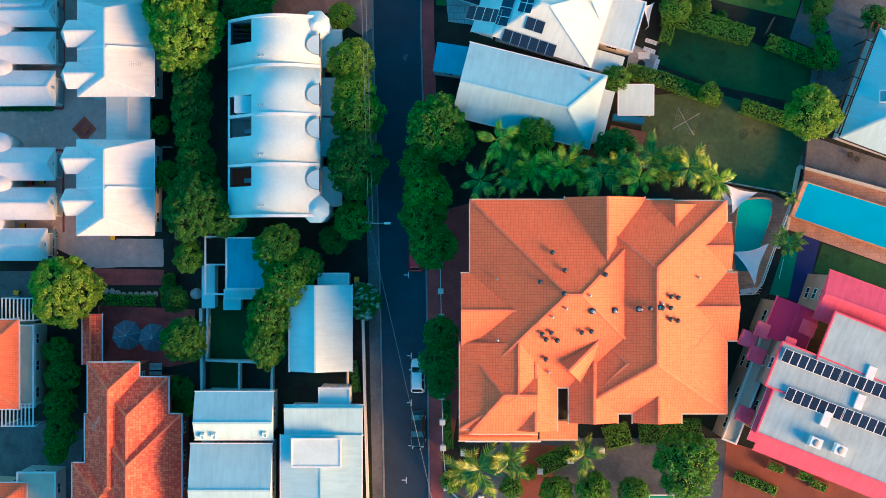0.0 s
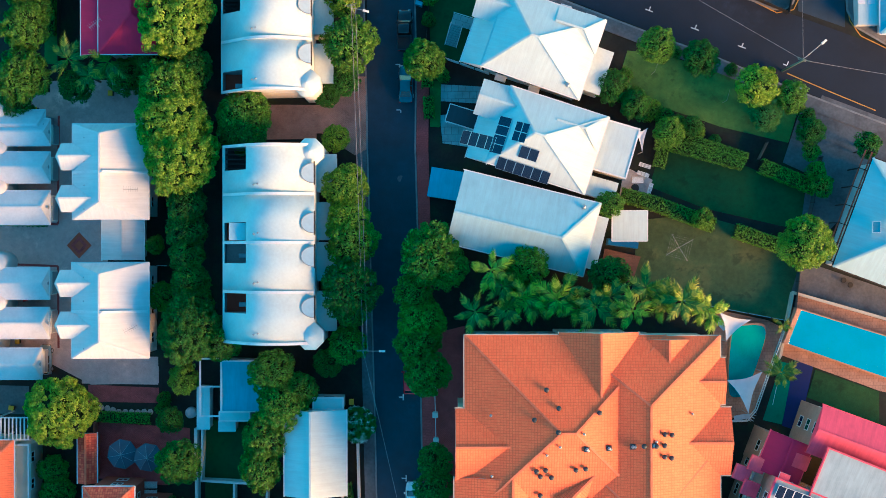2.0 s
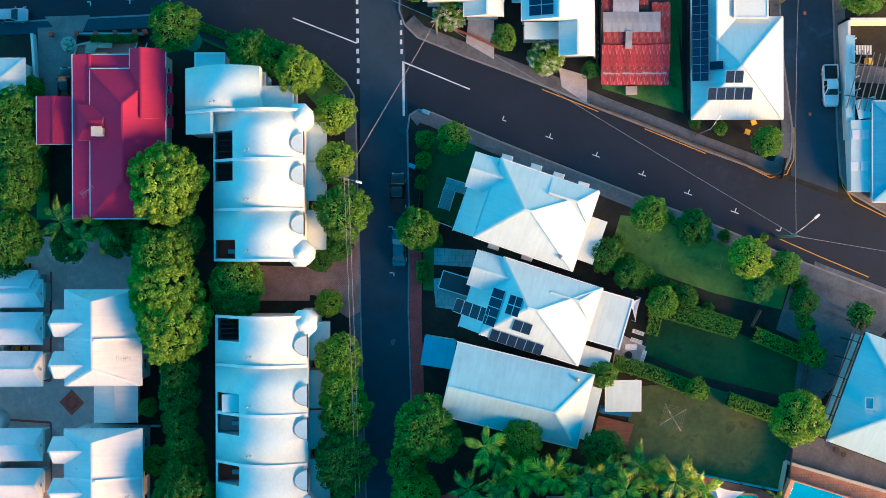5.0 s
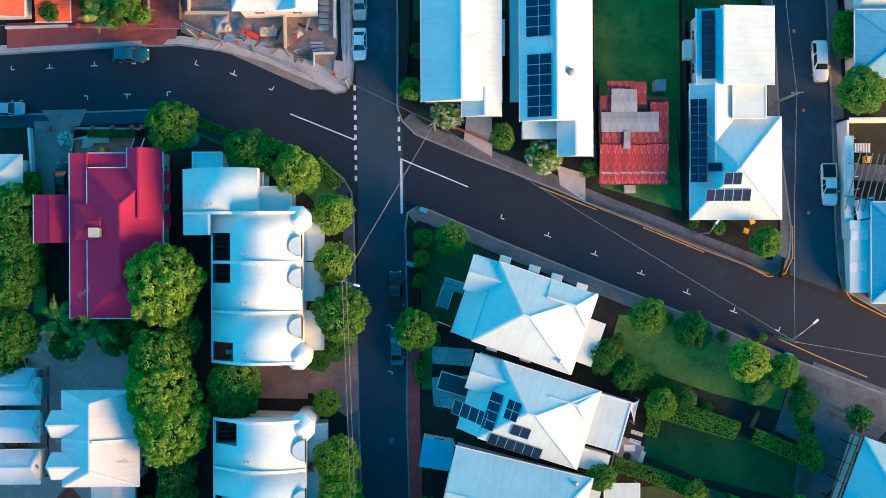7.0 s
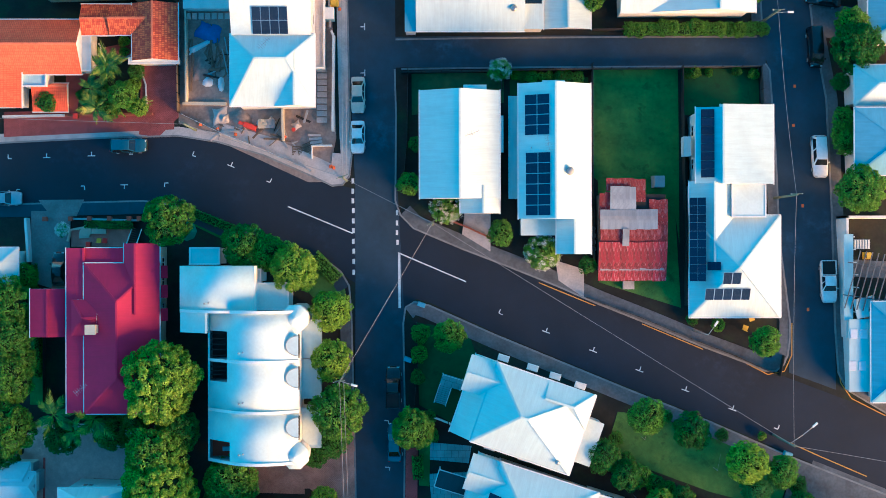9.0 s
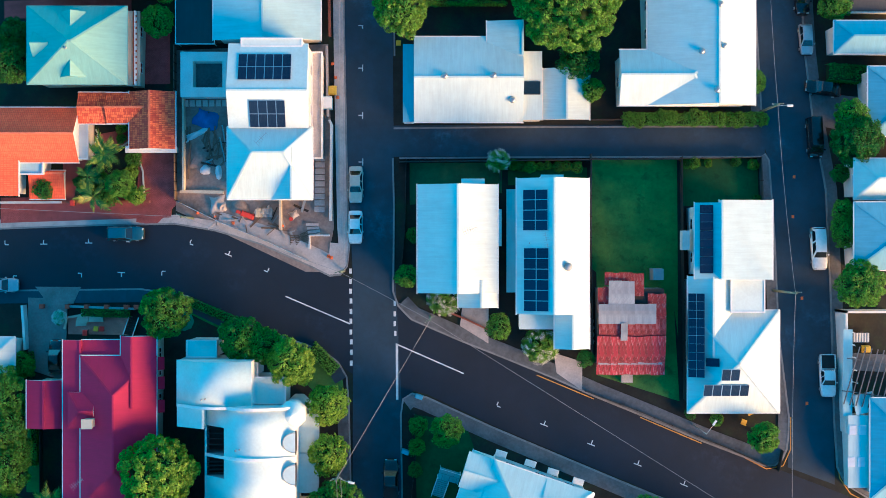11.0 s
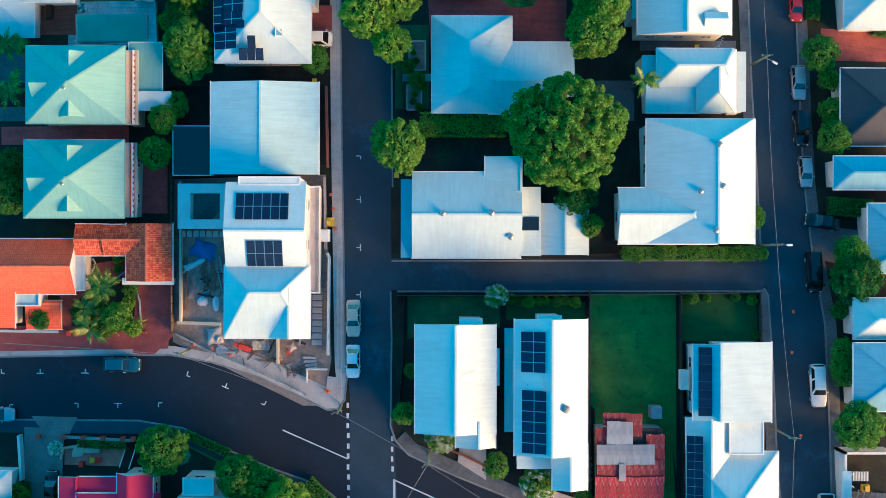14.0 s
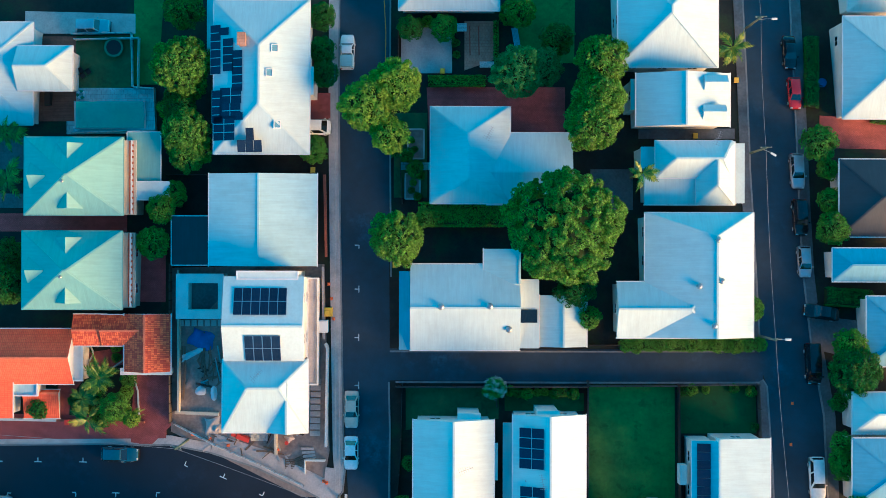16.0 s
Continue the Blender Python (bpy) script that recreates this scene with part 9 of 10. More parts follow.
# brick diamond inlaid in the car court
dx, dy = -47.30, 15.80
for k, m in enumerate(("terracotta", "red_pave", "terracotta")):
    r = 1.75 - k * 0.55
    drape("paving_inlay", [(dx + r, dy), (dx, dy + r), (dx - r, dy), (dx, dy - r)], 0.075 + 0.008 * k, M[m], "red brick diamond set into the car court", category="paving")
for a, b in (((-57.4, 13.3), (-50.3, 13.05)), ((-58.0, 18.9), (-50.3, 18.6)), ((-50.3, 13.05), (-50.2, 2.2)), ((-50.3, 18.6), (-50.2, 33.0))):
    single("paving_band", strip(Shape(), [a, b], 0.3, 0.0, 0.07), M["red_pave"], label="thin red brick band across the car court", kind="structure")


def clothes_line(x, y):
    t = thing("rotary_clothes_line", x, y, label="grey rotary clothes line on a lawn", category="clothes line")
    part("post", Shape().tube((0, 0, -0.4), (0, 0, 2.2), 0.035, 0.03, 8), M["steel"], t)
    for a in (30, 120, 210, 300):
        c, s = math.cos(radians(a)), math.sin(radians(a))
        part("arm", Shape().tube((0, 0, 1.9), (c * 1.9, s * 1.9, 2.2), 0.025, 0.02, 6), M["steel"], t)
    for r in (0.7, 1.1, 1.5, 1.85):
        z = 1.9 + 0.3 * r / 1.9
        q = [(r * math.cos(radians(a)), r * math.sin(radians(a)), z) for a in (30, 120, 210, 300)]
        s = Shape()
        for p0, p1 in zip(q, q[1:] + q[:1]):
            s.tube(p0, p1, 0.008, 0.008, 4)
        part("wire_loop", s, M["cable"], t)


clothes_line(29.34, 15.42)
for q in (26.70, 36.99), (35.37, 33.35):
    t = thing("garden_stake", *q, label="thin pale post with a wire in a lawn", category="post")
    part("post", Shape().tube((0, 0, -0.3), (0, 0, 2.4), 0.03, 0.03, 6), M["steel"], t)
    part("stay_wire", Shape().tube((0, 0, 2.3), (0.9, 1.6, 0.05), 0.012, 0.012, 4), M["steel"], t)

for x, y, d, lid in ((-56.70, -5.81, 80, "yellow"), (-43.00, 1.48, 0, "yellow"), (-54.66, 8.73, 10, "red_plastic"), (-53.03, 8.94, 0, "yellow"), (-55.81, 3.09, 0, "yellow"), (-53.32, 33.79, 0, "yellow"), (-54.57, 22.83, 0, "yellow"), (-53.44, 22.87, 0, "yellow"), (-42.75, 35.70, 0, "yellow"), (-10.78, -3.83, 0, "yellow"), (-3.25, 98.46, 0, "yellow"), (41.85, 123.10, 0, "yellow"), (36.01, 115.49, 0, "yellow"), (-14.07, 110.84, 0, "yellow"), (2.82, 124.06, 0, "yellow"), (41.20, 59.55, 20, "yellow"), (40.58, 58.26, 0, "yellow"), (55.33, 59.35, 0, "yellow"), (-44.04, 60.97, 0, "red_plastic"), (-11.95, 92.26, 0, "yellow"), (-45.99, 77.87, 0, "red_plastic")):
    wheelie_bin(x, y, d, lid)

# ---- fences and garden walls ----
fence([(-3.11, 83.01), (9.73, 83.07), (21.22, 83.19)], 1.7, "grey_fence", "dark paling fence along a lane")
fence([(21.36, 83.26), (32.57, 83.29)], 1.6, "grey_fence", "dark paling fence along a lane")
fence([(32.72, 83.36), (42.83, 83.52), (42.86, 80.53), (42.87, 76.99)], 1.6, "grey_fence", "dark paling fence round a yard")
fence([(21.31, 83.90), (21.11, 73.27), (21.07, 58.20)], 1.6, "grey_fence", "dark paling fence between gardens")
fence([(32.75, 83.50), (32.56, 70.34), (32.38, 53.24)], 1.6, "dark_timber", "dark timber fence between gardens")
fence([(9.65, 82.86), (9.77, 80.64)], 1.6, "dark_timber", "short dark timber fence")
fence([(-2.26, 83.33), (-2.41, 74.14), (-2.99, 67.60)], 1.3, "dark_timber", "dark timber side fence")
fence([(20.17, 54.16), (26.48, 51.85), (32.89, 49.14)], 1.0, "grey_fence", "low grey front fence above the road")
fence([(33.79, 48.79), (38.30, 47.01), (43.68, 44.54), (44.26, 46.99)], 1.2, "dark_timber", "dark front fence round a corner garden")
garden_wall([(1.17, 64.72), (5.33, 63.01), (9.25, 61.18)], 0.6, 0.22, "brick_wall", "low red brick front wall")
fence([(44.13, 15.39), (43.65, 11.30), (42.96, 6.55)], 1.5, "grey_fence", "dark fence beside a lawn")
fence([(32.72, 8.37), (37.44, 7.46), (42.96, 6.42)], 1.5, "blue_roof", "pale blue metal fence behind a lawn")
fence([(23.89, 10.14), (32.72, 8.37)], 1.5, "blue_roof", "pale blue metal fence behind palms")
fence([(-1.19, 51.04), (-1.06, 45.68), (-1.58, 39.99)], 1.1, "dark_timber", "dark front fence beside the footpath")
fence([(6.57, 37.19), (0.91, 39.29)], 1.5, "white_trim", "white side fence between cottages")
fence([(46.90, 26.41), (45.68, 20.88), (44.34, 15.73)], 1.6, "grey_fence", "dark fence beside a driveway")
fence([(39.40, 26.23), (40.49, 28.29)], 1.4, "timber", "short timber fence between gardens")
garden_wall([(-9.98, -8.42), (-9.73, -17.56), (-9.25, -31.45)], 1.3, 0.3, "white_wall", "white rendered wall along the footpath")
garden_wall([(-29.91, -6.46), (-30.01, -14.13), (-21.42, -14.26), (-21.47, -18.18)], 1.9, 0.3, "white_wall", "white courtyard wall")
garden_wall([(-30.81, -7.56), (-30.58, -18.05), (-21.40, -17.96)], 2.0, 0.35, "white_wall", "white courtyard wall")
garden_wall([(-25.72, -14.34), (-25.70, -17.92)], 1.9, 0.25, "white_wall", "white courtyard wall")
garden_wall([(-11.82, -15.14), (-11.80, -17.60)], 1.9, 0.2, "white_wall", "white courtyard wall")
garden_wall([(43.04, 9.94), (62.12, 4.41)], 1.0, 0.35, "cream_wall", "cream rendered pool wall")
garden_wall([(43.04, 9.94), (41.34, 2.46), (40.27, 0.07)], 0.9, 0.3, "cream_wall", "cream rendered pool wall")
garden_wall([(-44.77, -7.34), (-44.76, -8.82), (-44.89, -14.74)], 1.2, 0.3, "brick_wall", "red brick courtyard wall")
garden_wall([(-56.19, 78.01), (-47.55, 78.02)], 0.8, 0.3, "white_wall", "white and brick front wall")
garden_wall([(-47.55, 78.02), (-35.66, 78.03)], 0.6, 0.3, "brick_wall", "low red brick front wall")
garden_wall([(-52.57, 64.49), (-52.31, 61.33), (-52.14, 58.70)], 1.5, 0.35, "white_wall", "white rendered driveway wall")
garden_wall([(-46.82, 64.39), (-37.40, 64.10)], 0.9, 0.25, "grey_wall", "grey front wall with brick piers")
garden_wall([(-47.04, 61.41), (-46.66, 62.90), (-45.10, 63.17), (-43.55, 63.15)], 0.5, 0.3, "cream_wall", "curved cream garden edge")
garden_wall([(-12.13, 88.42), (-11.83, 87.83), (-11.87, 75.44)], 1.6, 0.3, "white_wall", "new white rendered boundary wall")
garden_wall([(-12.61, 98.21), (-12.36, 88.94)], 1.0, 0.25, "concrete", "concrete edge of a building site")
garden_wall([(-31.68, 79.35), (-25.91, 79.21)], 0.5, 0.4, "cream_wall", "low block wall on a building site")
fence([(-32.58, 98.54), (-32.36, 87.92), (-32.11, 78.18)], 1.8, "timber", "brown paling fence beside a building site", 1.2)
fence([(-32.58, 98.54), (-25.87, 98.92)], 1.8, "timber", "brown paling fence beside a building site", 1.2)
fence([(-31.65, 77.88), (-26.23, 75.26), (-20.27, 72.88), (-14.74, 70.37)], 1.1, "white_trim", "temporary white mesh fence panels round a building site", 2.4, 0.03, "steel")
garden_wall([(-12.57, 110.24), (-12.19, 99.49)], 0.9, 0.3, "brick_wall", "low red brick front wall")
fence([(-47.34, 129.49), (-38.97, 129.54), (-38.51, 122.13), (-35.57, 121.87), (-35.13, 116.19), (-46.56, 115.97)], 1.2, "white_trim", "pale pool fence round a yard", 2.0, 0.05, "steel")
fence([(-33.41, 110.27), (-28.32, 110.26)], 1.6, "dark_timber", "dark timber fence between gardens")
fence([(-3.09, 130.92), (-3.01, 121.59)], 1.2, "dark_timber", "dark front fence beside the footpath")
fence([(-2.71, 111.73), (-2.38, 106.52)], 1.1, "dark_timber", "dark front fence beside the footpath")
fence([(-50.05, 49.65), (-50.02, 40.04), (-45.90, 39.83)], 1.3, "dark_timber", "dark timber fence in a side garden")
fence([(21.44, 88.35), (25.27, 88.36)], 1.6, "dark_timber", "dark timber fence beside the lane")
fence([(-36.29, 13.15), (-34.75, 13.12)], 1.6, "white_trim", "short white fence between gardens")
# white piers and rails in front of the apartment block
f = thing("fence", -0.35, -2.04, label="white rendered piers and rails along the footpath", category="fence", kind="structure")
inv = f.matrix_basis.inverted()
line = resample([(-0.35, -2.04), (-0.21, -8.33), (-0.14, -18.05), (0.00, -24.25), (0.42, -29.03), (2.14, -30.67)], 3.2)
pier = Shape().box(-0.28, -0.28, -0.4, 0.28, 0.28, 1.5).box(-0.35, -0.35, 1.5, 0.35, 0.35, 1.62, 0, 0.06).mesh("pier", M["white_wall"])
for x, y in line:
    part("pier", pier, None, f, m=inv @ pose(x, y, terrain(x, y)))
for (x0, y0), (x1, y1) in zip(line, line[1:]):
    for hh in (0.4, 1.2):
        part("rail", Shape().beam((x0, y0, terrain(x0, y0) + hh), (x1, y1, terrain(x1, y1) + hh), 0.08, 0.12), M["white_trim"], f, m=inv.copy())
f = thing("fence", 41.90, 5.54, label="white picket pool fence", category="fence", kind="structure")
inv = f.matrix_basis.inverted()
line = resample([(41.90, 5.54), (39.95, 0.41), (37.79, -5.37), (35.13, -5.51)], 0.35)
pk = Shape().box(-0.04, -0.04, -0.2, 0.04, 0.04, 1.25, 0, 0.01).mesh("picket", M["white_trim"])
for x, y in line:
    part("picket", pk, None, f, m=inv @ pose(x, y, terrain(x, y)))
for hh in (0.3, 1.1):
    for (x0, y0), (x1, y1) in zip(line[::6], line[6::6]):
        part("rail", Shape().beam((x0, y0, terrain(x0, y0) + hh), (x1, y1, terrain(x1, y1) + hh), 0.1, 0.1), M["white_trim"], f, m=inv.copy())

# ---- poles, lamps and cables ----
A = (0.84, 63.42)
B = (-10.32, 44.47)
C = (42.84, 37.30)
Dp = (-8.82, 3.07)
E = (-10.13, 69.07)
Fp = (-29.94, 75.86)
Gp = (43.99, 66.65)
H = (43.42, 89.54)
J = (43.84, 130.54)
K = (43.42, 113.32)
N = (-11.01, 135.16)
S = (-0.78, -31.21)
power_pole(*A, 10, deg=35)
power_pole(*B, 10, deg=10, lamp=(1.8, -25))
power_pole(*C, 9, deg=-20, lamp=(3.6, 60))
power_pole(*Dp, 9, deg=0, lamp=(2.2, 0))
power_pole(*E, 8, deg=20)
power_pole(*Fp, 8, deg=-20)
power_pole(*Gp, 10, deg=0)
power_pole(*H, 8, deg=0, lamp=(1.8, 0))
power_pole(*J, 8, deg=0, lamp=(2.0, 0))
power_pole(*K, 8, deg=0, lamp=(1.4, -30))
power_pole(*N, 9, deg=0, lamp=(2.0, 0))
LP = (33.41, 50.08)
t = thing("street_lamp", *LP, label="slim grey street lamp on the corner footpath", category="street lamp")
part("pole", Shape().tube((0, 0, -0.5), (0, 0, 8), 0.09, 0.06, 8), M["steel"], t)
part("lamp_arm", Shape().tube((0, 0, 8), (0.8, 1.2, 8.3), 0.04, 0.035, 6), M["steel"], t)
part("lamp_head", Shape().box(-0.35, -0.13, -0.06, 0.35, 0.13, 0.06, taper=0.04), M["white_trim"], t, m=pose(0.9, 1.35, 8.3, 0, 0, 55))


def top_of(q, h, dx=0.0, dy=0.0):
    return (q[0] + dx, q[1] + dy, terrain(*q) + h)


for a, ha, b, hb, n in ((A, 9.7, B, 9.7, 1), (A, 9.7, C, 8.7, 1), (A, 9.7, E, 7.7, 1), (E, 7.7, Fp, 7.7, 1), (B, 9.0, Dp, 8.6, 2), (Dp, 8.6, S, 8.6, 1), (C, 8.7, Gp, 9.6, 1), (Gp, 9.6, H, 7.7, 1), (H, 7.7, K, 7.7, 1), (K, 7.7, J, 7.7, 1), (E, 7.7, N, 8.7, 2)):
    for k in range(n):
        cable(top_of(a, ha, 0.5 * k), top_of(b, hb, 0.5 * k), 0.6)
cable(top_of(C, 8.7), (63.12, 33.80, 6.95), 0.5)
cable(top_of(Fp, 7.7), (-64.67, 77.56, -9.51), 0.5)
cable(top_of(J, 7.7), (44.20, 148.80, -15.60), 0.5)
power_pole(*S, 9, deg=0)

# ---- building site ----
def plank(x, y, L, w, deg, mat, h=0.08, name="timber_plank", label="loose timber plank lying on bare dirt", z=0.06):
    return single(name, Shape().box(-L / 2, -w / 2, 0, L / 2, w / 2, h), M[mat], pose(x, y, terrain(x, y) + z, 0, 0, deg), label, name.replace("_", " "))


site = random.Random(9)
x0, y0 = -26.77, 86.42
for k in range(16):
    plank(x0 + site.uniform(-1.6, 1.6), y0 + site.uniform(-3.0, 3.0), site.uniform(2.2, 4.2), 0.16, 90 + site.uniform(-14, 14), site.choice(("timber", "steel", "timber", "grey_wall")), 0.1, z=0.06 + 0.1 * (k % 4))
x0, y0 = -30.88, 85.69
for k in range(6):
    plank(x0 + site.uniform(-0.5, 0.5), y0 + site.uniform(-3, 3), site.uniform(3, 5), 0.2, 88 + site.uniform(-5, 5), "timber", 0.12, z=0.06 + 0.1 * (k % 3))


def crumpled(name, x, y, w, d, h, mat, label, seed):
    """A heap under cloth or plastic, with folds."""
    r = random.Random(seed)
    n = 9
    s = Shape()
    ph = [(r.uniform(2, 6), r.uniform(2, 6), r.uniform(0, 6)) for _ in range(4)]
    g = []
    for j in range(n + 1):
        for i in range(n + 1):
            u, v = i / n * 2 - 1, j / n * 2 - 1
            e = max(0.0, (1 - abs(u) ** 2.5) * (1 - abs(v) ** 2.5))
            f = sum(math.sin(a * u + b * v + c) for a, b, c in ph) / 4
            g.append((u * w / 2 * (1 + 0.12 * math.sin(3 * v + seed)), v * d / 2 * (1 + 0.12 * math.sin(3 * u + seed)), e * h * (0.8 + 0.35 * f)))
    s.add(g, [(j * (n + 1) + i, j * (n + 1) + i + 1, (j + 1) * (n + 1) + i + 1, (j + 1) * (n + 1) + i) for j in range(n) for i in range(n)], 0, True)
    return single(name, s, M[mat], pose(x, y, terrain(x, y) + 0.05, 0, 0, seed * 23), label, name.replace("_", " "))


crumpled("tarpaulin", -28.23, 88.64, 2.4, 3.4, 0.9, "blue_tarp", "crumpled blue tarpaulin over site materials", 3)
crumpled("plastic_sheet", -29.25, 87.02, 0.8, 4.0, 0.6, "sail", "crumpled white plastic sheet on dirt", 5)
crumpled("rubble_bag", -28.35, 82.14, 1.3, 1.2, 0.8, "sail", "white bulk bag on bare dirt", 7)
crumpled("rubble_bag", -26.62, 81.77, 0.8, 1.8, 0.6, "sail", "crumpled white bulk bag on bare dirt", 8)
crumpled("sand_heap", -28.97, 83.62, 3.0, 2.2, 0.6, "dirt", "low heap of pale sand", 11)
crumpled("sand_heap", -26.63, 77.60, 2.2, 2.0, 0.6, "concrete", "low heap of grey gravel", 12)
crumpled("soil_mound", -23.65, 77.01, 2.6, 2.0, 0.6, "dirt", "low heap of churned brown soil", 14)
for k, (x, y) in enumerate([(-21.05, 76.51), (-20.02, 76.51)]):
    t = thing("pallet_of_blocks", x, y, label="pallet of grey and brown blocks", category="pallet")
    part("pallet", Shape().box(-0.6, -0.6, 0.02, 0.6, 0.6, 0.14), M["timber"], t)
    for i in range(3):
        for j in range(3):
            part("block", Shape().box(-0.56 + i * 0.38, -0.56 + j * 0.38, 0.14, -0.2 + i * 0.38, -0.2 + j * 0.38, 0.8 - 0.08 * ((i + j + k) % 3)), M["cream_wall" if k == 0 else "grey_wall"], t)
for k, (x, y) in enumerate([(-16.60, 73.04), (-15.86, 72.90), (-15.14, 73.48)]):
    t = thing("timber_pallet", x, y, None, 12 * k, "slatted timber pallet lying on dirt", "pallet")
    for i in range(6):
        part("slat", Shape().box(-0.6, -0.6 + i * 0.21, 0.1, 0.6, -0.47 + i * 0.21, 0.13), M["timber"], t)
    for i in range(3):
        part("bearer", Shape().box(-0.6 + i * 0.55, -0.6, 0.0, -0.5 + i * 0.55, 0.6, 0.1), M["timber"], t)
# stair of pale treads beside the new house
t = thing("garden_steps", -13.30, 80.52, label="long flight of pale concrete treads beside the new house", category="steps")
inv = t.matrix_basis.inverted()
x0, y0 = -13.38, 80.52
for k in range(9):
    yy = y0 + 3.0 - k * 0.82
    part("tread", Shape().box(-0.65, -0.33, -0.3, 0.65, 0.33, 0.28), M["concrete"], t, m=inv @ pose(x0, yy, terrain(x0, yy)))
t = thing("garden_steps", -28.57, 90.87, label="row of pale concrete treads beside a pool shell", category="steps")
inv = t.matrix_basis.inverted()
x0, y0 = -28.35, 90.87
for k in range(7):
    part("tread", Shape().box(-0.33, -0.4, -0.3, 0.33, 0.4, 0.4), M["concrete"], t, m=inv @ pose(x0 - 2.7 + k * 0.85, y0, terrain(x0, y0)))
for x, y in [(-29.31, 76.58), (-27.05, 76.02), (-24.64, 75.22), (-12.19, 70.95), (-11.84, 95.97), (-11.46, 94.11), (-11.13, 91.51), (-11.83, 70.75), (-18.09, 74.84)]:
    t = thing("traffic_cone", x, y, terrain(x, y) + 0.12, label="small orange traffic cone beside a building site", category="traffic cone")
    part("base", Shape().box(-0.2, -0.2, 0, 0.2, 0.2, 0.04), M["orange_plastic"], t)
    part("cone", Shape().lathe([(0.15, 0.04), (0.03, 0.65)], 12), M["orange_plastic"], t)
t = thing("portable_toilet", -12.52, 90.63, label="white and blue site cabin beside a wall", category="site cabin")
part("cabin", Shape().box(-0.75, -0.75, 0, 0.75, 0.75, 2.1, 0, 0.03), M["blue_roof"], t)
part("roof", Shape().box(-0.8, -0.8, 2.1, 0.8, 0.8, 2.3, 0, 0.15), M["white_trim"], t)

# ---- small garden things ----
t = thing("trampoline", -41.30, 127.53, label="round trampoline with a green padded rim", category="trampoline")
part("mat", Shape().lathe([(0.02, 0.79), (1.0, 0.79), (1.02, 0.8)], 24), M["black"], t)
s = Shape()
for k in range(24):
    a, b = 2 * math.pi * k / 24, 2 * math.pi * (k + 1) / 24
    s.face([(r * math.cos(q), r * math.sin(q), 0.82) for r, q in ((1.0, a), (1.28, a), (1.28, b), (1.0, b))])
part("rim_pad", s, M["green_cloth"], t)
for k in range(6):
    a = k * math.pi / 3
    part("leg", Shape().tube((1.2 * math.cos(a), 1.2 * math.sin(a), -0.1), (1.2 * math.cos(a), 1.2 * math.sin(a), 0.8), 0.03, 0.03, 6), M["steel"], t)
for x, y in [(-45.76, 124.45), (-45.49, 123.75), (-44.74, 124.29)]:
    t = thing("outdoor_chair", x, y, terrain(x, y) + 0.06, 40, "dark outdoor lounge chair on a lawn", "chair")
    part("seat", Shape().box(-0.32, -0.32, 0.36, 0.32, 0.32, 0.42), M["black"], t)
    part("backrest", Shape().box(-0.32, 0.28, 0.42, 0.32, 0.34, 0.85), M["black"], t)
    for sx in (-0.28, 0.28):
        for sy in (-0.28, 0.28):
            part("leg", Shape().box(sx - 0.02, sy - 0.02, 0, sx + 0.02, sy + 0.02, 0.36), M["steel"], t)
t = thing("ring_float", -45.69, 121.19, terrain(-45.69, 121.19) + 0.1, label="white and green inflatable ring beside a pool", category="pool float")
s = Shape()
for k in range(20):
    for j in range(8):
        q = []
        for a, b in ((k, j), (k + 1, j), (k + 1, j + 1), (k, j + 1)):
            A_, B_ = 2 * math.pi * a / 20, 2 * math.pi * b / 8
            q.append(((0.45 + 0.16 * math.cos(B_)) * math.cos(A_), (0.45 + 0.16 * math.cos(B_)) * math.sin(A_), 0.16 + 0.16 * math.sin(B_)))
        s.face(q, k // 3 % 2, True)
part("ring", s, [M["sail"], M["green_cloth"]], t)
t = thing("outdoor_sofa", -50.14, 120.70, terrain(-50.14, 120.70) + 0.1, label="dark covered outdoor sofa on a timber deck", category="sofa")
part("cover", Shape().box(-0.5, -1.0, 0, 0.5, 1.0, 0.75, 0, 0.12), M["black"], t)
t = thing("paddling_pool", 53.75, 123.02, label="small round blue paddling pool on grass", category="pool")
part("tub", Shape().lathe([(0.55, 0.0), (0.62, 0.25), (0.56, 0.25), (0.5, 0.08)], 18), M["blue_tarp"], t)
umb = thing("patio_umbrella", -30.56, 62.67, label="green garden umbrella under a tree", category="umbrella")
part("pole", Shape().tube((0, 0, 0), (0, 0, 2.4), 0.03, 0.03, 6), M["timber"], umb)
s = Shape()
for k in range(8):
    a, b = k * math.pi / 4, (k + 1) * math.pi / 4
    s.face(((1.3 * math.cos(a), 1.3 * math.sin(a), 2.1), (1.3 * math.cos(b), 1.3 * math.sin(b), 2.1), (0, 0, 2.6)))
part("canopy", s, M["green_cloth"], umb)
t = thing("white_dome_tent", -31.73, -5.75, label="white domed garden cover", category="cover")
part("dome", Shape().lathe([(0.75, 0.0), (0.7, 0.7), (0.45, 1.2), (0.05, 1.4)], 14), M["sail"], t)
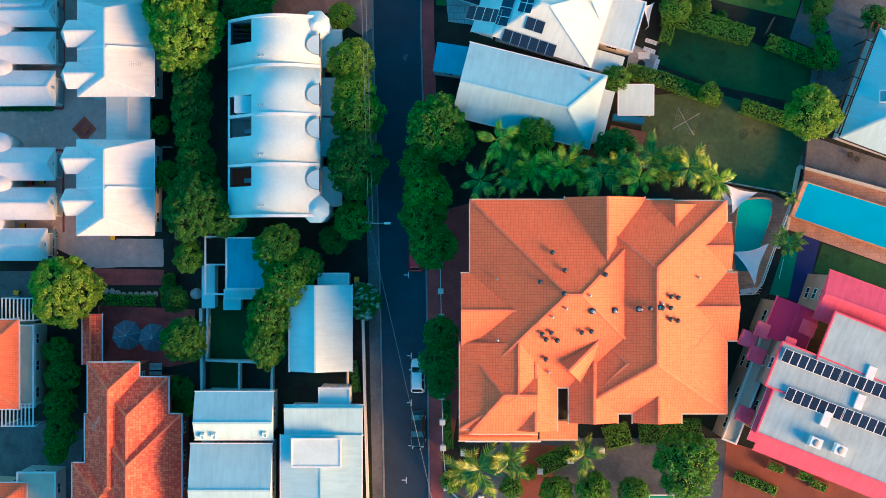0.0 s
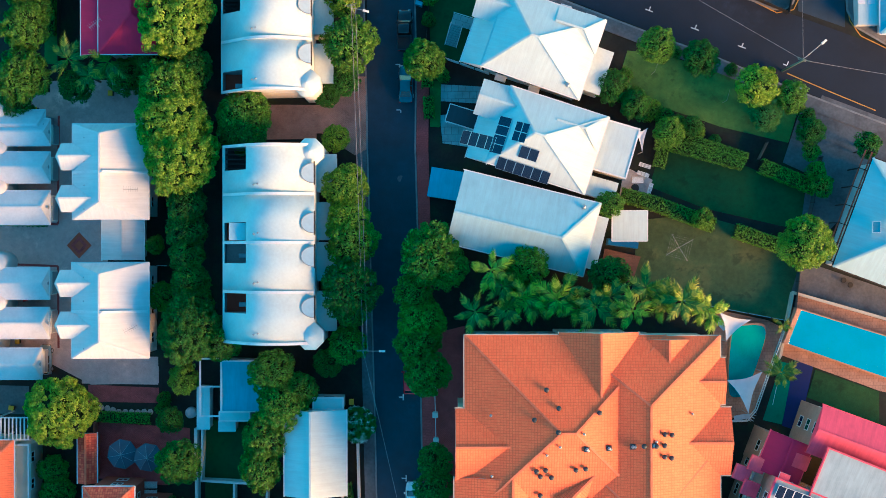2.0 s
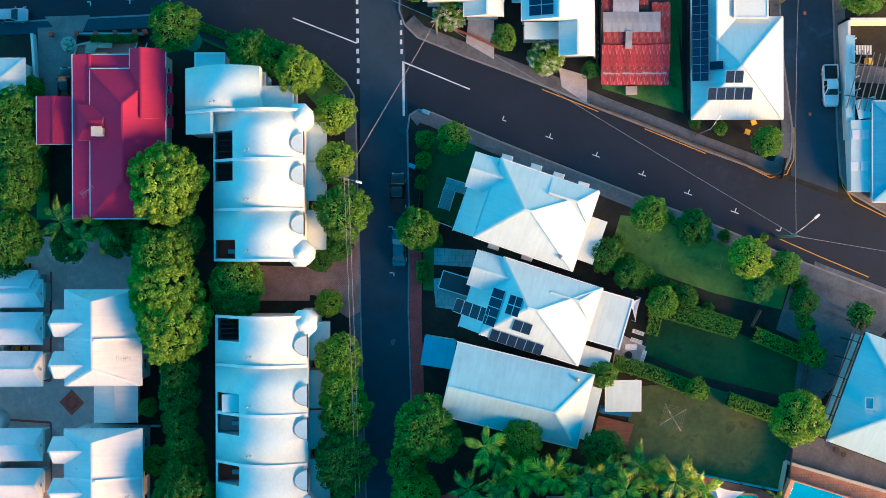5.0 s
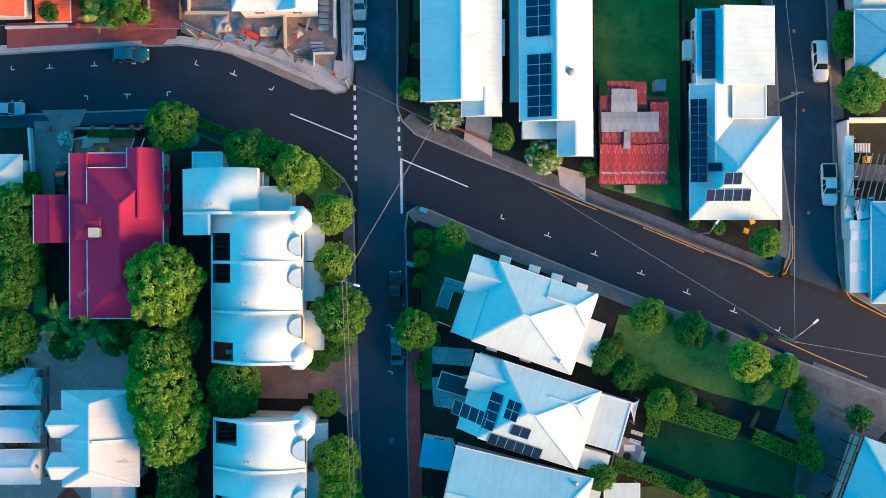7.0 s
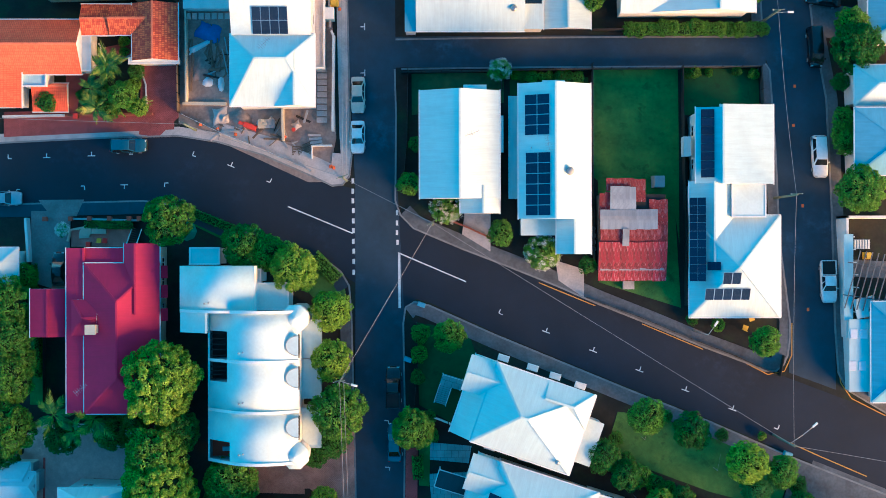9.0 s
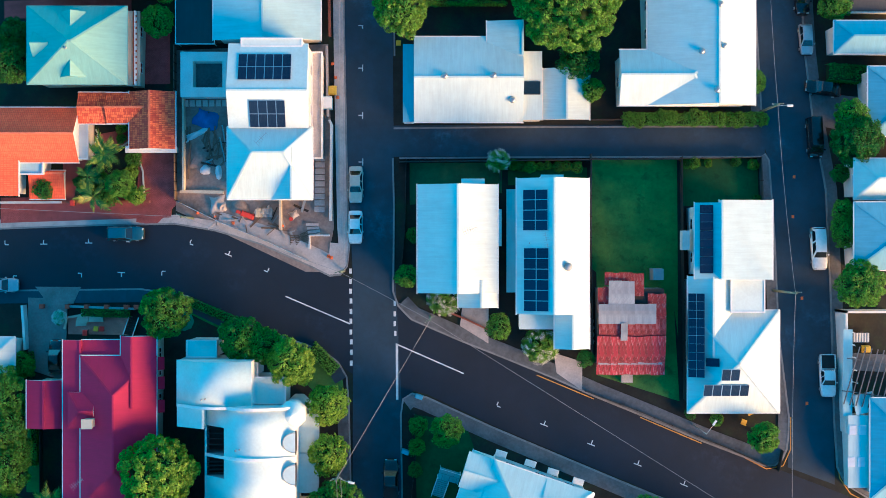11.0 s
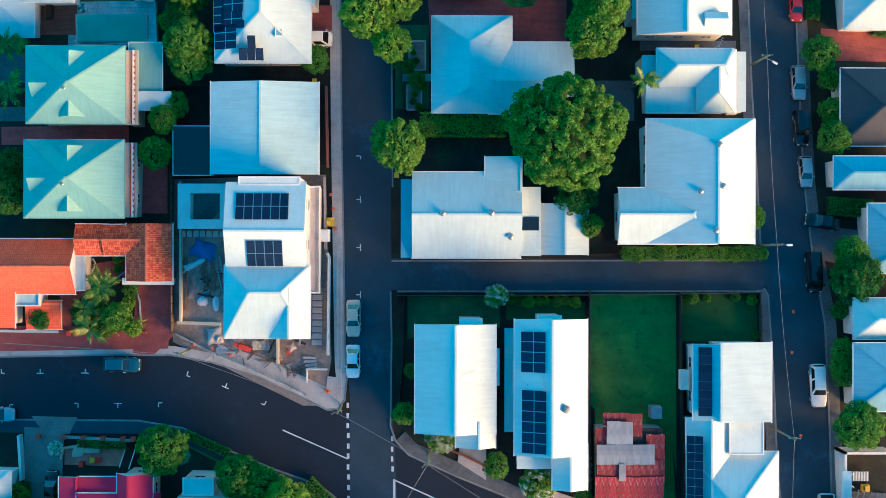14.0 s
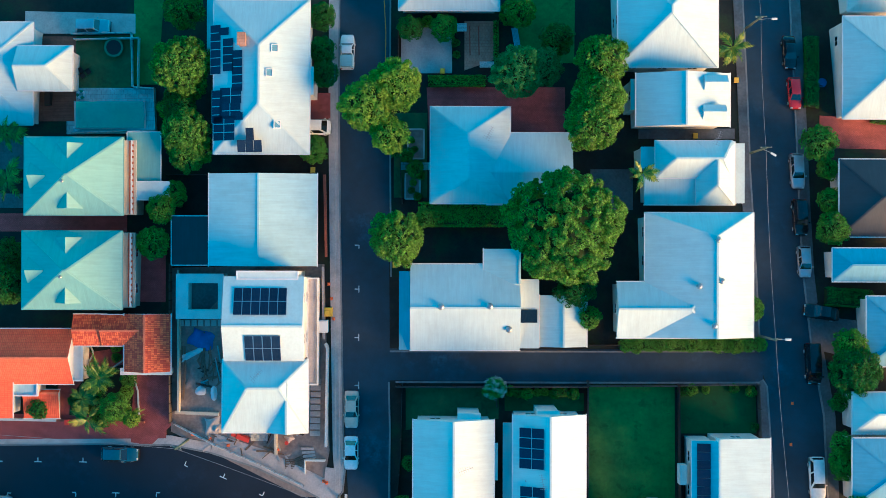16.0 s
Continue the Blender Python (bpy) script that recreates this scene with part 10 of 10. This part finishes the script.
for x, y, dg in ((36.60, -5.03, 10), (34.39, 6.11, 130)):
    t = thing("sun_lounger", x, y, terrain(x, y) + 0.07, dg, "white sun lounger beside a pool", "lounger")
    part("frame", Shape().box(-0.9, -0.3, 0.28, 0.4, 0.3, 0.34), M["sail"], t)
    part("backrest", Shape().beam((0.4, 0, 0.32), (0.95, 0, 0.62), 0.6, 0.05), M["sail"], t)
    for sx in (-0.8, 0.3):
        for sy in (-0.25, 0.25):
            part("leg", Shape().box(sx - 0.02, sy - 0.02, 0, sx + 0.02, sy + 0.02, 0.28), M["steel"], t)
for x, y in [(39.19, -25.75), (42.53, -26.73), (44.04, -27.74)]:
    t = thing("planter_box", x, y, terrain(x, y) + 0.07, -22, "rectangular terrace planter with clipped green plants", "planter")
    part("box", Shape().ring(-1.1, -0.6, 1.1, 0.6, 0.12, 0, 0.6), M["brick_wall"], t)
    s = Shape()
    r = random.Random(int(x * 10))
    for k in range(260):
        leaf_cards(s, Vector((r.uniform(-0.95, 0.95), r.uniform(-0.45, 0.45), r.uniform(0.45, 1.0))), Vector((0, 0, 1)), 0.25, r)
    part("foliage", s, M["leaf_green"], t)
for x, y in [(11.71, -26.78), (15.30, -25.41), (19.00, -24.18), (2.49, -24.87), (4.55, -30.25), (8.65, -27.95)]:
    single("garden_pier", Shape().box(-0.3, -0.3, -0.3, 0.3, 0.3, 1.1).box(-0.36, -0.36, 1.1, 0.36, 0.36, 1.22, 0, 0.05), M["white_wall"], pose(x, y, terrain(x, y)), "white rendered garden pier", "pier", "white garden piers")
x, y = 25.69, -29.60
canopy("garden_shelter", x, y, 2.9, 1.4, terrain(x, y) + 2.2, "green_cloth", label="small green roofed shelter beside the forecourt", category="shelter")
for x, y in [(21.00, 62.83), (21.06, 61.97), (21.04, 61.12), (21.03, 60.26)]:
    t = thing("tyre", x, y, label="old car tyre stacked against a fence", category="tyre", group="stacked tyres")
    part("tyre_ring", Shape().lathe([(0.22, 0.0), (0.36, 0.02), (0.4, 0.12), (0.36, 0.22), (0.22, 0.24)], 16), M["steel"], t)
for x, y in [(40.57, 35.02), (44.44, 35.01), (-2.28, 46.39), (-0.56, 53.27)]:
    single("utility_box", Shape().box(-0.5, -0.3, -0.1, 0.5, 0.3, 0.7, 0, 0.04), M["blue_roof"], pose(x, y, terrain(x, y) + 0.1, 0, 0, -20), "pale grey-blue utility cabinet beside the footpath", "cabinet")

flat_roof(COTTAGE, 19.30, 15.95, 1.30, 6.50, 1.10, deg=-14.5, mat="smooth_white", parapet=0.0, windows=False)
single("water_tank", Shape().box(-1.9, -0.42, 0.0, 1.9, 0.42, 1.6, 0, 0.06), M["blue_tarp"], pose(22.7, 15.9, terrain(22.7, 15.9), 0, 0, -8), "slim bright blue rainwater tank under a shelter", "water tank")
t = thing("plant_pot", 24.36, 22.74, terrain(24.36, 22.74) + 0.1, label="round black pot on a pale patio", category="plant pot")
part("pot", Shape().lathe([(0.3, 0.0), (0.48, 0.5), (0.5, 0.55), (0.4, 0.52)], 16), M["black"], t)
part("soil", Shape().lathe([(0.38, 0.44), (0.38, 0.47)], 16), M["dirt"], t)
for x, y, dg in ((25.63, 25.52, -18), (25.39, 24.47, -18), (26.2, 22.6, 72)):
    t = thing("garden_bench", x, y, terrain(x, y) + 0.1, dg, "white slatted garden bench on a patio", "bench")
    for k in range(4):
        part("slat", Shape().box(-0.75, -0.24 + k * 0.13, 0.4, 0.75, -0.14 + k * 0.13, 0.44), M["white_trim"], t)
    for sx in (-0.6, 0.6):
        part("leg", Shape().box(sx - 0.04, -0.2, 0, sx + 0.04, 0.2, 0.4), M["steel"], t)
shade_sail((24.1, 29.6, 0.2), (25.6, 29.9, 0.1), (24.9, 27.0, 0.3), "small white triangular shade sail over a patio")
f = thing("verandah_frame", 49.6, 19.9, label="dark red open verandah frame beside a blue roof", category="pergola")
inv = f.matrix_basis.inverted()
for off in (0.0, 0.75):
    part("beam", Shape().beam((46.95 - off, 13.75 + off * 0.38, 2.9), (51.95 - off, 26.75 + off * 0.38, 2.9), 0.14, 0.2), M["brick_wall"], f, m=inv.copy())
for k in range(7):
    x, y = 46.95 + 5.0 * k / 6, 13.75 + 13.0 * k / 6
    part("post", Shape().box(-0.07, -0.07, terrain(x, y) - 3.0, 0.07, 0.07, 0.0), M["dark_timber"], f, m=inv @ pose(x - 0.75, y + 0.28, 2.85))
    part("rafter", Shape().beam((x - 0.9, y + 0.35, 3.02), (x + 0.5, y - 0.19, 3.3), 0.08, 0.14), M["dark_timber"], f, m=inv.copy())
for x, y in ((49.23, 11.42), (50.0, 10.85)):
    t = thing("stool", x, y, terrain(x, y) + 0.06, label="low round black stool on stained concrete", category="stool")
    part("seat", Shape().lathe([(0.3, 0.38), (0.34, 0.42), (0.3, 0.46)], 14), M["black"], t)
    for a in range(3):
        part("leg", Shape().tube((0, 0, 0.4), (0.28 * math.cos(a * 2.1), 0.28 * math.sin(a * 2.1), 0), 0.025, 0.025, 6), M["black"], t)
# fan of steps in the crimson house's front garden
t = thing("garden_steps", -43.6, 61.9, label="pale curved fan of garden steps", category="steps")
for k in range(6):
    a0, a1 = radians(95 + k * 15), radians(95 + (k + 1) * 15 - 1.2)
    ring = [(r * math.cos(a), r * math.sin(a)) for r, a in ((0.5, a0), (0.5, a1), (1.9, a1), (1.9, a0))]
    part("tread", Shape().prism(ring[::-1], -0.2, 0.1 + 0.12 * (5 - k)), M["cream_wall"], t)
part("landing", Shape().box(0.0, 0.5, -0.2, 1.9, 1.9, 0.84), M["cream_wall"], t)
for x, y, R, leaf in ((24.5, 34.2, 1.2, D), (26.3, 32.4, 1.5, G), (28.0, 31.5, 1.3, D), (29.7, 30.9, 1.0, O), (32.0, 29.6, 1.1, G), (34.2, 28.6, 0.8, D), (23.4, 36.9, 1.0, D), (45.3, 31.4, 1.2, D), (36.4, 37.4, 0.9, D), (29.6, 39.6, 0.9, D), (41.3, 37.2, 0.6, G), (-0.4, 107.4, 0.6, D), (0.0, 110.1, 0.6, G)):
    bush(x, y, R, leaf)
for x, y in ((46.9, 75.9), (47.6, 65.6), (47.7, 52.6), (47.3, 81.0)):
    single("road_patch", Shape().box(-0.16, -0.26, 0.0, 0.16, 0.26, 0.012), M["orange_plastic"], pose(x, y, terrain(x, y) + 0.036), "small orange survey mark sprayed on asphalt", "marking")
for q in ((16.47, -6.84), (19.02, -6.84), (21.63, -6.65), (23.93, -6.46)):
    o = part("roof_hatch", Shape().box(-0.32, -0.32, -0.3, 0.32, 0.32, 0.22, 0, 0.03), M["dark_roof"], BLOCK, m=BLOCK.matrix_basis.inverted() @ pose(*q, roof_level(BLOCK, *q)))
    part("dome", Shape().lathe([(0.2, 0.22), (0.17, 0.3), (0.05, 0.34)], 12), M["steel"], o)

# ---- more building site materials ----
for a, n, spread, mats in (((-27.14, 85.26), 14, (1.8, 3.2), ("timber", "dark_timber", "steel", "blue_roof")), ((-24.75, 75.84), 9, (3.0, 0.9), ("timber", "grey_wall", "concrete")), ((-17.75, 75.56), 10, (2.4, 2.0), ("timber", "concrete", "dark_timber", "grey_wall")), ((-19.94, 75.03), 6, (3.2, 0.8), ("steel", "timber"))):
    for k in range(n):
        plank(a[0] + site.uniform(-1, 1) * spread[0], a[1] + site.uniform(-1, 1) * spread[1], site.uniform(0.7, 2.4), site.uniform(0.1, 0.3), site.uniform(-40, 130), site.choice(mats), 0.1, z=0.06 + 0.07 * (k % 3))
single("digger_bucket", Shape().box(-0.9, -0.4, 0, 0.9, 0.4, 0.55, 0, 0.12).box(-1.5, -0.2, 0.1, -0.9, 0.2, 0.5), M["red_plastic"], pose(-22.74, 76.23, -11.13, 0, 0, -20), "small red site machine beside a fence", "machine")
for x, y in [(-21.29, 76.60), (-19.97, 76.76), (-16.66, 76.29), (-26.04, 77.27)]:
    crumpled("rubble_bag", x, y, 1.1, 1.0, 0.8, "concrete", "grey bulk bag of rubble on dirt", int(abs(x * 3)) % 17 + 2)
single("red_bucket", Shape().lathe([(0.0, 0.02), (0.2, 0.02), (0.26, 0.45), (0.2, 0.42)], 14), M["red_plastic"], pose(-17.01, 75.72, -10.50), "red plastic bucket on dirt", "bucket")
single("yellow_crate", Shape().box(-0.6, -0.6, 0, 0.6, 0.6, 0.7, 0, 0.05), M["yellow"], pose(-11.86, 92.40, -11.69), "yellow site crate beside the footpath", "crate")
single("yellow_crate", Shape().box(-0.5, -0.45, 0, 0.5, 0.45, 0.6, 0, 0.05), M["yellow"], pose(55.29, 59.35, -5.40), "yellow crate in a half-built yard", "crate")
t = thing("trailer", 54.69, 60.79, label="grey slatted trailer in a half-built yard", category="trailer")
part("bed", Shape().box(-1.0, -0.6, 0.5, 1.0, 0.6, 0.6), M["steel"], t)
for k in range(6):
    part("slat", Shape().box(-0.95 + k * 0.34, -0.55, 0.6, -0.8 + k * 0.34, 0.55, 0.7), M["white_trim"], t)
for sy in (-0.7, 0.7):
    part("wheel", Shape().lathe([(0.0, -0.08), (0.3, -0.08), (0.3, 0.08), (0.0, 0.08)], 14), M["black"], t, m=pose(0, sy, 0.3, 90, 0, 0))
for x, y, dg in ((40.52, 51.60, 20), (39.71, 50.40, 160)):
    t = thing("garden_chair", x, y, terrain(x, y) + 0.05, dg, "bright yellow plastic garden chair on dark paving", "chair")
    part("seat", Shape().box(-0.33, -0.33, 0.36, 0.33, 0.33, 0.42), M["yellow"], t)
    part("backrest", Shape().box(-0.33, 0.27, 0.42, 0.33, 0.35, 0.85), M["yellow"], t)
    for sx in (-0.28, 0.28):
        for sy in (-0.28, 0.28):
            part("leg", Shape().box(sx - 0.03, sy - 0.03, 0, sx + 0.03, sy + 0.03, 0.36), M["yellow"], t)

# ---- planting and edges, garden by garden ----
for k in range(13):
    bush(26.2 + k * 1.42 + plant_rnd.uniform(-0.2, 0.2), 88.5 + plant_rnd.uniform(-0.25, 0.25), plant_rnd.uniform(0.85, 1.25), plant_rnd.choice((G, O, O)), label="rounded olive green shrub in a lane hedge")
for k in range(6):
    bush(0.6 + k * 1.9, 105.0 + plant_rnd.uniform(-0.5, 0.5), plant_rnd.uniform(1.2, 1.6), G, 2.0, label="loose green shrub in a broad hedge")
for x, y, R, leaf in ((12.4, 82.4, 0.7, D), (13.6, 82.3, 0.9, G), (14.9, 82.4, 0.6, O), (17.1, 82.3, 0.8, D), (19.5, 82.2, 0.8, G), (33.4, 82.7, 0.7, D), (36.2, 82.8, 0.6, G), (41.9, 82.6, 0.8, G), (42.3, 78.2, 0.6, D),
                      (-39.6, 87.7, 0.8, LM), (-39.6, 86.3, 0.7, G), (-37.8, 83.7, 1.2, D), (-38.1, 81.9, 1.0, G), (-43.7, 79.9, 1.2, D), (-45.1, 80.6, 0.9, D), (-42.4, 81.3, 1.1, G), (-49.9, 80.0, 1.0, G),
                      (-1.2, 108.2, 0.5, D), (-1.0, 109.2, 0.5, G), (-0.8, 113.6, 0.5, D), (-1.2, 114.8, 0.5, G)):
    bush(x, y, R, leaf)
palm(-40.95, 83.96, 2.3, 4.2, 9, "tall palm in a red brick courtyard")
palm(-43.4, 81.2, 1.9, 3.0, 9, "low palm in a red brick courtyard")


def bed_edge(pts, mat, w, label, h=0.32):
    """A low raised edge round a planted bed."""
    return single("garden_edging", strip(Shape(), pts, w, -0.1, h, 0.6), M[mat], label=label, category="edging", kind="structure")


bed_edge([(-43.2 + 0.35 * math.sin(k * 1.1), 87.6 - k * 0.55) for k in range(6)] + [(-42.6, 84.6), (-43.4, 84.1), (-44.0, 84.6)], "white_wall", 0.16, "white wavy kerb round a courtyard bed")
bed_edge([(-37.5, 85.0), (-37.2, 83.4), (-36.7, 82.0), (-36.6, 80.4), (-36.4, 78.4)], "white_wall", 0.2, "white curved kerb beside a brick driveway")
bed_edge([(-38.4, 86.2), (-40.2, 84.9)], "concrete", 0.2, "pale curved path edge in a courtyard")
drape("garden_bed", [(-43.6, 84.0), (-38.0, 85.6), (-37.2, 82.0), (-37.0, 78.6), (-46.0, 78.6), (-45.6, 81.4)], 0.09, M["soil"], "dark planted bed in a brick courtyard", category="garden bed")
for x0, y0, x1, y1 in ((-2.0, 107.1, -0.1, 110.4), (-1.7, 112.4, 0.4, 116.3)):
    bed_edge([(x0, y0), (x1, y0), (x1, y1), (x0, y1), (x0, y0)], "concrete", 0.22, "grey concrete edge of a square garden bed")
    drape("garden_bed", [(x0, y1), (x1, y1), (x1, y0), (x0, y0)], 0.12, M["dirt"], "raised square bed of bare soil", category="garden bed")
drape("path", [(-2.6, 111.9), (1.2, 111.9), (1.2, 110.9), (-2.6, 110.9)], 0.1, M["slate"], "grey paved path to a front gate", category="path")

# ---- front of the crimson roofed house ----
drape("driveway", [(-51.2, 66.9), (-44.9, 66.9), (-45.9, 64.7), (-49.4, 64.7)], 0.17, M["worn_concrete"], "pale concrete crossover at the kerb", category="driveway")
pier = Shape().box(-0.24, -0.24, -0.3, 0.24, 0.24, 1.0).box(-0.3, -0.3, 1.0, 0.3, 0.3, 1.12, 0, 0.05)
for x in (-50.05, -46.5, -43.9, -41.2, -38.55, -37.2):
    single("garden_pier", pier, M["brick_wall"], pose(x, 64.35, terrain(x, 64.35)), "square red brick pier in a front wall", "pier", "brick front wall piers")
drape("patio", [(-46.6, 62.9), (-37.9, 63.1), (-37.9, 60.7), (-46.6, 60.7)], 0.1, M["brown_pave"], "pale paved front terrace", category="patio")
for x, c in ((-42.7, "yellow"), (-41.9, "red_plastic")):
    t = thing("garden_chair", x, 61.5, terrain(x, 61.5) + 0.12, 175, f"bright {c.split('_')[0]} plastic chair on a front terrace", "chair")
    part("seat", Shape().box(-0.3, -0.3, 0.36, 0.3, 0.3, 0.42), M[c], t)
    part("backrest", Shape().box(-0.3, 0.25, 0.42, 0.3, 0.32, 0.85), M[c], t)
    for sx in (-0.25, 0.25):
        for sy in (-0.25, 0.25):
            part("leg", Shape().box(sx - 0.03, sy - 0.03, 0, sx + 0.03, sy + 0.03, 0.36), M[c], t)
t = thing("garden_steps", -37.9, 61.9, terrain(-37.9, 61.9), -12, "narrow flight of dark treads with white stringers", "steps")
for k in range(8):
    part("tread", Shape().box(-0.55, -0.12, 0.0, 0.55, 0.12, 0.12 + 0.16 * (7 - k)), M["dark_timber"], t, m=pose(0, -1.0 + k * 0.28, 0))
for sx in (-0.62, 0.62):
    part("stringer", Shape().beam((sx, -1.2, 1.5), (sx, 1.2, 0.2), 0.1, 0.18), M["white_trim"], t)

# ---- edges of the building site ----
garden_wall([(-31.45, 97.7), (-31.2, 88.0), (-31.05, 79.5)], 1.5, 0.22, "cream_wall", "long pale block wall beside a building site")
garden_wall([(-18.4, 78.6), (-18.3, 74.3)], 1.4, 0.28, "cream_wall", "pale stub wall of unfinished blockwork")
garden_wall([(-14.6, 71.9), (-14.6, 73.6), (-12.0, 73.6)], 0.8, 0.22, "white_wall", "white rendered frame round an open pit")
for k in range(4):
    single("concrete_slab", Shape().box(-0.8, -0.16, 0, 0.8, 0.16, 0.12), M["concrete"], pose(-14.3 + 0.1 * k, 75.0 - 0.45 * k, terrain(-14.3, 74.2) + 0.06, 0, 0, 4 * k), "pale concrete slab lying on dirt", "slab")

# ---- front steps of a cottage, and the far back gardens ----
g = terrain(2.6, 43.0)
t = thing("front_steps", 2.6, 43.0, g, -17, "blue-grey timber landing and flight of steps beside a cottage", "steps")
part("landing", Shape().box(-1.0, 0.2, 1.45, 1.7, 1.6, 1.57), M["slate"], t)
for k in range(9):
    part("tread", Shape().box(-0.95, -0.14, 0.0, 0.45, 0.14, 0.07), M["slate"], t, m=pose(0, 0.05 - k * 0.27, 1.36 - k * 0.15))
for sx in (-1.0, 0.5):
    part("stringer", Shape().beam((sx, 0.2, 1.5), (sx, -2.3, 0.1), 0.08, 0.2), M["white_trim"], t)
    part("handrail", Shape().beam((sx, 0.2, 2.4), (sx, -2.3, 1.0), 0.06, 0.06), M["white_trim"], t)
for sx, sy in ((-0.95, 1.5), (1.6, 1.5), (1.6, 0.3), (-0.95, 0.3), (-0.98, -2.2), (0.48, -2.2)):
    part("post", Shape().box(sx - 0.05, sy - 0.05, -0.2, sx + 0.05, sy + 0.05, 2.4 if sy > 0 else 1.05), M["white_trim"], t)
part("top_rail", Shape().box(-1.02, 1.5, 2.4, 1.65, 1.58, 2.48), M["white_trim"], t)
t = thing("sun_lounger", 12.7, 128.3, terrain(12.7, 128.3) + 0.06, -80, "long slatted mauve garden bench seat on grass", "bench")
for k in range(5):
    part("slat", Shape().box(-1.8, -0.42 + k * 0.17, 0.38, 1.8, -0.28 + k * 0.17, 0.42), M["blue_roof"], t)
for sx in (-1.6, 0.0, 1.6):
    part("leg", Shape().box(sx - 0.04, -0.38, 0, sx + 0.04, 0.38, 0.38), M["steel"], t)
outdoor_table(5.4, 130.1, 1.3, 1.1)
outdoor_table(8.7, 125.0, 1.9, 0.8)
for k in range(2):
    single("paving_joint", strip(Shape(), [(6.45 + 1.2 * k, 130.4), (6.5 + 1.2 * k, 126.4)], 0.14, 0.0, 0.1), M["brick_wall"], label="dark brick course across a pink paved slab", kind="structure")
hedge([(1.5, 122.75), (8.4, 122.8)], 1.3, 1.2, G)
hedge([(9.95, 130.9), (9.95, 125.9)], 0.5, 1.0, G)
for x, y, R, leaf in ((-0.6, 130.3, 1.1, G), (0.9, 130.9, 0.9, LM), (2.6, 130.4, 1.1, LM), (3.9, 131.0, 0.8, G), (4.6, 128.0, 0.6, D), (4.7, 126.4, 0.6, D), (11.8, 132.0, 1.6, G), (-33.6, 118.9, 1.4, LM), (-32.6, 117.3, 1.5, LM), (-32.2, 113.9, 1.6, O), (-33.2, 120.9, 1.1, D)):
    bush(x, y, R, leaf)
for x, y, w, d in ((-46.3, 118.2, 0.5, 0.7), (-46.1, 116.6, 1.0, 0.8)):
    crumpled("pool_towel", x, y, w, d, 0.15, "sail" if w > 0.6 else "red_plastic", "crumpled towel lying on pool paving", int(w * 10) + 3)
fence([(-46.7, 128.7), (-37.9, 128.8), (-37.75, 121.9)], 1.3, "white_trim", "white rail fence round a lawn", 2.0, 0.05, "white_trim")
single("court_line", strip(Shape(), [(41.0, -1.2), (40.4, -3.6)], 0.08, 0.0, 0.065), M["line"], label="thin white line painted on a small court", kind="structure")
drape("lawn", [(-0.9, 36.6), (0.5, 36.5), (0.4, 30.6), (-0.9, 30.7)], 0.07, M["lawn"], "narrow strip of bright grass beside a terrace", category="lawn")
